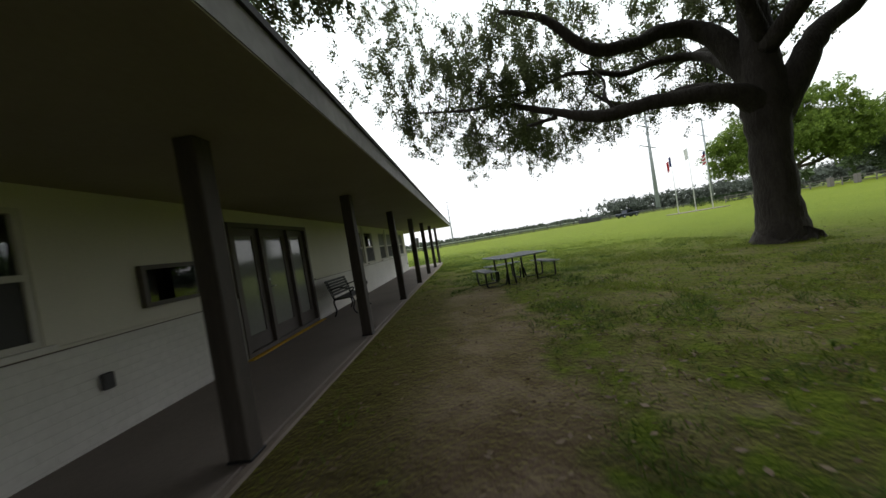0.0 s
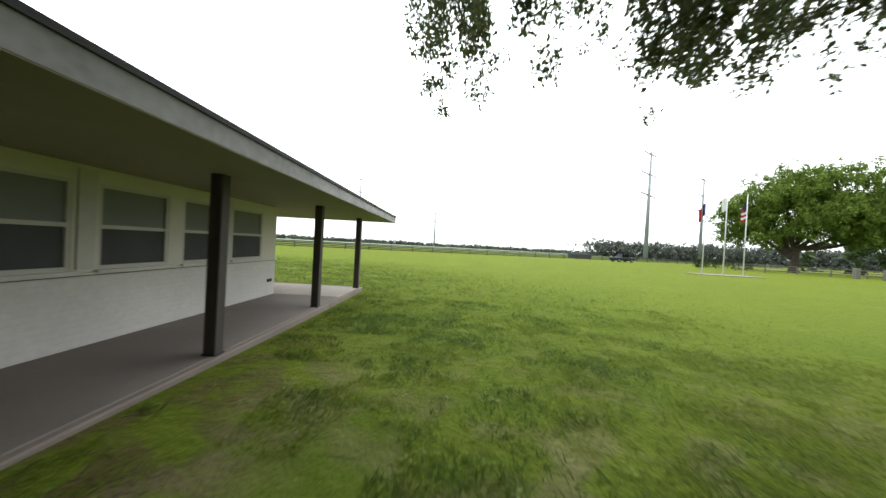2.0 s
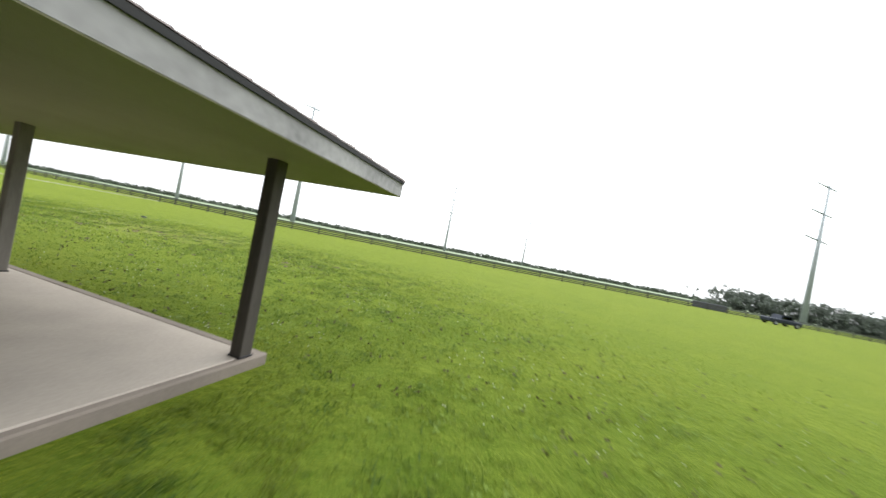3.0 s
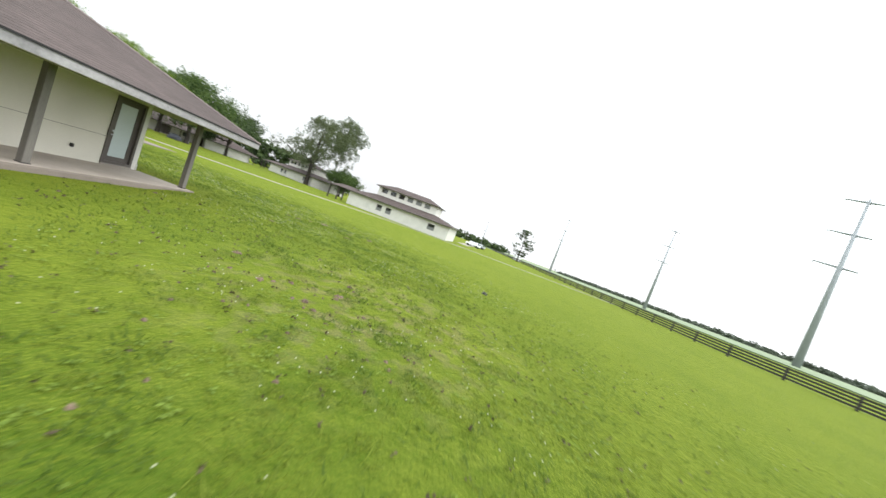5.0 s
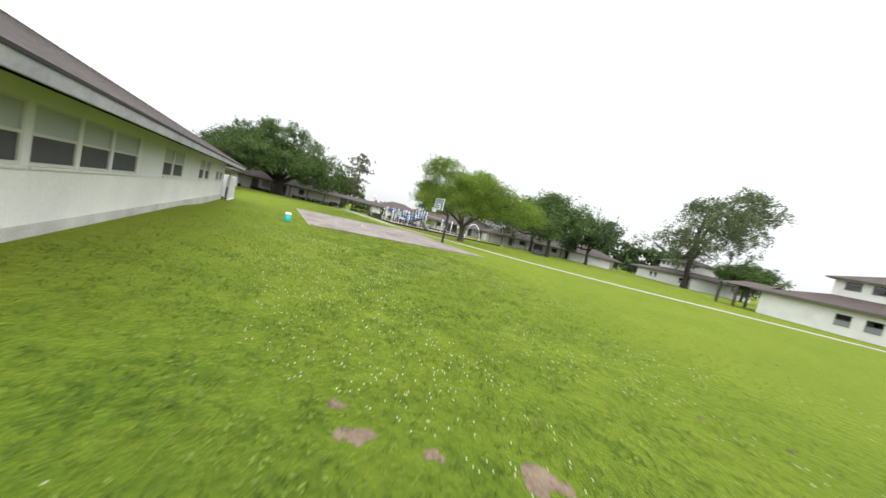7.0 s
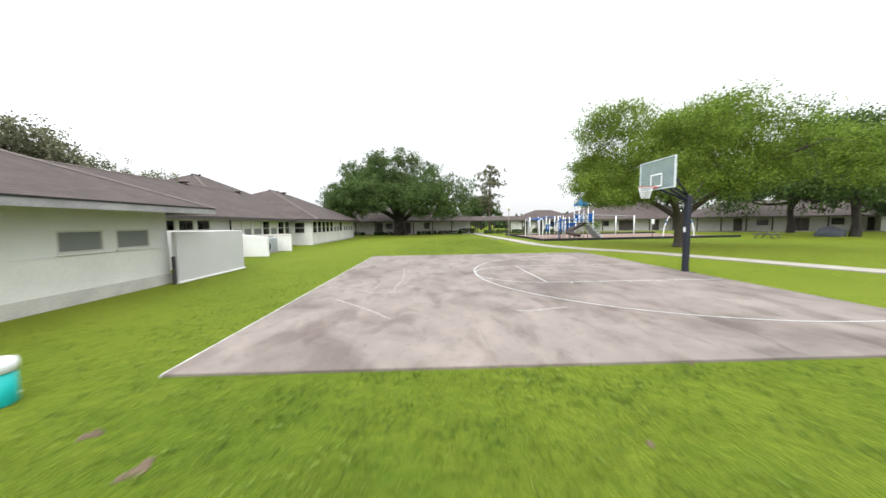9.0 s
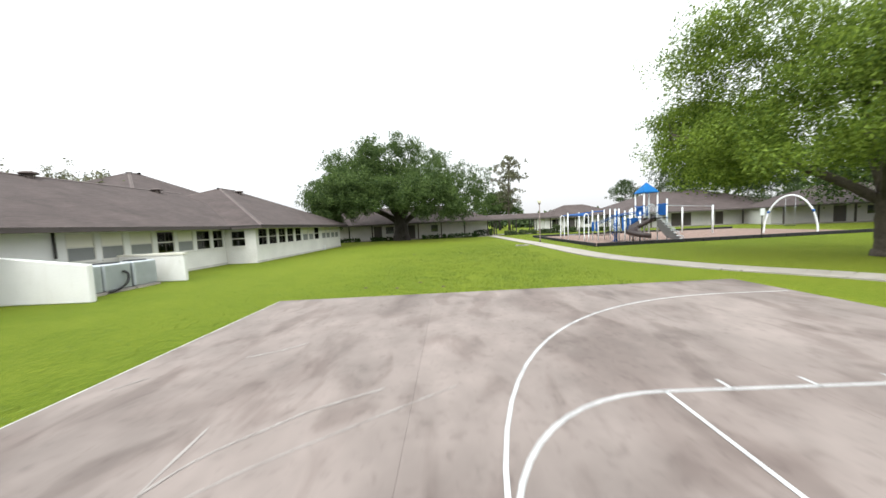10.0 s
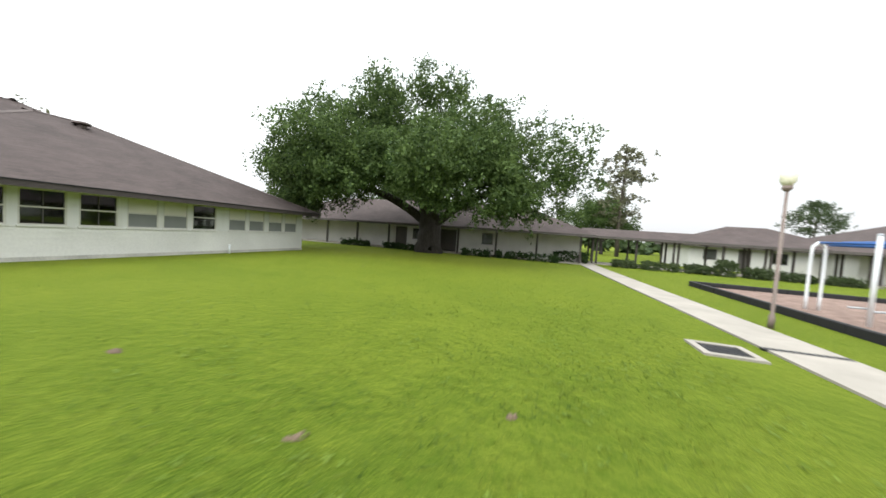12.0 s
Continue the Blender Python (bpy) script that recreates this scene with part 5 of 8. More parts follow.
def plain_tree(name, at, h, w, leaf, label, seed, lobes=9, clumps=260, per=40, size=0.5, base=0.28, group="", inner=0.5, flat=0.7, lean=(0, 0), spread=0.045):
    """A tree some way off: trunk, four limbs and a crown of uneven lobes. h, w: its height and the crown's width; base: where the crown begins."""
    rng = np.random.default_rng(seed)
    r = 0.02 * h + 0.12
    limbs = [([(0, 0, -0.1), (0, 0, 0.1 * h), (0.02 * h, 0, 0.35 * h), (0, 0.02 * h, 0.75 * h)], [r * 1.4, r, r * 0.8, r * 0.25])]
    ls = []
    for k in range(lobes):
        a = 2.4 * k + rng.random()
        q = w / 2 * (0.25 + 0.55 * (k % 3) / 2)
        z = h * (base + 0.16 + (0.84 - base) * rng.random() * (1.0 - 0.45 * (k % 3) / 2))
        rad = w * (0.17 + 0.09 * rng.random())
        z = min(z, h - rad * 0.7)
        ls.append((q * math.cos(a), q * math.sin(a), z, rad, rad * 0.8))
        if k < 5:
            limbs.append(([(0, 0, h * (0.2 + 0.06 * k)), (q * 0.5 * math.cos(a), q * 0.5 * math.sin(a), z * 0.75), (q * math.cos(a), q * math.sin(a), z)], [r * 0.6, r * 0.4, r * 0.15]))
    ls.append((0, 0, h * 0.84, w * 0.24, h * 0.15))
    ls = [(a + lean[0] * c / h, b + lean[1] * c / h, c, d, e) for a, b, c, d, e in ls]
    return tree(name, at, limbs, ls, leaf, label, int(clumps * 1.5), int(per * 1.4), spread * w, size * 0.68, seed, flat, None, 7, inner, 50, group=group)


plain_tree("shade_tree", (-72, -24.5, 0), 12.4, 16, M_OAK2, "tall dark shade tree on the far lawn", 21, clumps=400, per=46, size=0.42, base=0.22)
plain_tree("shade_tree", (-81, -64, 0), 15.0, 21, M_DARKLEAF, "broad dark tree behind the low buildings", 23, lobes=18, clumps=820, per=46, size=0.38, base=0.2, inner=0.7, spread=0.026)
plain_tree("shade_tree", (-9.5, -73, 0), 12.5, 15, M_DARKLEAF, "dark tree far behind the school roof", 36, lobes=10, clumps=260, per=34, size=0.5, base=0.15, inner=0.6)
plain_tree("pale_tree", (-105, -15.2, 0), 22.5, 22, M_PALELEAF, "tall open pale green tree near the far houses", 24, clumps=420, per=34, size=0.55, base=0.2, inner=0.45, lean=(-2, 6), spread=0.034)
plain_tree("low_tree", (-108, -6, 0), 7, 13, M_OAK2, "low spreading tree before the far houses", 25, clumps=220, size=0.5)
plain_tree("shade_tree", (-78, -36, 0), 13, 15, M_OAK2, "dark tree in the row by the low buildings", 26, clumps=300, size=0.5, base=0.2)
plain_tree("shade_tree", (-88, -28, 0), 11, 14, M_DARKLEAF, "dark tree in the row by the low buildings", 27, clumps=260, size=0.5, base=0.2)
pine("pine_tree", (-43.2, -76, 0), 17.0, 9.5, "tall thin open pine behind the walkway", 28, base=0.28, tiers=12, crown=0.45, leaf=M_OLIVELEAF, needles=20)
plain_tree("low_tree", (-42, -82, 0), 8.5, 13, M_OAK2, "low tree behind the covered walkway", 29, clumps=220, size=0.5)
pine("pine_tree", (-84.0, -105, 0), 13.3, 12, "flat-topped dark pine far behind the roofs", 30, base=0.52, tiers=9, crown=0.3, leaf=M_DARKLEAF, droop=0.0)
fo = [(u * 0.72 + w * 0.69, -u * 0.69 + w * 0.72, z, r, r * 0.85) for u, w, z, r in ((-8.2, 0, 9.6, 4.6), (-7.4, 0, 12.6, 4.0), (-5.0, 1, 14.3, 5.0), (-1.8, 0, 16.2, 4.5), (1.2, 0, 16.6, 5.6), (6.0, -1, 15.6, 5.2), (9.8, 0, 11.8, 4.6), (11.4, 1, 8.2, 3.4), (4, -4, 11, 5.4), (-1, -4, 11, 5.4), (4, 5, 11, 5.4), (-2, 5, 9.6, 4.8), (-8.0, -1, 6.6, 2.8), (8, -3, 8.4, 3.6), (2.2, -5, 8.4, 3.2), (-3.6, -4, 8.0, 3.2), (7.5, 4, 8, 3.8))]
fo_limbs = [([(0, 0, -0.1), (0, 0, 0.8), (0.1, 0, 2.6), (0.2, 0, 4.5)], [1.0, 0.7, 0.6, 0.55])]
fo_limbs += [([(0.1, 0, 2.4 + 0.3 * k), (x * 0.45, y * 0.45, 2.4 + z * 0.35), (x * 0.9, y * 0.9, z * 0.92)], [0.42, 0.3, 0.1]) for k, (x, y, z, _, _) in enumerate(fo[:9])]
tree("far_oak_tree", (67.5, 73.4, 0), fo_limbs, fo, M_FAROAK, "large domed green oak across the lawn", clumps=2300, per=40, spread=0.55, size=0.40, seed=31, flat=0.7, inner=0.62, twigs=60, bark=M_BARKPALE)
plain_tree("far_oak_tree", (90, 72, 0), 14, 22, M_DARKLEAF, "dark oak beyond the lawn", 32, clumps=460, per=34, size=0.62, base=0.1)
plain_tree("far_oak_tree", (106, 66, 0), 19, 26, M_DARKLEAF, "dark oak beyond the lawn", 33, clumps=460, per=34, size=0.62, base=0.15)
pine("pine_tree", (-140, 58.5, 0), 13.5, 9.5, "lone dark pine in the open field", 34, base=0.2, tiers=9, crown=0.4, leaf=M_DARKLEAF)
plain_tree("shade_tree", (5.5, -21, 0), 10.9, 13.5, M_OLIVELEAF, "olive green tree rising behind the school roof", 35, lobes=14, clumps=420, per=34, size=0.4)
plain_tree("thin_tree", (12.9, -40.2, 0), 10.2, 13, M_OLIVELEAF, "thin olive tree behind the school roof", 38, lobes=9, clumps=150, per=18, size=0.34, base=0.3, inner=0.5, spread=0.04)
plain_tree("shade_tree", (4, -33, 0), 7.6, 12, M_OLIVELEAF, "thin pale tree behind the school roof", 36, clumps=120, per=24, size=0.4, inner=0.3)
# ---- basketball court ----
CX0, CX1, CY0, CY1 = -37.45, -24.95, -11.07, 3.85
court = thing("basketball_court", label="weathered pinkish-grey concrete basketball court slab", category="court", kind="structure")
for i in range(3):
    for j in range(2):
        w, d = (CX1 - CX0) / 3, (CY1 - CY0) / 2
        bm = bmesh.new()
        soft_box(bm, CX0 + i * w + 0.0004, CX0 + (i + 1) * w - 0.0004, CY0 + j * d + 0.0004, CY0 + (j + 1) * d - 0.0004, -0.05, 0.035, 0.002)
        for c in bm.verts:
            c.co.y += 0.04 * (c.co.x - CX1) * (CY1 - c.co.y) / (CY1 - CY0)
        part("slab", bm, M_COURT, court)
tagged(boxes("court_edge", M_COURTEDGE, None, (CX1, CX1 + 0.04, CY0, CY1, -0.05, 0.032), soft=0.01), "pale worn painted edge of the court", "kerb", kind="structure")


def strip(bm, pts, w, z=0.039):
    """A flat painted line along points."""
    pts = [Vector((p[0], p[1], z)) for p in pts]
    L, Rr = [], []
    for i, p in enumerate(pts):
        d = (pts[min(i + 1, len(pts) - 1)] - pts[max(i - 1, 0)]).normalized()
        s = Vector((-d.y, d.x, 0)) * w / 2
        L.append(bm.verts.new(p + s))
        Rr.append(bm.verts.new(p - s))
    for i in range(len(pts) - 1):
        bm.faces.new((Rr[i], Rr[i + 1], L[i + 1], L[i]))


HX, HY, LY, LW = -36.05, -3.72, -3.80, 1.92
BL = -37.3
marks = []
arc = [(HX + 6.19 * math.cos(a), HY + 6.19 * math.sin(a)) for a in [radians(-90 + 180 * k / 40) for k in range(41)]]
marks.append([(BL, HY - 6.19)] + arc + [(BL, HY + 6.19)])
FT = -31.8
marks.append([(BL, LY - LW), (FT, LY - LW)])
marks.append([(BL, LY + LW), (FT, LY + LW)])
marks.append([(FT, LY - LW), (FT, LY + LW)])
marks.append([(FT + LW * math.cos(a), LY + LW * math.sin(a)) for a in [radians(-90 + 180 * k / 24) for k in range(25)]])
for s in (-1, 1):
    for k in range(4):
        x = BL + 2.1 + k * 0.9
        marks.append([(x, LY + s * LW), (x, LY + s * (LW + 0.2))])
bm = bmesh.new()
for mk in marks:
    strip(bm, mk, 0.044)
tagged(part("court_lines", bm, M_LINE, None), "white painted three-point arc, lane and free-throw lines", "line marking", kind="structure")
# older, worn-off markings
bm = bmesh.new()
rng = np.random.default_rng(3)
WORN = ((0.055, [(-25.76, -0.29), (-26.59, 0.57), (-27.09, 1.14), (-27.22, 1.32), (-27.5, 1.7)]),
        (0.03, [(-25.43, 0.01), (-25.74, -0.22)]),
        (0.06, [(-25.26, -1.7), (-25.96, -1.46), (-26.44, -1.1), (-26.74, -0.81), (-27.1, -0.8), (-27.5, -0.83)]),
        (0.035, [(-27.26, -0.9), (-27.26, -1.82), (-27.34, -3.16), (-27.16, -5.36)]),
        (0.025, [(-26.68, -1.35), (-26.78, -2.59), (-27.24, -3.7), (-27.66, -4.53), (-28.84, -5.46), (-29.6, -6.0)]),
        (0.04, [(-25.71, -3.76), (-26.9, -3.74)]),
        (0.09, [(-30.02, 1.25), (-30.4, 1.29), (-30.95, 1.11), (-31.2, 1.07)]),
        (0.045, [(-26.45, -7.1), (-26.84, -7.32), (-27.17, -7.64)]),
        (0.03, [(-27.2, -4.4), (-27.42, -4.91), (-27.77, -5.28), (-28.11, -5.6), (-28.77, -6.0)]),
        (0.03, [(-25.3, -6.18), (-25.51, -6.52)]))
for n_mk, (w, mk) in enumerate(WORN):
    L = []
    line = smooth_line([(a, b, 0) for a, b in mk], 12)
    for k, p in enumerate(line):
        d = (line[min(k + 1, len(line) - 1)] - line[max(k - 1, 0)]).normalized()
        q = Vector((-d.y, d.x, 0))
        z = Vector((0, 0, 0.0374 + 0.0004 * n_mk))
        e = 0.25 if k in (0, len(line) - 1) else 1.0
        L.append((bm.verts.new(p + z + q * w * e * rng.uniform(0.15, 0.75)), bm.verts.new(p + z - q * w * e * rng.uniform(0.15, 0.75))))
    for k in range(len(L) - 1):
        bm.faces.new((L[k][1], L[k + 1][1], L[k + 1][0], L[k][0]))
tagged(part("worn_court_lines", bm, M_LINE_WORN, None), "faded older court markings", "line marking", kind="structure")

# ---- basketball hoop ----
hoop = thing("basketball_hoop", Matrix.Translation((-37.42, -3.55, 0)), "dark steel basketball goal with glass backboard and white net", "basketball hoop")
bm = bmesh.new()
soft_box(bm, -0.085, 0.085, -0.085, 0.085, 0, 2.75, 0.012)
part("pole", bm, M_NAVY, hoop, "dark square steel pole")
boxes("base_plate", M_NAVY, hoop, (-0.2, 0.2, -0.2, 0.2, 0, 0.025))
boxes("label_plate", M_WHITEPAINT, hoop, (0.086, 0.09, -0.05, 0.05, 1.45, 1.62))
for y in (-0.28, 0.28):
    bm = bmesh.new()
    tube(bm, [(0, 0, 2.55), (1.05, y, 3.08)], 0.045, 8)
    part("arm", bm, M_NAVY, hoop)
    bm = bmesh.new()
    tube(bm, [(0, 0, 2.72), (1.05, y * 1.6, 3.6)], 0.035, 8)
    part("arm", bm, M_NAVY, hoop)
bx = 1.18
board = boxes("backboard", M_BOARD, hoop, (bx, bx + 0.012, -0.87, 0.87, 2.98, 3.95), label="clear glass backboard")
bm = bmesh.new()
frame_bars(bm, "y", bx - 0.03, bx + 0.025, -0.905, 0.905, 2.945, 3.985, 0.035)
part("board_frame", bm, M_PALEMETAL, hoop, "pale grey metal frame")
bm = bmesh.new()
frame_bars(bm, "y", bx + 0.013, bx + 0.017, -0.3, 0.3, 3.05, 3.5, 0.05)
part("target_square", bm, M_WHITEPAINT, hoop)
M_ORANGE = material("orange_rim_paint", (0.42, 0.10, 0.075), 0.5, var=0.15, scale=6, fine=40, bump=0.03)
bm = bmesh.new()
tube(bm, [(bx + 0.38 + 0.23 * math.cos(a), 0.23 * math.sin(a), 3.05) for a in [2 * math.pi * k / 24 for k in range(25)]], 0.011, 6, False)
box(bm, bx + 0.02, bx + 0.16, -0.08, 0.08, 3.0, 3.07)
part("rim", bm, M_ORANGE, hoop, "orange steel rim")
bm = bmesh.new()
for k in range(12):
    for s in (1, -1):
        pts = []
        for j in range(7):
            a = 2 * math.pi * (k + s * j * 0.5) / 12
            r = 0.225 * (1 - 0.45 * j / 6)
            pts.append((bx + 0.38 + r * math.cos(a), r * math.sin(a), 3.05 - 0.4 * j / 6))
        tube(bm, pts, 0.006, 4, False)
part("net", bm, M_WHITEPAINT, hoop, "white cord net")

# ---- sidewalk ----
line = smooth_line([(-35.9, -62, 0), (-35.9, -50, 0), (-36.3, -40, 0), (-36.8, -30, 0), (-36.95, -24, 0), (-37.2, -18.5, 0), (-38.8, -14, 0), (-40.8, -11, 0), (-42.4, -6.8, 0), (-44.8, -1, 0), (-50.5, 6.5, 0), (-58, 13.0, 0), (-65, 21, 0), (-66.5, 30, 0), (-66, 60, 0)], 8)
bm = bmesh.new()
for a, b in zip(line, line[1:]):
    d = (b - a).normalized()
    s = Vector((-d.y, d.x, 0)) * 0.63
    n = max(1, round((b - a).length / 1.5))
    for k in range(n):
        p, q = a.lerp(b, k / n + 0.004), a.lerp(b, (k + 1) / n)
        v = [bm.verts.new(w + Vector((0, 0, z))) for z in (-0.03, 0.04) for w in (p - s, q - s, q + s, p + s)]
        for f in ((4, 5, 6, 7), (0, 1, 5, 4), (1, 2, 6, 5), (2, 3, 7, 6), (3, 0, 4, 7)):
            bm.faces.new([v[i] for i in f])
tagged(part("sidewalk", bm, M_CONC), "pale concrete sidewalk curving across the lawn", "sidewalk", kind="structure")
trench = thing("trench_drain", Matrix.Translation((-36.8, -29.0, 0)), "dark slotted drain channel across the sidewalk", "drain")
boxes("channel", M_BLACKMETAL, trench, (-0.64, 0.64, -0.07, 0.07, 0.0, 0.046))
for k in range(10):
    boxes("slot_bar", M_FENCE, trench, (-0.6 + k * 0.13, -0.57 + k * 0.13, -0.06, 0.06, 0.0462, 0.05))
drain = thing("storm_drain", Matrix.Translation((-35.35, -28.5, 0)) @ Matrix.Scale(0.82, 4), "square concrete storm drain with a dark grate", "drain")
bm = bmesh.new()
for b in ((-0.55, 0.55, -0.5, -0.36), (-0.55, 0.55, 0.36, 0.5), (-0.55, -0.4, -0.36, 0.36), (0.4, 0.55, -0.36, 0.36)):
    box(bm, *b, -0.02, 0.05)
part("surround", bm, M_CONC, drain)
for k in range(8):
    boxes("grate_bar", M_BLACKMETAL, drain, (-0.4, 0.4, -0.34 + k * 0.09, -0.30 + k * 0.09, 0.01, 0.035))
boxes("pit", M_BLACKMETAL, drain, (-0.4, 0.4, -0.36, 0.36, -0.02, 0.006))

# ---- screen walls and air conditioners ----
def screen_wall(name, label, mat, *bs, cap=0.0, footing=False):
    """Masonry screens; each box may carry a seventh number, the height at its high-x end."""
    s = thing(name, label=label, category="wall")
    for b in bs:
        bm = bmesh.new()
        soft_box(bm, *b[:6], 0.02)
        if len(b) > 6:
            for v in bm.verts:
                v.co.z *= 1 + (b[6] / b[5] - 1) * (v.co.x - b[0]) / (b[1] - b[0])
        part("panel", bm, mat, s)
        if cap:
            boxes("coping", M_STUCCO, s, (b[0] - 0.03, b[1] + 0.03, b[2] - 0.03, b[3] + 0.03, b[5] + 0.001, b[5] + cap))
        if footing:
            boxes("footing", M_PLASTER, s, (b[0] - 0.05, b[1] + 0.02, b[2] - 0.03, b[3] + 0.03, 0, 0.07), soft=0.02)
    return s


screen_wall("screen_wall", "tall greyish masonry screen wall beside the building", M_GREYPLASTER, (-20.08, -19.9, -6.75, -3.0, 0, 1.68), (-19.9, -15.3, -6.75, -6.57, 0, 1.68), footing=True)
screen_wall("equipment_screen_wall", "low white masonry wall with a sloping top before the air conditioners", M_PLASTER, (-18.5, -15.3, -12.3, -12.12, 0, 1.17, 1.55))
screen_wall("equipment_screen_wall", "low white masonry wall with coping beyond the air conditioners", M_PLASTER, (-18.15, -15.3, -16.4, -16.22, 0, 1.14), cap=0.09)
tagged(boxes("gate_post", M_FENCE, None, (-20.02, -19.94, -2.98, -2.9, 0, 0.9), soft=0.01), "short dark gate post by the wall", "post")


def ac_unit(m, first=None):
    if first:
        return copy_thing(first, m)
    a = thing("air_conditioner", m, "grey outdoor air conditioner unit behind the screen wall", "air conditioner", "air conditioners")
    bm = bmesh.new()
    soft_box(bm, -0.42, 0.42, -0.5, 0.5, 0.08, 1.05, 0.05)
    part("casing", bm, M_STEEL, a)
    bm = bmesh.new()
    for k in range(22):
        soft_box(bm, -0.425, -0.415, -0.38, 0.38, 0.16 + k * 0.036, 0.168 + k * 0.036, 0.002)
    part("grille", bm, M_POLE, a)
    bm = bmesh.new()
    tube(bm, [(0, 0, 1.05), (0, 0, 1.08)], 0.36, 20)
    part("fan_guard", bm, M_BLACKMETAL, a)
    boxes("base_pad", M_CONC, a, (-0.5, 0.5, -0.5, 0.5, 0, 0.079))
    return a


ac = ac_unit(Matrix.Translation((-17.1, -12.95, 0)))
for y in (-14.05, -15.15):
    ac_unit(Matrix.Translation((-17.05, y, 0)), ac)
bm = bmesh.new()
tube(bm, smooth_line([(-17.56, -13.55, 0.06), (-17.58, -13.85, 0.1), (-17.6, -14.2, 0.3), (-17.58, -14.3, 0.6), (-17.5, -14.2, 0.75)], 5), 0.04, 8)
tagged(part("refrigerant_pipe", bm, M_RUBBER), "black insulated pipe between the air conditioners", "pipe")
bm = bmesh.new()
tube(bm, [(-15.27, -14.0, 1.3), (-15.27, -14.0, 2.25)], 0.045, 8)
tagged(part("downspout", bm, M_FENCE), "dark downspout on the white wall", "downspout")

# ---- picnic table by the oak ----
M_TABLETOP = material("dark_coated_steel", (0.012, 0.015, 0.026), 0.55, var=0.35, scale=3, fine=28, bump=0.08, bump_dist=0.002, tint=(0.022, 0.026, 0.04), spec=0.1, stretch=(1, 6, 1))
table = thing("picnic_table", pose(0.70, 7.36, 0.165, 0, 0, 16.5) @ Matrix.Diagonal((0.97, 0.97, 0.83, 1)), "square dark blue metal picnic table with three bench seats", "picnic table")
bm = bmesh.new()
soft_box(bm, -0.58, 0.58, -0.58, 0.58, 0.725, 0.76, 0.012)
part("tabletop", bm, M_TABLETOP, table, "scratched dark blue top")
bm = bmesh.new()
tube(bm, [(c[0] * 0.585, c[1] * 0.585, 0.742) for c in ((-1, -0.9), (-0.9, -1), (0.9, -1), (1, -0.9), (1, 0.9), (0.9, 1), (-0.9, 1), (-1, 0.9), (-1, -0.9))], 0.017, 8, False)
part("rim", bm, M_POLE, table, "paler rounded metal rim")
bm = bmesh.new()
tube(bm, [(0.03 * math.cos(a * math.pi / 5), 0.03 * math.sin(a * math.pi / 5), 0.7615) for a in range(11)], 0.007, 6, False)
part("umbrella_hole_ring", bm, M_POLE, table, "small pale ring round the umbrella hole")
# the fourth side keeps only a bent foot where a seat once was
bm = bmesh.new()
tube(bm, smooth_line([(-0.36, -0.36, 0.02), (-0.36, -0.48, 0.02), (-0.30, -0.55, 0.02), (-0.22, -0.52, 0.02), (-0.20, -0.4, 0.02), (-0.20, -0.36, 0.3), (-0.20, -0.36, 0.72)], 4), 0.02, 8)
part("bent_foot", bm, M_BLACKMETAL, table)
for sx, sy in ((1, 1), (1, -1), (-1, 1), (-1, -1)):
    bm = bmesh.new()
    tube(bm, [(sx * 0.36, sy * 0.36, 0.0), (sx * 0.36, sy * 0.36, 0.73)], 0.024, 8)
    part("leg", bm, M_BLACKMETAL, table)
for k in (0, 1, 3):
    m = Matrix.Rotation(math.pi / 2 * k, 4, "Z")
    bm = bmesh.new()
    soft_box(bm, -0.46, 0.46, 0.66, 0.92, 0.43, 0.46, 0.012)
    bm.transform(m)
    part("bench_seat", bm, M_TABLETOP, table)
    bm = bmesh.new()
    tube(bm, [(-0.46, 0.66, 0.445), (0.46, 0.66, 0.445), (0.46, 0.92, 0.445), (-0.46, 0.92, 0.445), (-0.46, 0.66, 0.445)], 0.014, 6, False)
    bm.transform(m)
    part("seat_rim", bm, M_POLE, table)
    for s in (-1, 1):
        bm = bmesh.new()
        tube(bm, smooth_line([(s * 0.30, 0.36, 0.32), (s * 0.30, 0.40, 0.06), (s * 0.30, 0.5, 0.025), (s * 0.30, 0.75, 0.025), (s * 0.30, 0.86, 0.07), (s * 0.30, 0.87, 0.43)], 4), 0.02, 8)
        bm.transform(m)
        part("seat_leg", bm, M_BLACKMETAL, table)

# ---- porch bench ----
bench = thing("garden_bench", pose(-3.12, 7.02, SLAB, 0, 0, 0) @ Matrix.Diagonal((1, 1, 0.93, 1)), "black cast iron and slatted bench on the porch", "bench")
for y in (-0.5, 0.5):
    bm = bmesh.new()
    tube(bm, smooth_line([(0.26, y, 0), (0.19, y, 0.12), (0.23, y, 0.28), (0.2, y, 0.40)], 4), 0.018, 6)
    tube(bm, smooth_line([(-0.24, y, 0), (-0.19, y, 0.14), (-0.22, y, 0.3), (-0.2, y, 0.40)], 4), 0.018, 6)
    tube(bm, [(0.2, y, 0.40), (-0.2, y, 0.38)], 0.016, 6)
    tube(bm, smooth_line([(-0.2, y, 0.38), (-0.24, y, 0.6), (-0.32, y, 0.84)], 4), 0.018, 6)
    part("end_frame", bm, M_BLACKMETAL, bench)
    bm = bmesh.new()
    tube(bm, smooth_line([(-0.26, y, 0.62), (-0.05, y, 0.66), (0.14, y, 0.60), (0.24, y, 0.62), (0.24, y, 0.56), (0.18, y, 0.52), (0.2, y, 0.40)], 4), 0.016, 6)
    part("armrest", bm, M_BLACKMETAL, bench, "scrolled iron armrest")
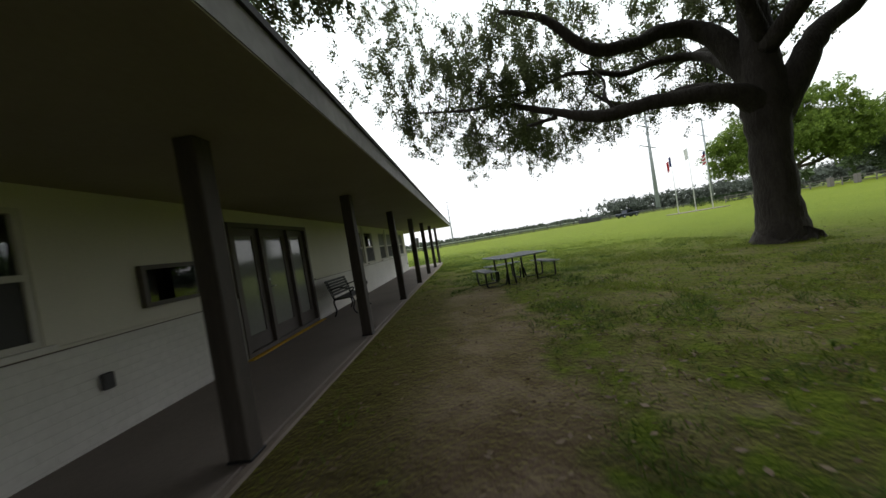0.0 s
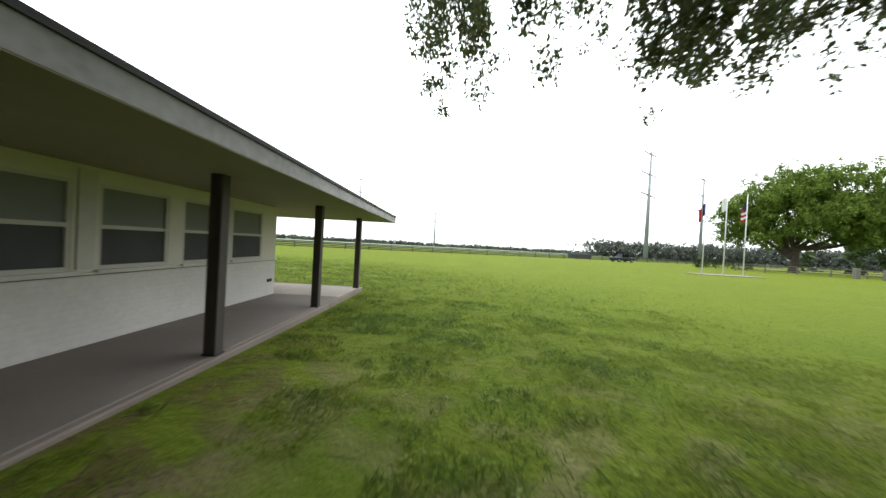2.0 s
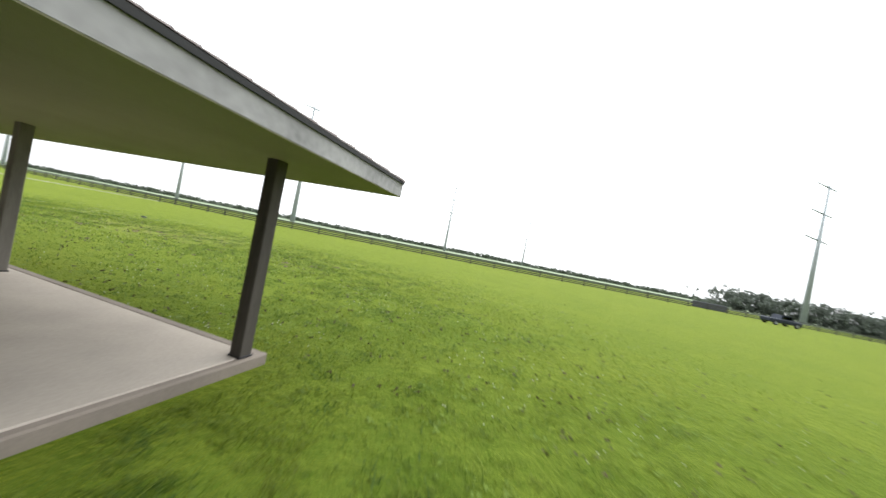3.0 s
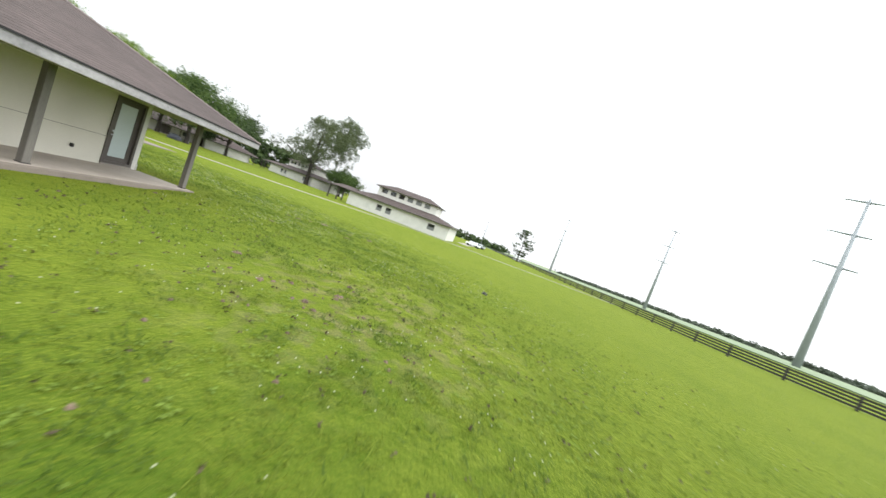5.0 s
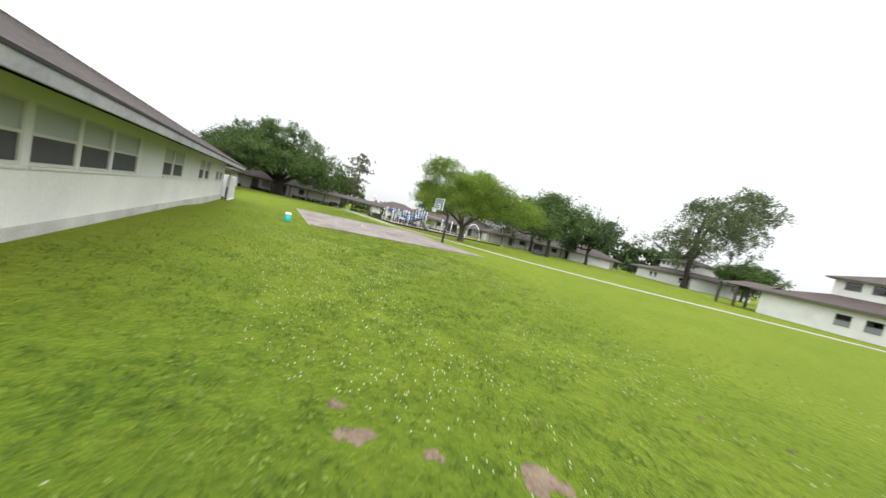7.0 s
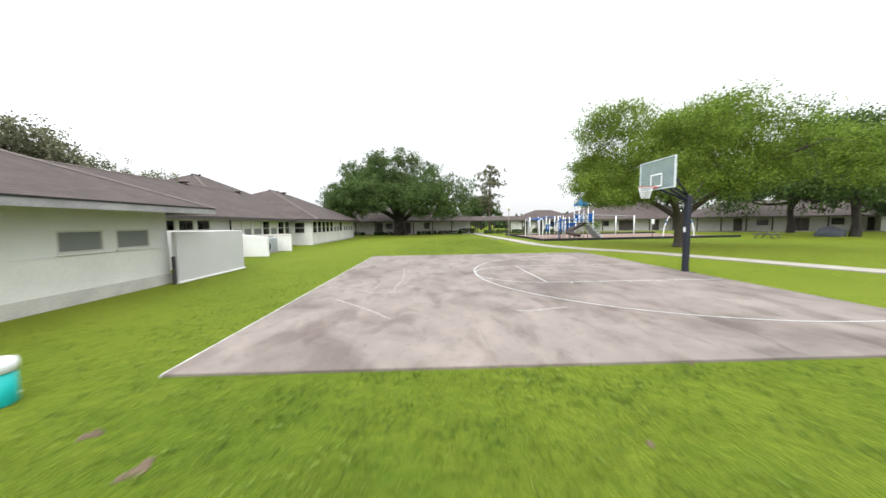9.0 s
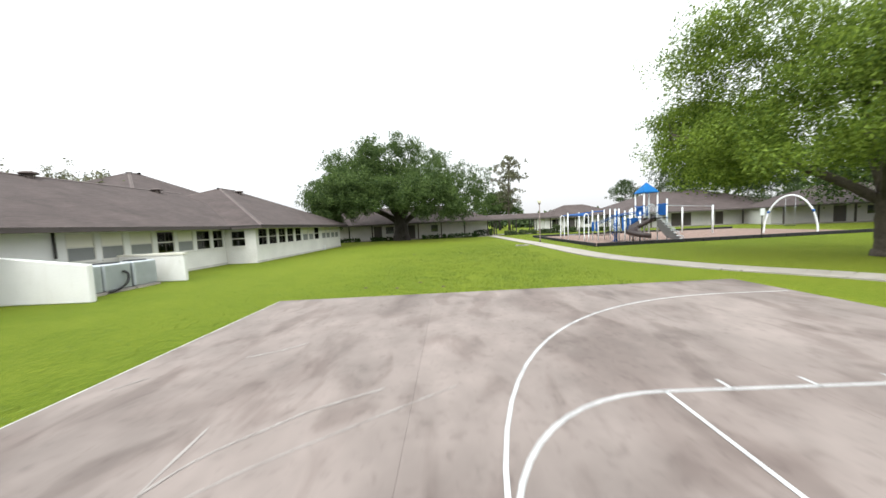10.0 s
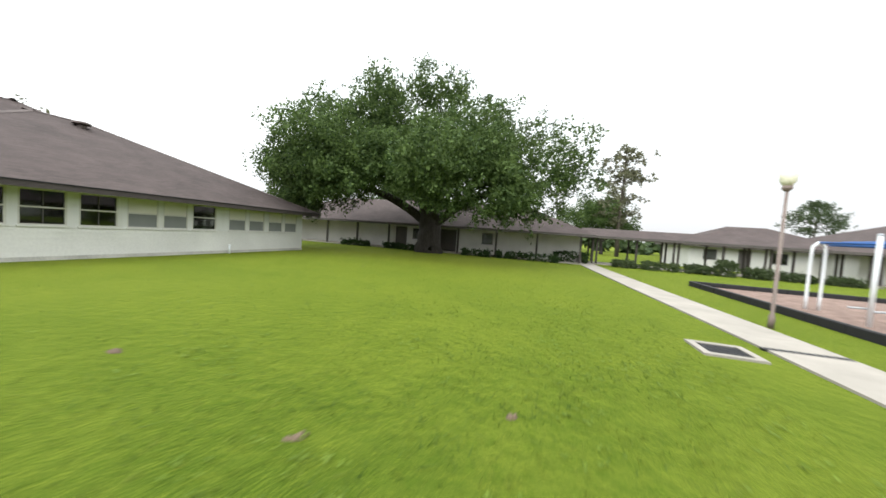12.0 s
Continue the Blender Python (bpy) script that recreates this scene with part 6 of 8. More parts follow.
for k in range(6):
    boxes("seat_slat", M_BLACKMETAL, bench, (-0.19 + k * 0.07, -0.135 + k * 0.07, -0.58, 0.58, 0.40, 0.42), soft=0.004)
for k in range(6):
    x, z = -0.215 - k * 0.02, 0.47 + k * 0.065
    boxes("back_slat", M_BLACKMETAL, bench, (x - 0.01, x + 0.01, -0.58, 0.58, z, z + 0.055), soft=0.004)

# ---- small fittings on the building ----
nb = thing("notice_case", label="dark framed glass notice case on the porch wall", category="notice board")
bm = bmesh.new()
frame_bars(bm, "y", EX - 0.01, EX + 0.05, 2.72, 3.62, 1.17, 1.6, 0.045)
part("case_frame", bm, M_DOOR, nb)
boxes("backing", M_SCREEN, nb, (EX - 0.008, EX + 0.012, 2.765, 3.575, 1.215, 1.555))
boxes("pane", M_GLASSD, nb, (EX + 0.035, EX + 0.04, 2.766, 3.574, 1.216, 1.554))
tagged(boxes("outlet_box", M_SCREEN, None, (EX, EX + 0.05, 2.23, 2.32, 0.55, 0.69), soft=0.008), "small grey outlet box on the brick", "outlet")
tagged(boxes("wall_vent", M_FENCE, None, (EX, EX + 0.03, 17.5, 17.68, 0.46, 0.53), soft=0.006), "small dark vent in the white brick", "vent")
tagged(boxes("water_tap", M_FENCE, None, (-17.7, -17.64, NY, NY + 0.08, 0.45, 0.55), soft=0.01), "small dark tap on the north wall", "tap")
pm = thing("wall_mailbox", Matrix.Translation((-1.88, 10.26, 1.45)), "small grey metal box fixed to a porch post", "box")
bm = bmesh.new()
soft_box(bm, -0.03, 0.06, -0.07, 0.07, -0.16, 0.16, 0.012)
part("body", bm, M_STEEL, pm)
for x, y in ((-9.7, -17.9), (-9.9, -24.6), (-11.0, -31.8)):
    z = (2.42 + 0.42 * (x + 16.0)) if y > -28 else 2.42 + 0.44 * (x + 18.0)
    v = thing("roof_vent", Matrix.Translation((x, y, z)), "small dark metal vent on the roof shingles", "roof vent", "roof vents")
    bm = bmesh.new()
    tube(bm, [(0, 0, -0.1), (0, 0, 0.14)], 0.16, 10)
    part("stack", bm, M_RIDGE, v)
    bm = bmesh.new()
    tube(bm, [(0, 0, 0.141), (0, 0, 0.21), (0, 0, 0.26)], [0.34, 0.33, 0.22], 12)
    part("cap", bm, M_RIDGE, v)
bm = bmesh.new()
tube(bm, [(-17.45, -34.2, 0), (-17.45, -34.2, 0.42)], 0.05, 8)
tube(bm, [(-17.45, -34.2, 0.38), (-17.45, -34.2, 0.44)], 0.065, 8)
tagged(part("standpipe", bm, M_WHITEPAINT), "short white pipe standing by the wing wall", "pipe")

# ---- drinks cooler on the grass ----
cooler = thing("water_cooler", Matrix.Translation((-23.72, 4.42, 0)), "turquoise drinks cooler with white lid on the grass", "cooler")
M_TEAL = material("turquoise_plastic", (0.01, 0.36, 0.34), 0.4, var=0.08, scale=5, fine=40, bump=0.02)
bm = bmesh.new()
tube(bm, [(0, 0, 0), (0, 0, 0.02), (0, 0, 0.36)], [0.13, 0.145, 0.155], 20)
part("body", bm, M_TEAL, cooler)
bm = bmesh.new()
tube(bm, [(0, 0, 0.361), (0, 0, 0.44), (0, 0, 0.48), (0, 0, 0.5)], [0.165, 0.17, 0.16, 0.1], 20)
part("lid", bm, M_WHITEPAINT, cooler, "white screw lid")
bm = bmesh.new()
tube(bm, [(0, -0.15, 0.06), (0, -0.19, 0.06)], 0.015, 6)
part("spigot", bm, M_WHITEPAINT, cooler)

# ---- playground ----
PX0, PX1, PY0, PY1 = -62.0, -39.4, -40.5, -24.4


def bed_edge(x):
    """The bed's north edge runs a little away from the walk."""
    return PY1 + 0.11 * (x - PX1)


G = 0.03
bm = bmesh.new()
vs = [bm.verts.new((x, y, z)) for z in (-0.05, G) for x, y in ((PX0, PY0), (PX1, PY0), (PX1, bed_edge(PX1)), (PX0, bed_edge(PX0)))]
for q in ((4, 5, 6, 7), (0, 1, 5, 4), (1, 2, 6, 5), (2, 3, 7, 6), (3, 0, 4, 7)):
    bm.faces.new([vs[k] for k in q])
tagged(part("playground_surface", bm, M_MULCH), "red-brown mulch playground bed", "playground surface", kind="structure")
kerb = thing("playground_kerb", label="black rubber edging round the playground bed", category="kerb", kind="structure")


def edging(a, b):
    d = Vector((b[0] - a[0], b[1] - a[1], 0))
    n = round(d.length / 1.25)
    for k in range(n):
        bm = bmesh.new()
        soft_box(bm, 0.008, d.length / n - 0.008, -0.07, 0.07, -0.02, 0.24, 0.025)
        p = Vector((*a, 0)) + d * (k / n)
        bm.transform(pose(p.x, p.y, 0, 0, 0, math.degrees(math.atan2(d.y, d.x))))
        part("edging_block", bm, M_RUBBER, kerb)


edging((PX1 + 0.07, PY0), (PX1 + 0.07, PY1))
edging((PX1, PY1 + 0.07), (PX0, bed_edge(PX0) + 0.07))
edging((PX0, PY0 - 0.07), (PX1, PY0 - 0.07))


def pipe(parent, name, mat, pts, r, label="", n=8):
    bm = bmesh.new()
    tube(bm, pts, r, n)
    return part(name, bm, mat, parent, label)


def play_upright(parent, x, y, h, collars=(1.3,), r=0.052, mat=None):
    p = pipe(parent, "post", mat or M_WHITEPAINT, [(x, y, 0), (x, y, h)], r, n=10)
    pipe(p, "post_cap", M_STEEL, [(x, y, h), (x, y, h + 0.03), (x, y, h + 0.06)], [r * 1.12, r * 1.1, r * 0.5], n=10)
    for z in collars:
        pipe(p, "collar", M_BLUE, [(x, y, z), (x, y, z + 0.07)], r * 1.22, n=10)


def chute(parent, name, mat, pts, half, lip, label=""):
    """A moulded trough along points."""
    bm = bmesh.new()
    path = smooth_line(pts, 6)
    rows = []
    for k, a in enumerate(path):
        d = (path[min(k + 1, len(path) - 1)] - path[max(k - 1, 0)]).normalized()
        s = d.cross(Vector((0, 0, 1))).normalized()
        u = Vector((0, 0, 1))
        prof = ((-half - 0.04, lip), (-half, lip), (-half * 0.9, 0.05), (-half * 0.5, 0), (half * 0.5, 0), (half * 0.9, 0.05), (half, lip), (half + 0.04, lip), (half + 0.03, -0.03), (-half - 0.03, -0.03))
        rows.append([bm.verts.new(a + s * w + u * z) for w, z in prof])
    for A, B in zip(rows, rows[1:]):
        for k in range(len(A)):
            bm.faces.new((A[k], A[(k + 1) % len(A)], B[(k + 1) % len(A)], B[k])).smooth = True
    bm.faces.new(rows[0])
    bm.faces.new(rows[-1][::-1])
    bmesh.ops.recalc_face_normals(bm, faces=bm.faces)
    return part(name, bm, mat, parent, label)


# the tower; its parts are placed from its middle
play = thing("play_structure", Matrix.Translation((-44.9, -28.15, G)), "white and blue playground tower with roof, bridges and slide", "play structure")
for x, y in ((-0.52, -0.52), (0.52, -0.52), (0.45, 0.5), (-0.55, 0.5)):
    play_upright(play, x, y, 3.66, (1.62, 2.05, 2.62))
play_upright(play, -0.62, 1.48, 3.0, (1.62, 2.6))
play_upright(play, 0.95, 0.85, 2.15, (1.62, 1.9))
play_upright(play, 2.3, 1.25, 2.3, (1.55, 1.95, 2.1))
play_upright(play, 1.55, 0.55, 2.35, (1.6, 2.0))
play_upright(play, 2.55, 0.55, 2.35, (1.2, 1.6, 1.9), mat=M_BLUE)
play_upright(play, 1.7, -0.75, 2.5, (1.2, 1.9))
play_upright(play, 2.2, -0.35, 2.5, (1.2, 1.9))
boxes("deck", M_RUBBER, play, (-0.6, 0.55, -0.58, 1.5, 1.62, 1.7), soft=0.01)
boxes("deck", M_RUBBER, play, (1.5, 2.9, -0.4, 1.2, 0.72, 0.8), soft=0.01)
bm = bmesh.new()
levels = ((0.66, 3.60), (0.655, 3.66), (0.52, 3.84), (0.34, 4.06), (0.15, 4.26), (0.03, 4.40))
rings = [[bm.verts.new((r * math.cos(a) * q, r * math.sin(a) * q, z)) for a, q in [(math.pi / 4 * k + math.pi / 4, 1.3 if k % 2 == 0 else 1.0) for k in range(8)]] for r, z in levels]
for A, B in zip(rings, rings[1:]):
    for k in range(8):
        bm.faces.new((A[k], A[(k + 1) % 8], B[(k + 1) % 8], B[k]))
bm.faces.new(rings[0][::-1])
bm.faces.new(rings[-1])
part("canopy", bm, M_BLUEROOF, play, "blue domed canopy")


def play_panel(a, b, z0, z1, mat=None, name="panel"):
    bm = bmesh.new()
    L = math.hypot(b[0] - a[0], b[1] - a[1])
    soft_box(bm, 0.07, L - 0.07, -0.02, 0.02, z0, z1, 0.015)
    bm.transform(pose(a[0], a[1], 0, 0, 0, math.degrees(math.atan2(b[1] - a[1], b[0] - a[0]))))
    part(name, bm, mat or M_BLUE, play)


play_panel((-0.55, 0.5), (-0.62, 1.48), 1.85, 2.72)
play_panel((0.52, -0.52), (0.45, 0.5), 1.85, 2.3)
play_panel((0.52, -0.52), (0.45, 0.5), 2.5, 2.62)
play_panel((-0.52, -0.52), (0.52, -0.52), 1.85, 2.6)
play_panel((0.6, 0.1), (1.5, 0.5), 1.0, 1.75)
play_panel((1.55, 0.55), (2.05, 1.05), 0.9, 1.75)
play_panel((2.3, 1.25), (2.44, 0.98), 0.85, 1.85)
play_panel((2.55, 0.55), (2.4, 0.3), 0.85, 2.15)
play_panel((2.2, -0.35), (1.95, -0.55), 0.85, 1.8)
# arched barrier of close-set bars between the posts
pipe(play, "barrier_arch", M_PALEMETAL, smooth_line([(0.36, 0.5, 1.72), (0.34, 0.5, 2.3), (0.2, 0.5, 2.62), (-0.05, 0.5, 2.72), (-0.3, 0.5, 2.62), (-0.44, 0.5, 2.3), (-0.46, 0.5, 1.72)], 4), 0.028)
for k in range(7):
    x = 0.25 - 0.1 * k
    pipe(play, "barrier_bar", M_PALEMETAL, [(x, 0.5, 1.72), (x, 0.5, 2.68 - 1.4 * (x + 0.05) ** 2)], 0.014, n=6)
# open stair with looped handrails, running down past the panel
st_a, st_b = Vector((-0.02, 1.41, 1.66)), Vector((-1.1, 2.37, 0.06))
run = st_b - st_a
across = Vector((-run.y, run.x, 0)).normalized()
for side in (-0.3, 0.3):
    bm = bmesh.new()
    rim = [st_a + across * side, st_b + across * side, st_b + across * side + Vector((0.1, -0.09, -0.04)), st_a.lerp(st_b, 0.42) + across * side + Vector((0, 0, -0.75)), st_a + across * side + Vector((0, 0, -0.62))]
    lo, hi = [bm.verts.new(p - across * 0.015) for p in rim], [bm.verts.new(p + across * 0.015) for p in rim]
    bm.faces.new(lo)
    bm.faces.new(hi[::-1])
    for k in range(5):
        bm.faces.new((lo[k], lo[(k + 1) % 5], hi[(k + 1) % 5], hi[k]))
    bmesh.ops.recalc_face_normals(bm, faces=bm.faces)
    part("stair_side", bm, M_SLIDE, play, "dark grey stair side plate")
    rail = []
    for k in range(7):
        p = st_a.lerp(st_b, k / 6) + across * side
        rail += [p + Vector((0, 0, 0.30 + 0.07 * (k % 2))), p + run * 0.06 + Vector((0, 0, 0.16))]
    pipe(play, "stair_rail", M_STEEL, smooth_line(rail, 3), 0.022, n=6)
for k in range(8):
    p = st_a.lerp(st_b, (k + 0.5) / 8)
    bm = bmesh.new()
    soft_box(bm, -0.29, 0.29, -0.11, 0.11, -0.02, 0.02, 0.008)
    bm.transform(Matrix.Translation(p) @ Matrix.Rotation(math.atan2(across.y, across.x), 4, "Z"))
    part("stair_tread", bm, M_PALEMETAL, play)
M_DARKCHUTE = material("dark_brown_plastic", (0.045, 0.032, 0.03), 0.4, var=0.15, scale=4, fine=40, bump=0.03)
chute(play, "curved_slide", M_DARKCHUTE, [(-0.75 * r + 0.66 * f, 0.66 * r + 0.75 * f, z) for r, f, z in ((0.3, 0.75, 1.62), (0.22, 1.2, 1.38), (-0.15, 1.6, 1.1), (-0.5, 2.0, 0.84), (-0.35, 2.5, 0.58), (0.2, 2.62, 0.4), (0.7, 2.45, 0.32))], 0.36, 0.32, "dark brown curved slide")
for r, f in ((-0.4, 2.3), (0.1, 2.6)):
    pipe(play, "slide_leg", M_RUBBER, [(-0.75 * r + 0.66 * f, 0.66 * r + 0.75 * f, 0), (-0.75 * r + 0.66 * f, 0.66 * r + 0.75 * f, 0.42)], 0.045)
helix = [(2.72 + 0.16 * math.cos(a), 0.55 + 0.16 * math.sin(a), 0.05 + 1.5 * a / (5 * math.pi)) for a in [5 * math.pi * k / 40 for k in range(41)]]
pipe(play, "climbing_pole", M_BLUE, [(2.72, 0.55, 0), (2.72, 0.55, 1.7)], 0.025)
pipe(play, "climbing_spiral", M_BLUE, helix, 0.022, n=6)
for z in (0, 0.16):
    pipe(play, "sloping_rail", M_BLUE, [(2.3, 1.25, 2.0 + z * 0.6), (2.55, 0.55, 1.95 + z * 0.6), (2.76, -2.0, 1.35 + z)], 0.03)
pipe(play, "top_rail", M_BLUE, [(2.3, 1.25, 2.1), (1.55, 0.55, 2.15), (0.5, 0.4, 2.2)], 0.03)
pipe(play, "long_rail", M_STEEL, [(-0.62, 1.48, 2.55), (-10.1, -6.4, 2.5)], 0.025)

# overhead ladder west of the walk
bars = thing("overhead_ladder", Matrix.Translation((-41.8, -32.6, G)), "blue overhead ladder on white posts in the playground", "play structure")
for x, y in ((0.75, -3.1), (0.75, 2.65)):
    pipe(bars, "arch_post", M_WHITEPAINT, smooth_line([(x - 0.18, y, 0), (x - 0.18, y, 1.9), (x - 0.1, y, 2.17), (x, y, 2.26), (x + 0.1, y, 2.17), (x + 0.18, y, 1.9), (x + 0.18, y, 0)], 4), 0.045)
for x, y, h in ((1.1, -0.6, 2.44), (-0.13, -1.1, 2.46), (-0.24, 1.55, 2.51), (-0.34, 2.4, 2.16), (-1.38, 2.3, 2.54), (-1.31, 1.4, 2.52)):
    play_upright(bars, x, y, h, (1.5,) if y > 1 else ())
for a, b in (((0.75, -3.1, 2.26), (0.55, 2.5, 2.2)), ((0.2, -3.0, 2.3), (-0.24, 1.55, 2.4)), ((-0.24, 1.55, 2.42), (-1.31, 1.4, 2.44)), ((0.5, -3.05, 2.2), (0.15, 2.0, 2.12))):
    pipe(bars, "beam", M_BLUE, [a, b], 0.042)
for k in range(13):
    y = -2.7 + k * 0.36
    pipe(bars, "rung", M_BLUE, [(0.72 - 0.014 * k, y, 2.24), (0.17 - 0.03 * k, y, 2.32)], 0.016, n=6)
for x, y in ((-0.2, 1.72), (-0.3, 2.22)):
    boxes("panel", M_BLUE, bars, (x - 0.1, x + 0.1, y - 0.02, y + 0.02, 0.75, 1.55), soft=0.012)
boxes("low_step", M_RUBBER, bars, (-1.35, -0.3, 2.1, 2.35, 0.38, 0.44), soft=0.01)
for a, b in (((1.1, -0.6, 0.4), (-0.13, -1.1, 0.4)), ((0.6, -2.0, 0.32), (0.0, -2.1, 0.32))):
    pipe(bars, "step_bar", M_STEEL, [a, b], 0.028, n=6)
pipe(bars, "top_rail", M_BLUE, [(-1.38, 2.3, 2.0), (-4.3, 1.2, 2.05)], 0.025)
arch = thing("swing_arch", pose(-56.6, -28.9, G, 0, 0, 127), "large white arched swing frame in the playground", "swing frame")
pipe(arch, "arch_tube", M_WHITEPAINT, smooth_line([(-1.5, 0, 0), (-1.42, 0, 0.9), (-1.15, 0, 1.9), (-0.62, 0, 2.7), (0, 0, 2.97), (0.62, 0, 2.7), (1.15, 0, 1.9), (1.42, 0, 0.9), (1.5, 0, 0)], 5), 0.06, n=12)
for s in (-1, 1):
    pipe(arch, "collar", M_BLUE, [(s * 1.27, 0, 1.62), (s * 1.2, 0, 1.8)], 0.085, n=12)
for s in (-0.28, 0.28):
    pipe(arch, "chain", M_STEEL, [(s, 0, 2.85), (s, 0, 0.6)], 0.012, n=5)
boxes("swing_seat", M_RUBBER, arch, (-0.32, 0.32, -0.1, 0.1, 0.56, 0.6), soft=0.01)
for x, y in ((-46.14, -32.4), (-46.2, -31.45), (-54.6, -34.0), (-54.0, -37.2)):
    p = thing("play_post", Matrix.Translation((x, y, G)), "tall white playground post with cap", "post", "playground posts")
    pipe(p, "shaft", M_WHITEPAINT, [(0, 0, 0), (0, 0, 2.58)], 0.075)
    pipe(p, "cap", M_STEEL, [(0, 0, 2.58), (0, 0, 2.64)], 0.085)
sg = thing("sign_post", Matrix.Translation((-51.2, -25.45, 0)), "thin dark post with a small pale sign at the kerb", "sign")
pipe(sg, "post", M_FENCE, [(0, 0, 0), (0, 0, 2.1)], 0.03)
boxes("plate", M_WHITEPAINT, sg, (-0.16, 0.16, 0.031, 0.04, 1.55, 2.05), soft=0.003)

# ---- lamp post ----
lamp = thing("street_lamp", Matrix.Translation((-37.6, -31.4, 0)), "slim bronze lamp post with a pale acorn globe", "street lamp")
M_GLOBE = material("frosted_globe", (0.75, 0.72, 0.55), 0.4, var=0.05, scale=5, fine=30, bump=0.0)
M_LAMPPOST = material("bronze_lamp_paint", (0.19, 0.145, 0.125), 0.5, var=0.15, scale=3, fine=30, bump=0.05)
pipe(lamp, "pole", M_LAMPPOST, [(0, 0, 0), (0, 0, 0.3), (0, 0, 0.34), (0, 0, 3.28)], [0.07, 0.065, 0.042, 0.035])
pipe(lamp, "fitter", M_LAMPPOST, [(0, 0, 3.28), (0, 0, 3.35), (0, 0, 3.42)], [0.04, 0.11, 0.095])
pipe(lamp, "globe", M_GLOBE, [(0, 0, 3.42), (0, 0, 3.52), (0, 0, 3.68), (0, 0, 3.8), (0, 0, 3.86)], [0.09, 0.15, 0.16, 0.11, 0.02], "frosted globe", 14)


# ---- low buildings round the courtyard ----
def low_building(name, m, length, depth, label, wall_h=2.45, pitch=0.4, porch=2.0, posts=0, doors=(), wins=(), over=0.7, group=""):
    """A long low building: its front runs along local x at y = 0 and faces local -y; a porch with posts stands before it."""
    b = thing(name, m, label, "building", group)
    holes = [(a, c, 0.05, 2.1) for a, c in doors] + [(a, c, 1.0, 2.0) for a, c in wins]
    wall("wall", M_BRICK, b, "x", 0, 0, length, 0, wall_h, holes, inward=1, label="white painted brick wall")
    wall("wall", M_BRICK, b, "x", depth, 0, length, 0, wall_h, [], inward=-1)
    wall("wall", M_BRICK, b, "y", 0, 0.2, depth - 0.2, 0, wall_h, [], inward=1)
    wall("wall", M_BRICK, b, "y", length, 0.2, depth - 0.2, 0, wall_h, [], inward=-1)
    for a, c in doors:
        d = new("door")
        d.parent = b
        boxes("door_leaf", M_DOOR, d, (a, c, 0.06, 0.1, 0.05, 2.1))
    for a, c in wins:
        window(b, "x", 0, -1, a, c, 1.0, 2.0, "glass", "glass", M_FRAMED)
    boxes("interior_partition", M_INSIDE, b, (0.3, length - 0.3, depth / 2, depth / 2 + 0.1, 0, wall_h))
    x0, x1, y0, y1, z = -over, length + over, -porch - 0.4, depth + over, wall_h - 0.05
    half, pl = (y1 - y0) / 2, pitch
    zr, ym = z + pl * half, (y0 + y1) / 2
    A, B = (x0 + half, ym, zr), (x1 - half, ym, zr)
    bm = bmesh.new()
    roof_face(bm, (x0, y0, z), (x1, y0, z), B, A, 0.3)
    roof_face(bm, (x1, y1, z), (x0, y1, z), A, B, 0.3)
    roof_face(bm, (x0, y1, z), (x0, y0, z), A, A, 0.3)
    roof_face(bm, (x1, y0, z), (x1, y1, z), B, B, 0.3)
    part("roof", bm, M_SHINGLE, b, "brown shingle hip roof")
    boxes("fascia", M_DOOR, b, (x0, x1, y0, y0 + 0.04, z - 0.2, z - 0.003), (x0, x0 + 0.04, y0 + 0.04, y1, z - 0.2, z - 0.003), (x1 - 0.04, x1, y0 + 0.04, y1, z - 0.2, z - 0.003))
    boxes("soffit", M_SOFFIT, b, (x0 + 0.05, x1 - 0.05, y0 + 0.05, 0, z - 0.16, z - 0.13))
    if posts:
        boxes("porch_slab", M_CONC, b, (0, length, -porch, -0.002, -0.02, 0.1))
        for k in range(posts):
            x = 0.3 + (length - 0.6) * k / (posts - 1)
            boxes("porch_post", M_POST, b, (x - 0.08, x + 0.08, -porch + 0.02, -porch + 0.18, 0.1, z - 0.16), soft=0.01)
    return b


# behind the courtyard oak: front faces the lawn
low_building("south_building", Matrix.Translation((-5.0, -51.5, 0)) @ Matrix.Rotation(math.pi, 4, "Z"), 30.5, 8.6, "low white brick building with dark porch posts behind the oak", porch=2.0, posts=10, doors=((13.4, 14.6), (18.0, 19.6)), wins=((15.2, 16.4), (22, 23)), pitch=0.44)
# beyond the playground
low_building("classroom_building", Matrix.Translation((-56.4, -55.8, 0)) @ Matrix.Rotation(math.pi - radians(4), 4, "Z"), 27, 17.3, "low white classroom building with brown hip roof", porch=1.6, posts=7, doors=((8.5, 11.5), (15.0, 16.2)), wins=((2.5, 3.6), (5.5, 6.6), (19, 20.2)), pitch=0.37)
low_building("classroom_building", Matrix.Translation((-72.5, -47, 0)) @ Matrix.Rotation(math.pi - radians(22), 4, "Z"), 36, 11, "low white classroom building with dark porch posts", porch=2.4, posts=12, doors=((6.0, 7.2), (13.0, 15.5), (22.0, 23.2)), wins=((9, 10.5), (18, 19.5), (27, 28.5)), pitch=0.36)
low_building("classroom_building", Matrix.Translation((-46.4, -60.0, 0)) @ Matrix.Rotation(math.pi - radians(3), 4, "Z"), 12.5, 9, "low white classroom wing with a low brown roof", porch=0.4, doors=((4.0, 5.0),), wins=((1.2, 2.3), (6.5, 7.7)), pitch=0.41)
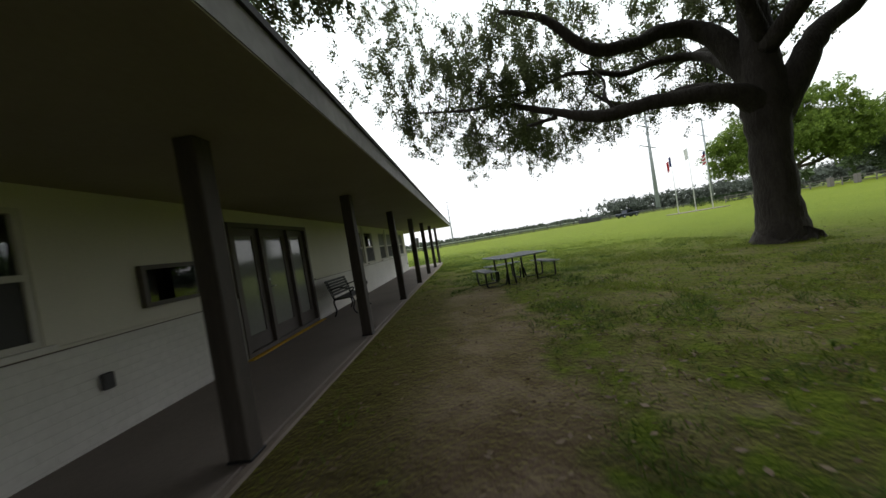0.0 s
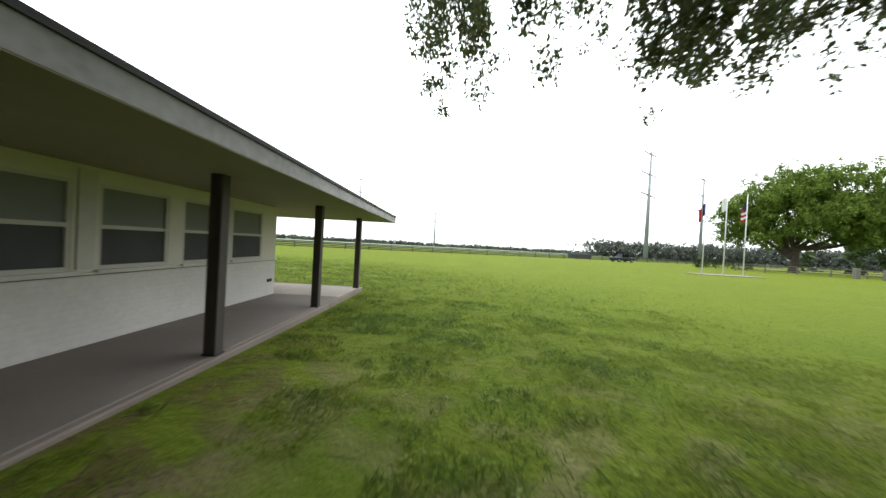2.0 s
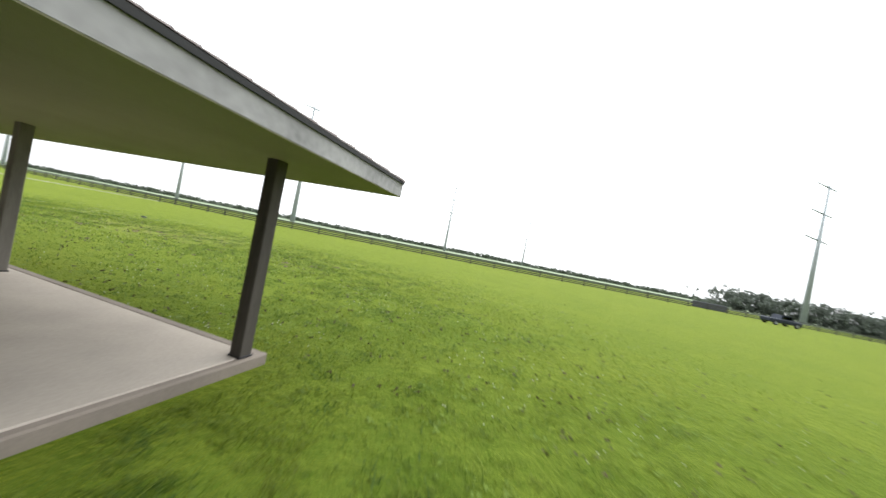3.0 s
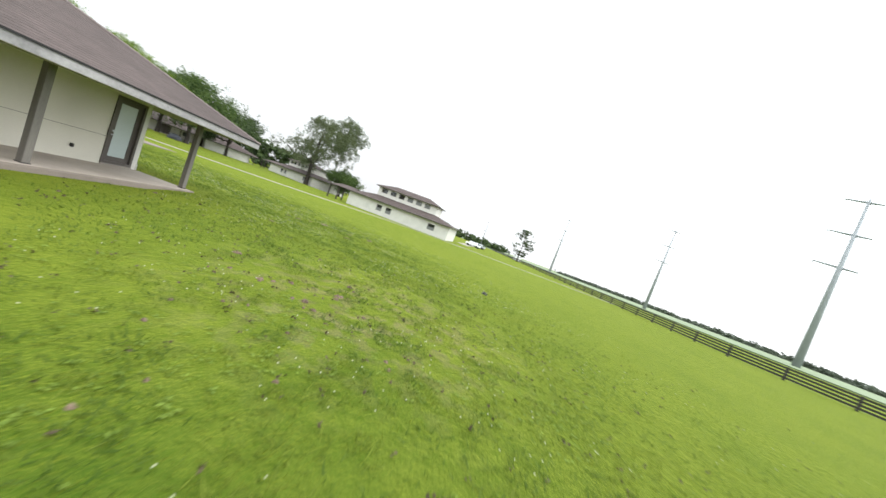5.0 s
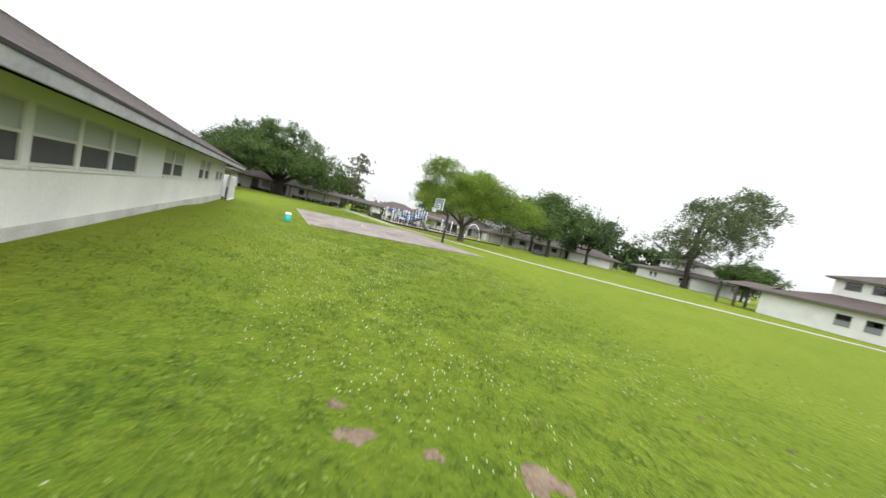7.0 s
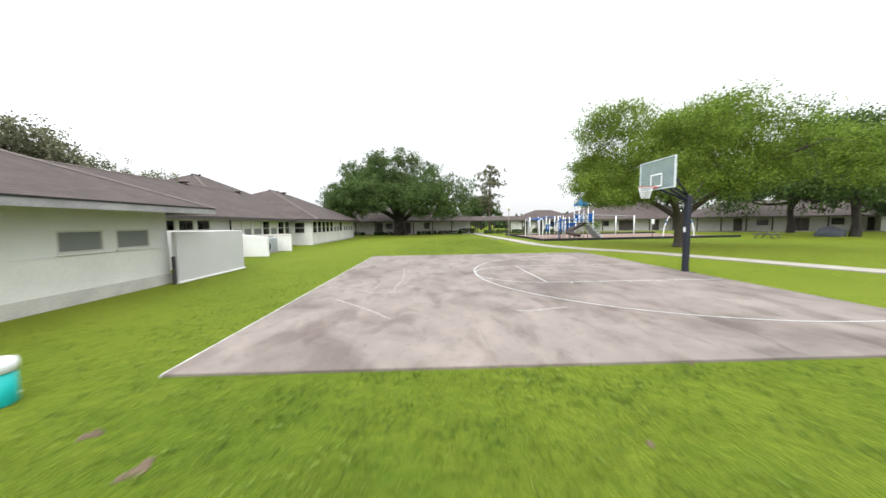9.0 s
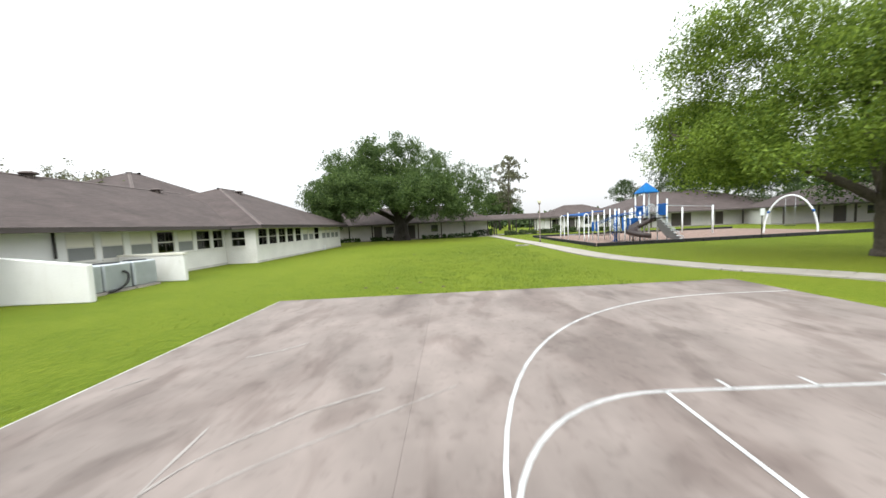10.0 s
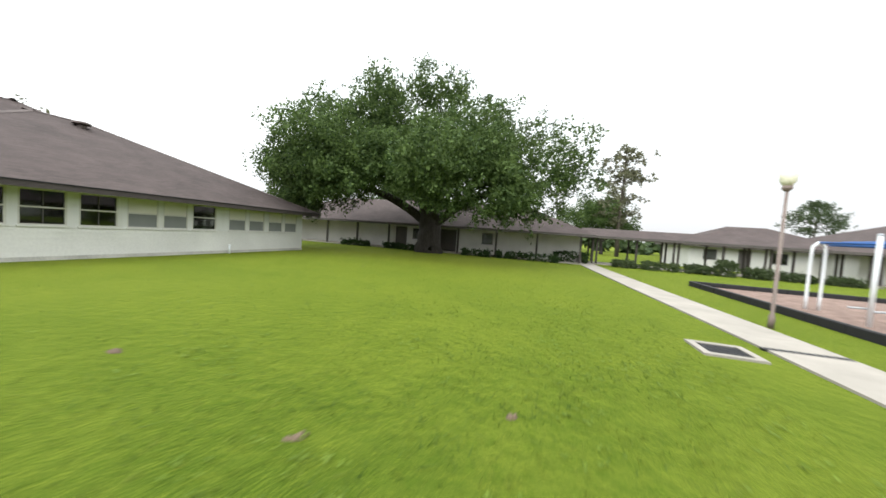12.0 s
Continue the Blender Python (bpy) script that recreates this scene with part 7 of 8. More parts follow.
# covered walkway between them
cw = thing("covered_walkway", label="covered walkway with brown roof on dark paired posts", category="walkway")
x0, x1, yc = -55.2, -35.6, -53.6
bm = bmesh.new()
roof_face(bm, (x0, yc + 1.9, 2.42), (x1, yc + 1.9, 2.42), (x1, yc, 3.1), (x0, yc, 3.1), 0.3)
roof_face(bm, (x1, yc - 1.9, 2.42), (x0, yc - 1.9, 2.42), (x0, yc, 3.1), (x1, yc, 3.1), 0.3)
part("roof", bm, M_SHINGLE, cw, "brown shingle gable roof")
boxes("fascia", M_DOOR, cw, (x0, x1, yc + 1.86, yc + 1.9, 2.24, 2.416), (x0, x1, yc - 1.9, yc - 1.86, 2.24, 2.416))
boxes("ceiling_boards", M_SOFFIT, cw, (x0, x1, yc - 1.85, yc + 1.85, 2.27, 2.3))
boxes("walkway_slab", M_CONC, cw, (x0, x1, yc - 1.6, yc + 1.6, -0.02, 0.06))
for k in range(7):
    x = x1 - 1.2 - k * 3.0
    for s in (-1.4, 1.4):
        for d in ((0, 0.32) if k % 2 == 0 else (0,)):
            boxes("post", M_POST, cw, (x + d - 0.07, x + d + 0.07, yc + s - 0.07, yc + s + 0.07, 0.06, 2.27), soft=0.01)


# ---- hedges and shrubs ----
def shrub(name, at, size, label, seed, mat=None, n=130, per=30, group=""):
    rng = np.random.default_rng(seed)
    s = thing(name, Matrix.Translation(at), label, "shrub", group)
    sx, sy, sz = size
    q = rng.uniform(-1, 1, (n, 3))
    q[:, 2] = np.abs(q[:, 2])
    k = np.abs(q).max(1)
    q /= k[:, None] ** 0.7
    c = q * np.array([sx / 2, sy / 2, sz * 0.92])
    v, f = leaf_cloud(rng, c, 0.08, per, 0.11, 1.0)
    v[:, 2] = np.maximum(v[:, 2], 0.0)
    part_np("foliage", v, f, mat or M_HEDGE, s)
    for k in range(5):
        x, y = rng.uniform(-0.3, 0.3) * sx, rng.uniform(-0.3, 0.3) * sy
        bm = bmesh.new()
        tube(bm, [(x, y, -0.02), (x * 1.1, y * 1.1, sz * 0.6)], 0.02, 5)
        part("stem", bm, M_BARK, s)
    return s


for k, (x, y, w, h) in enumerate(((-31.5, -48.9, 4.0, 0.6), (-27.5, -48.9, 3.2, 0.55), (-34.6, -50.5, 2.6, 0.95), (-20.0, -49.0, 3.0, 0.5), (-15.5, -49.0, 2.6, 0.5))):
    shrub("clipped_hedge", (x, y, 0), (w, 0.8, h), "clipped dark green hedge before the porch", 50 + k, group="hedges")
for k, (x, y, w, h) in enumerate(((-38.6, -50.6, 1.5, 0.55), (-41.0, -50.4, 2.4, 0.6), (-43.6, -50.6, 1.5, 0.6), (-45.2, -50.2, 1.1, 1.15), (-47.2, -50.4, 1.3, 0.7), (-49.6, -50.8, 1.7, 0.55), (-52.3, -50.8, 1.7, 0.55))):
    shrub("rounded_shrub", (x, y, 0), (w, 1.2, h), "rounded green shrub along the covered walkway", 60 + k, M_SHRUB, group="walkway shrubs")
shrub("yellow_green_shrub", (-57.0, -50.0, 0), (2.2, 2.0, 1.7), "bright yellow-green shrub by the classroom", 75, M_BRIGHT)


# ---- items on the far lawn ----
def picnic_plain(m):
    t = thing("wooden_picnic_table", m, "weathered picnic table on the far lawn", "picnic table")
    boxes("tabletop", M_POSTGREY, t, (-0.9, 0.9, -0.37, 0.37, 0.71, 0.75), soft=0.006)
    for s in (-1, 1):
        boxes("bench_board", M_POSTGREY, t, (-0.9, 0.9, s * 0.7 - 0.13, s * 0.7 + 0.13, 0.42, 0.46), soft=0.006)
        bm = bmesh.new()
        for q in (-1, 1):
            tube(bm, [(s * 0.6, q * 0.72, 0), (s * 0.6, q * 0.2, 0.71)], 0.045, 5)
        tube(bm, [(s * 0.6, -0.75, 0.4), (s * 0.6, 0.75, 0.4)], 0.04, 5)
        part("leg_frame", bm, M_POSTGREY, t)


picnic_plain(pose(-61.5, -23.5, 0, 0, 0, 20))
rock = bmesh.new()
bmesh.ops.create_icosphere(rock, subdivisions=3, radius=1.0)
for v in rock.verts:
    v.co = Vector((v.co.x * 1.5, v.co.y * 0.9, max(-0.2, v.co.z) * 0.95)) * (1 + 0.16 * noise.noise(v.co * 1.6))
M_TARP = material("grey_cover", (0.06, 0.064, 0.075), 0.7, var=0.2, scale=2, fine=12, bump=0.3, bump_dist=0.02)
rk = part("covered_mound", rock, M_TARP)
rk.location = (-70.5, -25.5, 0.1)
tagged(rk, "dark grey covered mound on the far lawn", "mound")

# ---- far houses ----
def far_house(m, L, D, label, upper=(4.2, 15.8)):
    h = thing("two_storey_house", m, label, "house", "far houses")
    wins = [(6.2, 7.3), (8.2, 9.3), (L - 4.2, L - 2.8)]
    wall("wall", M_BRICK, h, "x", 0, 0, L, 0, 2.8, [(a, b, 0.9, 2.0) for a, b in wins], inward=1, label="white ground floor wall")
    wall("wall", M_BRICK, h, "x", D, 0, L, 0, 2.8, [], inward=-1)
    wall("wall", M_BRICK, h, "y", 0, 0.2, D - 0.2, 0, 2.8, [], inward=1)
    wall("wall", M_BRICK, h, "y", L, 0.2, D - 0.2, 0, 2.8, [], inward=-1)
    for a, b in wins:
        window(h, "x", 0, -1, a, b, 0.9, 2.0, "shade", "glass", M_FRAMED)
    boxes("interior_partition", M_INSIDE, h, (0.3, L - 0.3, 3, 3.1, 0, 2.7))
    u0, u1, v0, v1 = upper[0], upper[1], 3.2, D - 3.2
    o = 0.7
    z, zt = 2.75, 3.9
    bm = bmesh.new()
    roof_face(bm, (-o, -o, z), (L + o, -o, z), (u1, v0, zt), (u0, v0, zt), 0.35)
    roof_face(bm, (L + o, D + o, z), (-o, D + o, z), (u0, v1, zt), (u1, v1, zt), 0.35)
    roof_face(bm, (-o, D + o, z), (-o, -o, z), (u0, v0, zt), (u0, v1, zt), 0.35)
    roof_face(bm, (L + o, -o, z), (L + o, D + o, z), (u1, v1, zt), (u1, v0, zt), 0.35)
    part("lower_roof", bm, M_SHINGLE, h)
    bm = bmesh.new()
    roof_face(bm, (-4.4, -o, z - 0.05), (0.3, -o, z - 0.05), (0.3, 2.6, z + 0.7), (-3.2, 2.6, z + 0.7), 0.35)
    roof_face(bm, (0.3, 6.0, z - 0.05), (-4.4, 6.0, z - 0.05), (-3.2, 2.6, z + 0.7), (0.3, 2.6, z + 0.7), 0.35)
    roof_face(bm, (-4.4, 6.0, z - 0.05), (-4.4, -o, z - 0.05), (-3.2, 2.6, z + 0.7), (-3.2, 2.6, z + 0.7), 0.35)
    part("carport_roof", bm, M_SHINGLE, h)
    for x, y in ((-4.1, -0.4), (-2.2, -0.4), (-4.1, 5.6), (-2.2, 5.6)):
        boxes("carport_post", M_POST, h, (x - 0.12, x + 0.12, y - 0.12, y + 0.12, 0, z - 0.06))
    boxes("fascia", M_DOOR, h, (-o, L + o, -o, -o + 0.05, z - 0.2, z - 0.01))
    boxes("soffit", M_SOFFIT, h, (-o, L + o, -o + 0.05, 0, z - 0.15, z - 0.1))
    uw = [(u0 + 0.8 + k * 1.9, u0 + 2.0 + k * 1.9) for k in range(int((u1 - u0 - 1) / 1.9))]
    wall("wall", M_BRICK, h, "x", v0, u0, u1, 3.3, 5.8, [(a, b, 4.65, 5.5) for a, b in uw], inward=1, label="white upper storey wall")
    wall("wall", M_BRICK, h, "x", v1, u0, u1, 3.3, 5.8, [], inward=-1)
    wall("wall", M_BRICK, h, "y", u0, v0 + 0.2, v1 - 0.2, 3.3, 5.8, [], inward=1)
    wall("wall", M_BRICK, h, "y", u1, v0 + 0.2, v1 - 0.2, 3.3, 5.8, [], inward=-1)
    for k, (a, b) in enumerate(uw):
        window(h, "x", v0, -1, a, b, 4.65, 5.5, "glass" if k < 3 else "shade", "glass" if k < 3 else "shade", M_FRAMED)
    bm = bmesh.new()
    q = 0.6
    half = (v1 - v0) / 2 + q
    A, B = (u0 - q + half, (v0 + v1) / 2, 5.75 + 0.32 * half), (u1 + q - half, (v0 + v1) / 2, 5.75 + 0.32 * half)
    roof_face(bm, (u0 - q, v0 - q, 5.75), (u1 + q, v0 - q, 5.75), B, A, 0.35)
    roof_face(bm, (u1 + q, v1 + q, 5.75), (u0 - q, v1 + q, 5.75), A, B, 0.35)
    roof_face(bm, (u0 - q, v1 + q, 5.75), (u0 - q, v0 - q, 5.75), A, A, 0.35)
    roof_face(bm, (u1 + q, v0 - q, 5.75), (u1 + q, v1 + q, 5.75), B, B, 0.35)
    part("upper_roof", bm, M_SHINGLE, h)
    boxes("upper_soffit", M_DOOR, h, (u0 - q, u1 + q, v0 - q, v1 + q, 5.62, 5.735))
    return h


far_house(pose(-74.2, 7.6, 0, 0, 0, 81.5), 21.3, 12, "white two-storey house with grey-brown roofs across the lawn", (4.2, 17.2))
ang = 68.1
far_house(pose(-116, -33, 0, 0, 0, ang - 8), 22.0, 13, "white two-storey house half hidden by trees")
low_building("far_low_building", pose(-104, -50, 0, 0, 0, ang - 20), 18, 10, "low white building beyond the trees", posts=0, porch=0.4, wins=((3, 4), (8, 9), (13, 14)))

# ---- board fence, utility poles, distance ----
def fence_y(x):
    return 57.5 + 0.43 * max(0.0, x + 41) - 0.02 * min(0.0, x + 41)


fence = thing("board_fence", label="long dark four-board fence across the far lawn", category="fence")
n = 92
for k in range(n):
    x = -230 + k * 3.8
    y = fence_y(x)
    boxes("post", M_FENCE, fence, (x - 0.07, x + 0.07, y - 0.07, y + 0.07, 0, 1.18))
    for z in (0.25, 0.52, 0.80, 1.06):
        bm = bmesh.new()
        v = [bm.verts.new(c) for c in ((x, y - 0.1, z - 0.08), (x + 3.8, fence_y(x + 3.8) - 0.1, z - 0.08), (x + 3.8, fence_y(x + 3.8) - 0.1, z + 0.085), (x, y - 0.1, z + 0.085), (x, y - 0.07, z - 0.08), (x + 3.8, fence_y(x + 3.8) - 0.07, z - 0.08), (x + 3.8, fence_y(x + 3.8) - 0.07, z + 0.085), (x, y - 0.07, z + 0.085))]
        for f in ((0, 1, 2, 3), (7, 6, 5, 4), (3, 2, 6, 7), (0, 4, 5, 1)):
            bm.faces.new([v[i] for i in f])
        part("board", bm, M_FENCE, fence)


def power_pole(at, h, turn, label="tall tapered grey steel transmission pole with cross arms"):
    p = thing("transmission_pole", pose(*at, 0, 0, turn), label, "utility pole", "transmission poles")
    r = h * 0.020
    pipe(p, "shaft", M_POLE, [(0, 0, -0.2), (0, 0, h)], [r, r * 0.4], n=12)
    for k, (z, w) in enumerate(((0.99, 0.075), (0.80, 0.085), (0.61, 0.09))):
        for s, reach, rise in ((-1, 1.3, 0.012), (1, 0.8, -0.022)):
            tip = (s * h * w * reach, 0, h * (z + rise))
            pipe(p, "cross_arm", M_POLE, [(0, 0, h * z - 0.01 * h), tip], [h * 0.007, h * 0.0045], n=6)
            pipe(p, "insulator", M_STEEL, [tip, (tip[0], 0, tip[2] - 0.03 * h)], h * 0.003, n=5)
    return p


power_pole((-104, 137.5, 0), 52, 20)
power_pole((-129, 106, 0), 31, 20)
power_pole((-235, 104, 0), 38, 20)
power_pole((-48, 190, 0), 36, 20)
power_pole((-10, 290, 0), 36, 20)
power_pole((99, 173, 0), 53, 20)
power_pole((122.7, 169.3, 0), 40.5, 20)
power_pole((-300, 60, 0), 22, 70)
tagged(boxes("utility_cabinet", M_WHITEPAINT, None, (-165, -161, 62, 65, 0, 2.4), soft=0.05), "white utility cabinet beside the far fence", "cabinet")


def tree_line(name, a, b, h, label, seed, mat, n=260, size=1.6, depth=8, per=26):
    rng = np.random.default_rng(seed)
    t = rng.random(n)
    p = np.outer(1 - t, a) + np.outer(t, b) + rng.normal(0, depth / 3, (n, 2))
    top = h * (0.86 + 0.14 * np.sin(t * 21 + seed) * np.cos(t * 57))
    z = rng.random(n) ** 0.7 * top
    c = np.stack([p[:, 0], p[:, 1], z], 1)
    v, f = leaf_cloud(rng, c, h * 0.09, per, size, 0.8)
    v[:, 2] = np.maximum(v[:, 2], 0)
    return tagged(part_np(name, v, f, mat), label, "trees", kind="stuff")


tree_line("distant_woods", (82, 193), (215, 150), 9, "distant wood beyond the fields, coloured pale with haze", 3, M_HAZEWOODS, 3600, 1.0, 14, 11)
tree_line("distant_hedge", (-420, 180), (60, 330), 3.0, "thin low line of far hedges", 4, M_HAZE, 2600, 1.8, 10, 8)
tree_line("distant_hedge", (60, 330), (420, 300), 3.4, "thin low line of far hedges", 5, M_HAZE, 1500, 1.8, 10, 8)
tree_line("distant_hedge", (-330, 90), (-240, -10), 6, "far trees beyond the parking area", 6, M_DARKLEAF, 240, 2.4, 10, 18)
tree_line("distant_woods", (-150, -40), (-125, -95), 11, "dark trees behind the far houses", 7, M_DARKLEAF, 300, 1.6, 12)
tree_line("distant_woods", (-120, -95), (-20, -115), 4.2, "dark trees behind the school", 8, M_DARKLEAF, 320, 1.5, 12)
tree_line("distant_woods", (95, 90), (150, 40), 9, "dark trees behind the paddock", 9, M_DARKLEAF, 240, 1.6, 12)
bm = bmesh.new()
box(bm, -900, 900, 130, 1800, -0.02, 0.3)
bm.transform(Matrix.Rotation(radians(16), 4, "Z"))
tagged(part("far_field", bm, M_FIELD), "pale green crop field beyond the fence", "field", kind="structure")

# ---- flags, truck, hedge, gate posts across the lawn ----
M_FLAGRED = material("red_flag_cloth", (0.42, 0.035, 0.04), 0.8, var=0.15, scale=3, fine=30, bump=0.05)
M_FLAGBLUE = material("dark_blue_flag_cloth", (0.03, 0.04, 0.14), 0.8, var=0.15, scale=3, fine=30, bump=0.05)
M_FLAGWHITE = material("white_flag_cloth", (0.7, 0.7, 0.7), 0.8, var=0.06, scale=3, fine=30, bump=0.05)
pad = boxes("flag_base", M_KERB, None, (-2.4, 4.2, -1.1, 1.1, 0, 0.08), soft=0.02)
pad.matrix_world = pose(29.2, 44.5, 0, 0, 0, 0)
tagged(pad, "pale concrete pad under the flagpoles", "pad")


def flag_cloth(parent, name, mat, z0, z1, x0, x1, label=""):
    """A limp, folded strip of cloth hanging beside the pole."""
    bm = bmesh.new()
    rows, cols = 8, 7
    g = []
    for i in range(rows + 1):
        z = z1 + (z0 - z1) * i / rows
        g.append([bm.verts.new((x0 + (x1 - x0) * j / cols * (1 - 0.25 * i / rows), 0.05 * math.sin(j * 1.9 + i * 0.5), z - 0.22 * j / cols)) for j in range(cols + 1)])
    for i in range(rows):
        for j in range(cols):
            bm.faces.new((g[i][j], g[i][j + 1], g[i + 1][j + 1], g[i + 1][j]))
    part(name, bm, mat, parent, label)


for k, (x, y, h) in enumerate(((27.75, 44.5, 8.6), (29.95, 44.5, 9.8), (32.1, 44.55, 8.6))):
    fp = thing("flagpole", pose(x, y, 0.08, 0, 0, -50), "white flagpole with a limp flag on the lawn", "flagpole", "flagpoles")
    pipe(fp, "pole", M_WHITEPAINT, [(0, 0, 0), (0, 0, h)], [0.06, 0.035])
    pipe(fp, "finial", M_STEEL, [(0, 0, h), (0, 0, h + 0.07), (0, 0, h + 0.12)], [0.03, 0.06, 0.02])
    z = h - 1.1
    if k == 0:
        flag_cloth(fp, "flag_hoist", M_FLAGBLUE, z - 1.3, z, -0.03, -0.3)
        flag_cloth(fp, "flag_fly", M_FLAGRED, z - 1.9, z - 0.55, -0.3, -0.62)
    elif k == 1:
        flag_cloth(fp, "flag", M_FLAGWHITE, z - 1.9, z - 0.5, -0.03, -0.5)
    else:
        flag_cloth(fp, "canton", M_FLAGBLUE, z - 0.5, z, -0.03, -0.34)
        for j in range(5):
            flag_cloth(fp, "stripe", M_FLAGRED if j % 2 == 0 else M_FLAGWHITE, z - 0.70 - 0.24 * j, z - 0.46 - 0.24 * j, -0.03, -0.5)
shrub("clipped_hedge", (55, 74.5, 0), (10.5, 1.8, 1.8), "clipped dark hedge beyond the flagpoles", 90, n=520, per=30, group="far hedges")


def truck(m):
    t = thing("pickup_truck", m, "dark pickup truck parked along the far fence", "car")
    M_CAR = material("dark_car_paint", (0.03, 0.035, 0.05), 0.3, 0.3, var=0.05, scale=2, fine=30, bump=0.0)
    bm = bmesh.new()
    soft_box(bm, -2.7, 2.7, -0.95, 0.95, 0.45, 1.1, 0.1)
    part("body", bm, M_CAR, t)
    bm = bmesh.new()
    lo = [bm.verts.new(c) for c in ((-0.9, -0.88, 1.1), (1.5, -0.88, 1.1), (1.5, 0.88, 1.1), (-0.9, 0.88, 1.1))]
    hi = [bm.verts.new(c) for c in ((-0.7, -0.75, 1.8), (0.7, -0.75, 1.8), (0.7, 0.75, 1.8), (-0.7, 0.75, 1.8))]
    for k in range(4):
        bm.faces.new((lo[k], lo[(k + 1) % 4], hi[(k + 1) % 4], hi[k]))
    bm.faces.new(hi)
    part("cab", bm, M_CAR, t)
    boxes("side_window", M_GLASSD, t, (-0.6, 0.9, -0.885, -0.86, 1.2, 1.65))
    for x in (-1.7, 1.75):
        for y in (-0.95, 0.95):
            w = new("wheel")
            w.parent = t
            pipe(w, "tyre", M_RUBBER, [(x, y - 0.12, 0.38), (x, y + 0.12, 0.38)], 0.38, n=18)
            pipe(w, "rim", M_STEEL, [(x, y - 0.13, 0.38), (x, y + 0.13, 0.38)], 0.2, n=14)
    return t


truck(pose(41.2, 85.6, 0, 0, 0, 14))
db = thing("dark_container", pose(37.5, 100.5, 0, 0, 0, 25), "long low dark container by the far fence", "container")
boxes("body", M_TARP, db, (-3.6, 3.6, -0.8, 0.8, 0.1, 1.3), soft=0.05)
boxes("runner", M_FENCE, db, (-3.4, 3.4, -0.6, -0.4, 0, 0.1), (-3.4, 3.4, 0.4, 0.6, 0, 0.1))
for x, y in ((60.5, 58), (63, 56.5), (72, 52), (84, 46)):
    gp = tagged(boxes("gate_pillar", M_POSTGREY, None, (x - 0.3, x + 0.3, y - 0.3, y + 0.3, 0, 1.5), soft=0.05), "pale stone gate pillar beyond the lawn", "pillar", "gate pillars")
pk = thing("paddock_fence", label="weathered grey rail fence beyond the far oak", category="fence")
for k in range(16):
    x, y = 50 + k * 3.4, 66 - k * 1.7
    boxes("post", M_POSTGREY, pk, (x - 0.06, x + 0.06, y - 0.06, y + 0.06, 0, 1.3))
    for z in (0.4, 0.8, 1.2):
        pipe(pk, "rail", M_POSTGREY, [(x, y, z), (x + 3.4, y - 1.7, z)], 0.05, n=5)
for k, (x, y) in enumerate(((-106, 37), (-112, 38), (-119, 40), (-127, 41))):
    c = thing("parked_car", pose(x, y, 0, 0, 0, 70), "parked car beyond the far house", "car", "parked cars")
    bm = bmesh.new()
    soft_box(bm, -2.2, 2.2, -0.9, 0.9, 0.35, 0.95, 0.12)
    soft_box(bm, -1.2, 1.2, -0.8, 0.8, 0.9, 1.5, 0.2)
    part("body", bm, (M_WHITEPAINT, M_TARP, M_STEEL, M_TARP)[k], c)
    for x in (-1.4, 1.4):
        for y in (-0.85, 0.85):
            pipe(c, "wheel", M_RUBBER, [(x, y - 0.1, 0.33), (x, y + 0.1, 0.33)], 0.33, n=14)
bm = bmesh.new()
strip(bm, [(-92, 33), (-104, 35), (-130, 39)], 3.0, 0.02)
tagged(part("driveway", bm, M_CONC), "pale concrete driveway beyond the far house", "driveway", kind="structure")
clod = bmesh.new()
bmesh.ops.create_icosphere(clod, subdivisions=2, radius=0.14)
for v in clod.verts:
    v.co = Vector((v.co.x * 1.4, v.co.y * 0.8, max(0, v.co.z) * 0.7)) * (1 + 0.3 * noise.noise(v.co * 9))
ck = part("sprinkler_cover", clod, M_RUBBER)
ck.location = (-21.9, 30.8, 0)
tagged(ck, "small dark lump on the lawn", "stone")

# ---- lawn details ----
PATHLINE = [(-0.4, -1), (0.2, 5), (0.9, 12.5), (0.6, 19), (-3.6, 26), (-8.5, 28.4), (-16.6, 28), (-23, 24.4), (-26.5, 16), (-28.3, 8), (-29.6, -2.3), (-30.7, -12), (-31, -17), (-32.1, -22), (-33, -30)]


def near_lawn(rng, n, reach):
    P = np.array(PATHLINE, float)
    w = np.linalg.norm(P[1:] - P[:-1], axis=1)
    seg = rng.choice(len(P) - 1, n * 2, p=w / w.sum())
    t = rng.random((n * 2, 1))
    q = P[seg] * (1 - t) + P[seg + 1] * t + rng.normal(0, reach, (n * 2, 2))
    ok = ~((q[:, 0] < -1.75) & (q[:, 0] > -19.9) & (q[:, 1] < 19.9))
    ok &= ~((q[:, 0] > CX0 - 0.1) & (q[:, 0] < CX1 + 0.15) & (q[:, 1] > CY0 - 0.15) & (q[:, 1] < CY1 + 0.05))
    ok &= ~((q[:, 0] < -34.9) & (q[:, 1] < 5)) & ~((q[:, 0] > -20.2) & (q[:, 1] < 17))  | (q[:, 0] > -1.75) & ok
    bare = (np.abs(q[:, 0] + 0.36) < 0.6) & (q[:, 1] < 6.6)
    thin = (q[:, 1] < 7.5) & (q[:, 0] > -1.8) & (rng.random(len(q)) < 0.6)
    return q[ok & ~bare & ~thin][:n]


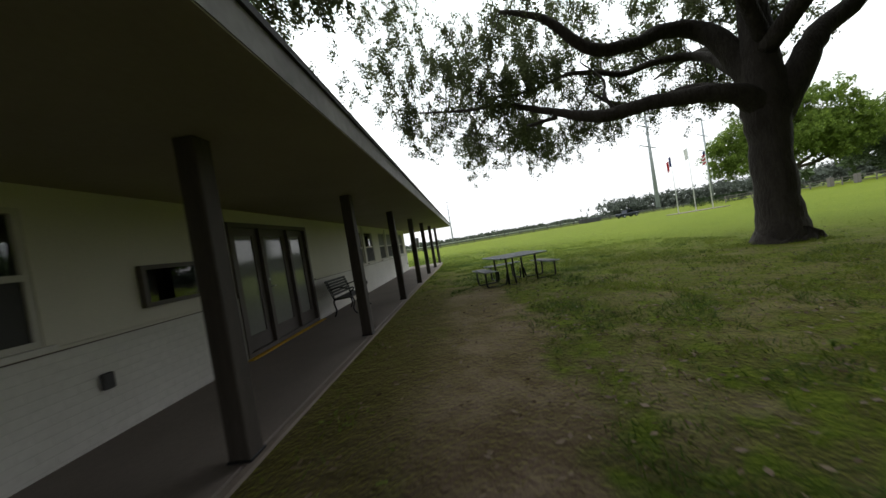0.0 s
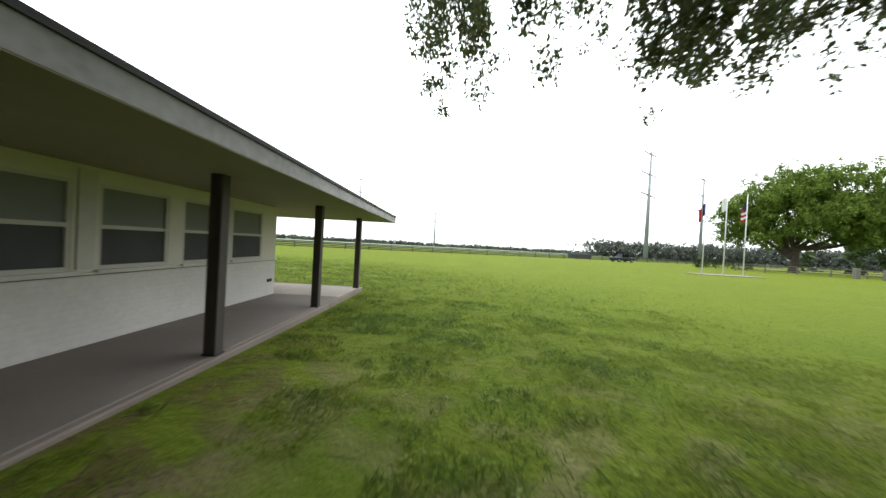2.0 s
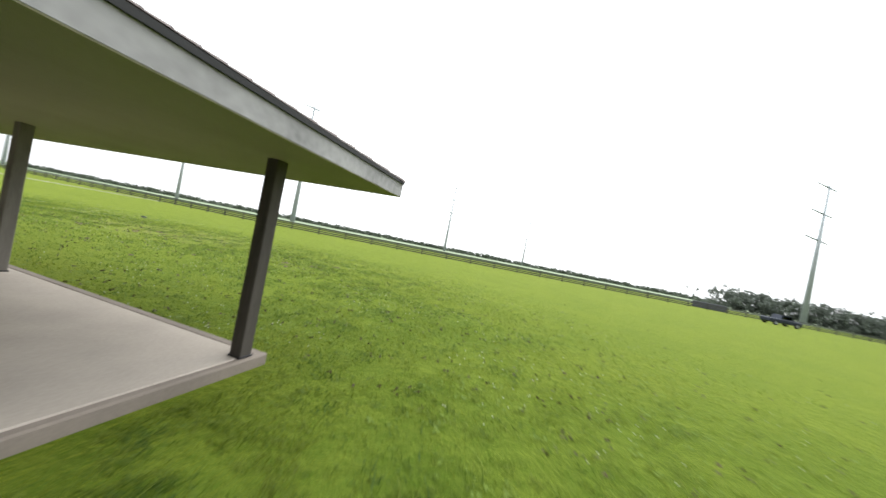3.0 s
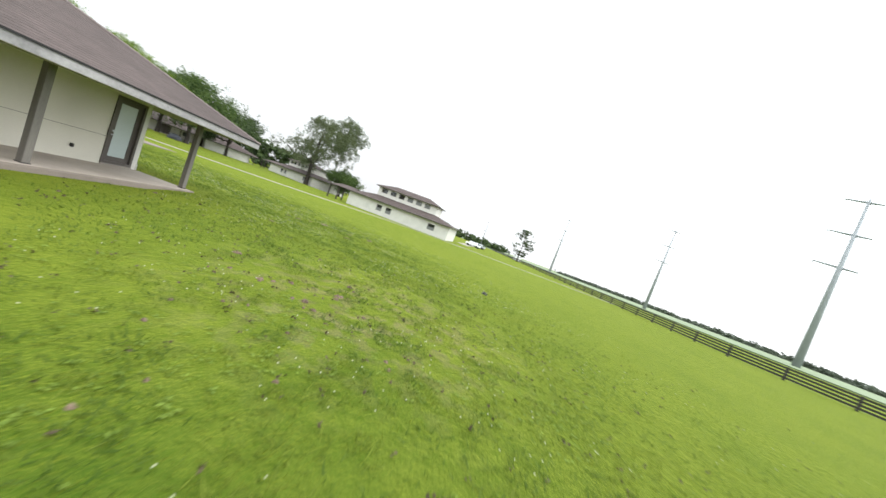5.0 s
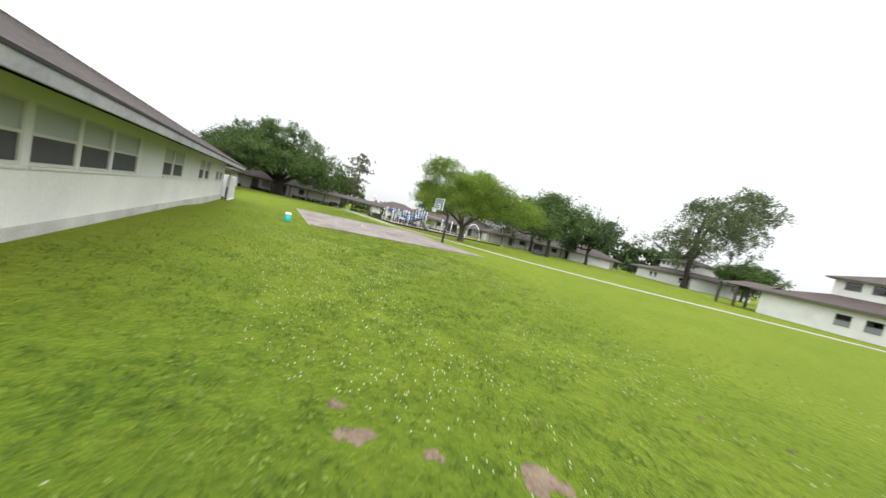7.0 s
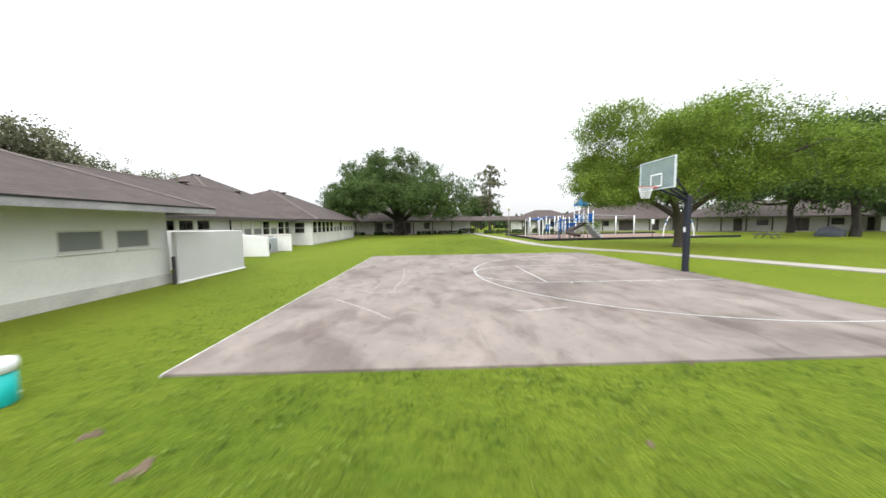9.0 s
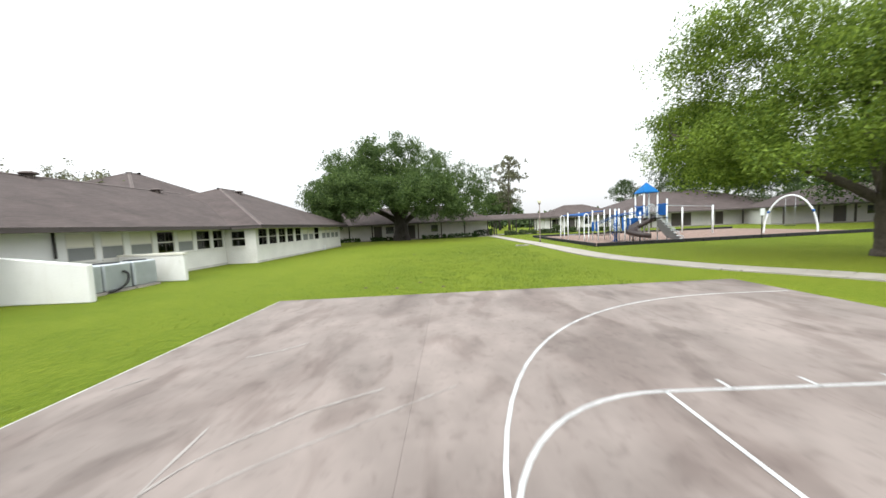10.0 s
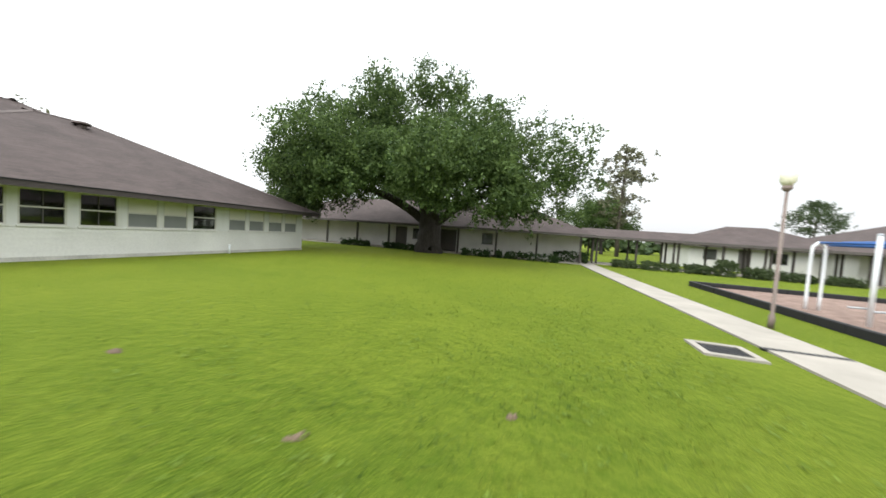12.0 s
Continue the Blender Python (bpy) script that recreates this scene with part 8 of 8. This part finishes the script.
# larger bare patches, x, y and reach
CLAY_SPOTS = ((-20.47, 22.39, 0.08), (-25.15, 22.52, 0.2), (-23.28, 24.34, 0.12), (-25.37, 24.86, 0.2), (-24.87, 24.01, 0.12), (-15.12, 24.64, 0.1), (-14.11, 25.76, 0.1), (-14.53, 26.14, 0.06), (-13.86, 26.7, 0.08), (-14.71, 26.98, 0.08), (-13.61, 26.92, 0.05), (-15.62, 26.94, 0.07), (-27.9, -12.39, 0.06), (-28.57, -13.21, 0.05), (-29.35, -12.32, 0.05), (-26.88, -12.62, 0.06), (-7.4, 26.35, 0.1), (-8.02, 27.06, 0.12), (-7.36, 27.72, 0.11), (-7.1, 29.0, 0.13), (-23.73, 21.38, 0.1), (-23.8, 21.78, 0.18), (-24.37, 22.1, 0.1), (-25.31, 22.61, 0.12), (-26.03, 5.46, 0.11), (-25.25, 4.98, 0.08), (-30.34, -23.76, 0.07), (-32.0, -24.79, 0.07), (-27.22, -24.29, 0.11))
rng = np.random.default_rng(17)
q = near_lawn(rng, 360000, 3.5)
tufts = np.stack([rng.uniform(-1.8, 7.5, 120000), rng.uniform(0.2, 19, 120000)], 1)
tufts = tufts[(value_field(tufts[:, 0], tufts[:, 1], 0.9, 5) + 0.6 * value_field(tufts[:, 0], tufts[:, 1], 0.3, 6) > 0.75) & ~((np.abs(tufts[:, 0] + 0.36) < 0.62) & (tufts[:, 1] < 6.5))]
q = np.concatenate([q, tufts])
# thinner by court and walk to brighten that lawn; worn by porch and clay
q = q[rng.random(len(q)) > 0.62 * (1 - eased(q[:, 1], -12.0, 8.0)) * (q[:, 0] < -19)]
q = q[~((q[:, 0] < 0.4) & (q[:, 0] > -3) & (q[:, 1] < 15) & (value_field(q[:, 0], q[:, 1], 0.6, 31) > 0.42 + 0.35 * eased(q[:, 0], -1.6, 0.4)))]
q = q[~((q[:, 0] < -0.85) & (q[:, 0] > -3) & (q[:, 1] < 9) & (rng.random(len(q)) < 0.8))]
q = q[~((np.hypot(q[:, 0] + 14.8, q[:, 1] - 27.6) < 3.6) & (value_field(q[:, 0], q[:, 1], 0.45, 32) > 0.55))]
lush = 0.45 * value_field(q[:, 0], q[:, 1], 0.4, 8) + 0.55 * value_field(q[:, 0], q[:, 1], 0.13, 9)
q = q[lush > 0.22 + 0.3 * rng.random(len(q))]
for x, y, r in CLAY_SPOTS:
    q = q[np.hypot(q[:, 0] - x, q[:, 1] - y) > r * 1.35]
lush = 0.45 * value_field(q[:, 0], q[:, 1], 0.4, 8) + 0.55 * value_field(q[:, 0], q[:, 1], 0.13, 9)
k = len(q)
a = rng.random(k) * 2 * np.pi
h = (0.03 + 0.05 * rng.random(k)) * (0.5 + 1.1 * lush)
wd = 0.004 + 0.004 * rng.random(k)
side = np.stack([np.cos(a), np.sin(a), np.zeros(k)], 1) * wd[:, None]
base = np.concatenate([q, ground_z(q[:, 0], q[:, 1])[:, None]], 1)
lean = np.stack([rng.normal(0, 1.0, k) * h, rng.normal(0, 1.0, k) * h, h * 0.85], 1)
v = np.stack([base - side, base + side, base + lean], 1).reshape(-1, 3)
# darkened blades: mottling everywhere, more of them by the porch where shade falls
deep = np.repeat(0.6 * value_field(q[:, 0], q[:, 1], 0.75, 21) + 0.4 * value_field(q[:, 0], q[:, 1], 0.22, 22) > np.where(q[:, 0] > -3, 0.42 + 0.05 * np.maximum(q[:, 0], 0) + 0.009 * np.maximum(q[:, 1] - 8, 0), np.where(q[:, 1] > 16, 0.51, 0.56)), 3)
for blades, mat, words in ((v[~deep], M_BLADE, "short light green grass blades over the lawn"), (v[deep], M_DARKBLADE, "darker green grass tufts for mottling and shade in the lawn")):
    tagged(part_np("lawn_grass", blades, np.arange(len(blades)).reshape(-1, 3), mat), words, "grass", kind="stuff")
# clover flowers
rng = np.random.default_rng(18)
q = near_lawn(rng, 21000, 4.5)
q = q[np.array([noise.noise(Vector((p[0] * 0.35, p[1] * 0.35, 3.0))) for p in q]) > 0.0]
q = q[(q[:, 1] > 8) & ((q[:, 0] < -19) | (rng.random(len(q)) < 0.25))]
q = q[~((q[:, 0] > -2) & (q[:, 1] < 20))]
k = len(q)
pts = np.concatenate([q, 0.06 + 0.03 * rng.random((k, 1))], 1)
r = 0.010
oct_v = np.array([(1, 0, 0), (-1, 0, 0), (0, 1, 0), (0, -1, 0), (0, 0, 1), (0, 0, -1)]) * r
oct_f = np.array([(0, 2, 4), (2, 1, 4), (1, 3, 4), (3, 0, 4), (2, 0, 5), (1, 2, 5), (3, 1, 5), (0, 3, 5)])
v = (pts[:, None] + oct_v[None]).reshape(-1, 3)
f = (oct_f[None] + 6 * np.arange(k)[:, None, None]).reshape(-1, 3)
tagged(part_np("clover_flowers", v, f, material("cream_flower", (0.5, 0.5, 0.36), 0.8, var=0.1, scale=3, fine=30, bump=0.0)), "scattered small white clover flowers in the lawn", "flowers", kind="stuff")
# broad-leaved weeds and clover leaves
q = near_lawn(rng, 26000, 3.5)
q = q[np.array([noise.noise(Vector((p[0] * 0.5, p[1] * 0.5, 9.0))) + 0.5 * noise.noise(Vector((p[0] * 2.1, p[1] * 2.1, 4.0))) for p in q]) > 0.1]
p = np.concatenate([q, np.full((len(q), 1), 0.03)], 1)
v, f = leaf_cloud(rng, p, 0.04, 4, 0.05, 0.25)
v[:, 2] = np.clip(0.028 + (v[:, 2] - 0.03) * 0.22, 0.01, 0.06) + ground_z(v[:, 0], v[:, 1])
M_WEED = leaf_material("clover_leaf", (0.10, 0.15, 0.02), (0.20, 0.27, 0.045), 0.4)
tagged(part_np("clover_leaves", v, f, M_WEED), "light green clover and weeds in the lawn", "weeds", kind="stuff")
# little mounds of bare clay
M_CLAY = material("pinkish_clay", (0.115, 0.081, 0.053), 0.95, var=0.35, scale=5, fine=30, bump=0.5, bump_dist=0.02, coord="World", tint=(0.195, 0.14, 0.098))
q = near_lawn(rng, 1500, 6.0)
q = q[(q[:, 1] > 18) | (q[:, 0] < -20)]
q = q[rng.random(len(q)) < np.where(q[:, 1] > 5, 0.55, 0.12)][:60]
q = np.concatenate([q, np.stack([rng.normal(-12.5, 2.6, 34), rng.normal(25.5, 2.0, 34)], 1)])
bm = bmesh.new()
for x, y, r0 in [(x, y, 0.02 + 0.04 * rng.random() ** 2) for x, y in q] + [(x + rng.normal(0, 0.4 * r), y + rng.normal(0, 0.4 * r), r * u) for x, y, r in CLAY_SPOTS for u in (0.7, 0.55, 0.45, 0.4, 0.35, 0.3, 0.25)]:
    e = 0.7 + 0.6 * rng.random()
    ring = [bm.verts.new((x + r0 * e * math.cos(t) * (0.5 + 0.9 * rng.random()), y + r0 * math.sin(t) * (0.5 + 0.9 * rng.random()), 0.004)) for t in [2 * math.pi * j / 7 for j in range(7)]]
    mid = [bm.verts.new((x + (w.co.x - x) * 0.5, y + (w.co.y - y) * 0.5, 0.02 + 0.015 * rng.random())) for w in ring]
    for j in range(7):
        bm.faces.new((ring[j], ring[(j + 1) % 7], mid[(j + 1) % 7], mid[j]))
    bm.faces.new(mid)
tagged(part("clay_mounds", bm, M_CLAY), "small pinkish clay mounds scattered over the lawn", "soil", kind="stuff")
# dark dry bits in the turf
q = near_lawn(rng, 4500, 4.5)
q = q[(q[:, 1] > 20) & (q[:, 0] > -19)]
p = np.concatenate([q, np.full((len(q), 1), 0.045)], 1)
v, f = leaf_cloud(rng, p, 0.03, 4, 0.045, 0.3)
v[:, 2] = np.clip(v[:, 2], 0.02, 0.07)
M_DRY = leaf_material("dry_turf_bits", (0.035, 0.026, 0.016), (0.10, 0.075, 0.045), 0.1)
tagged(part_np("dry_turf_bits", v, f, M_DRY), "dark dry bits scattered through the lawn", "debris", kind="stuff")
# fallen leaves under the oak
k = 5200
p = np.stack([rng.normal(3.0, 3.6, k), rng.normal(3.2, 3.4, k), np.full(k, 0.012)], 1)
p = p[(p[:, 0] > -1.7)]
v, f = leaf_cloud(rng, p, 0.006, 1, 0.06, 0.6)
v[:, 2] = np.abs(v[:, 2] - 0.01) * 0.35 + 0.006 + ground_z(v[:, 0], v[:, 1])
M_LITTER = leaf_material("fallen_leaf", (0.07, 0.045, 0.025), (0.26, 0.20, 0.14), 0.1)
tagged(part_np("fallen_leaves", v, f, M_LITTER), "brown fallen oak leaves on the thin grass", "leaves", kind="stuff")
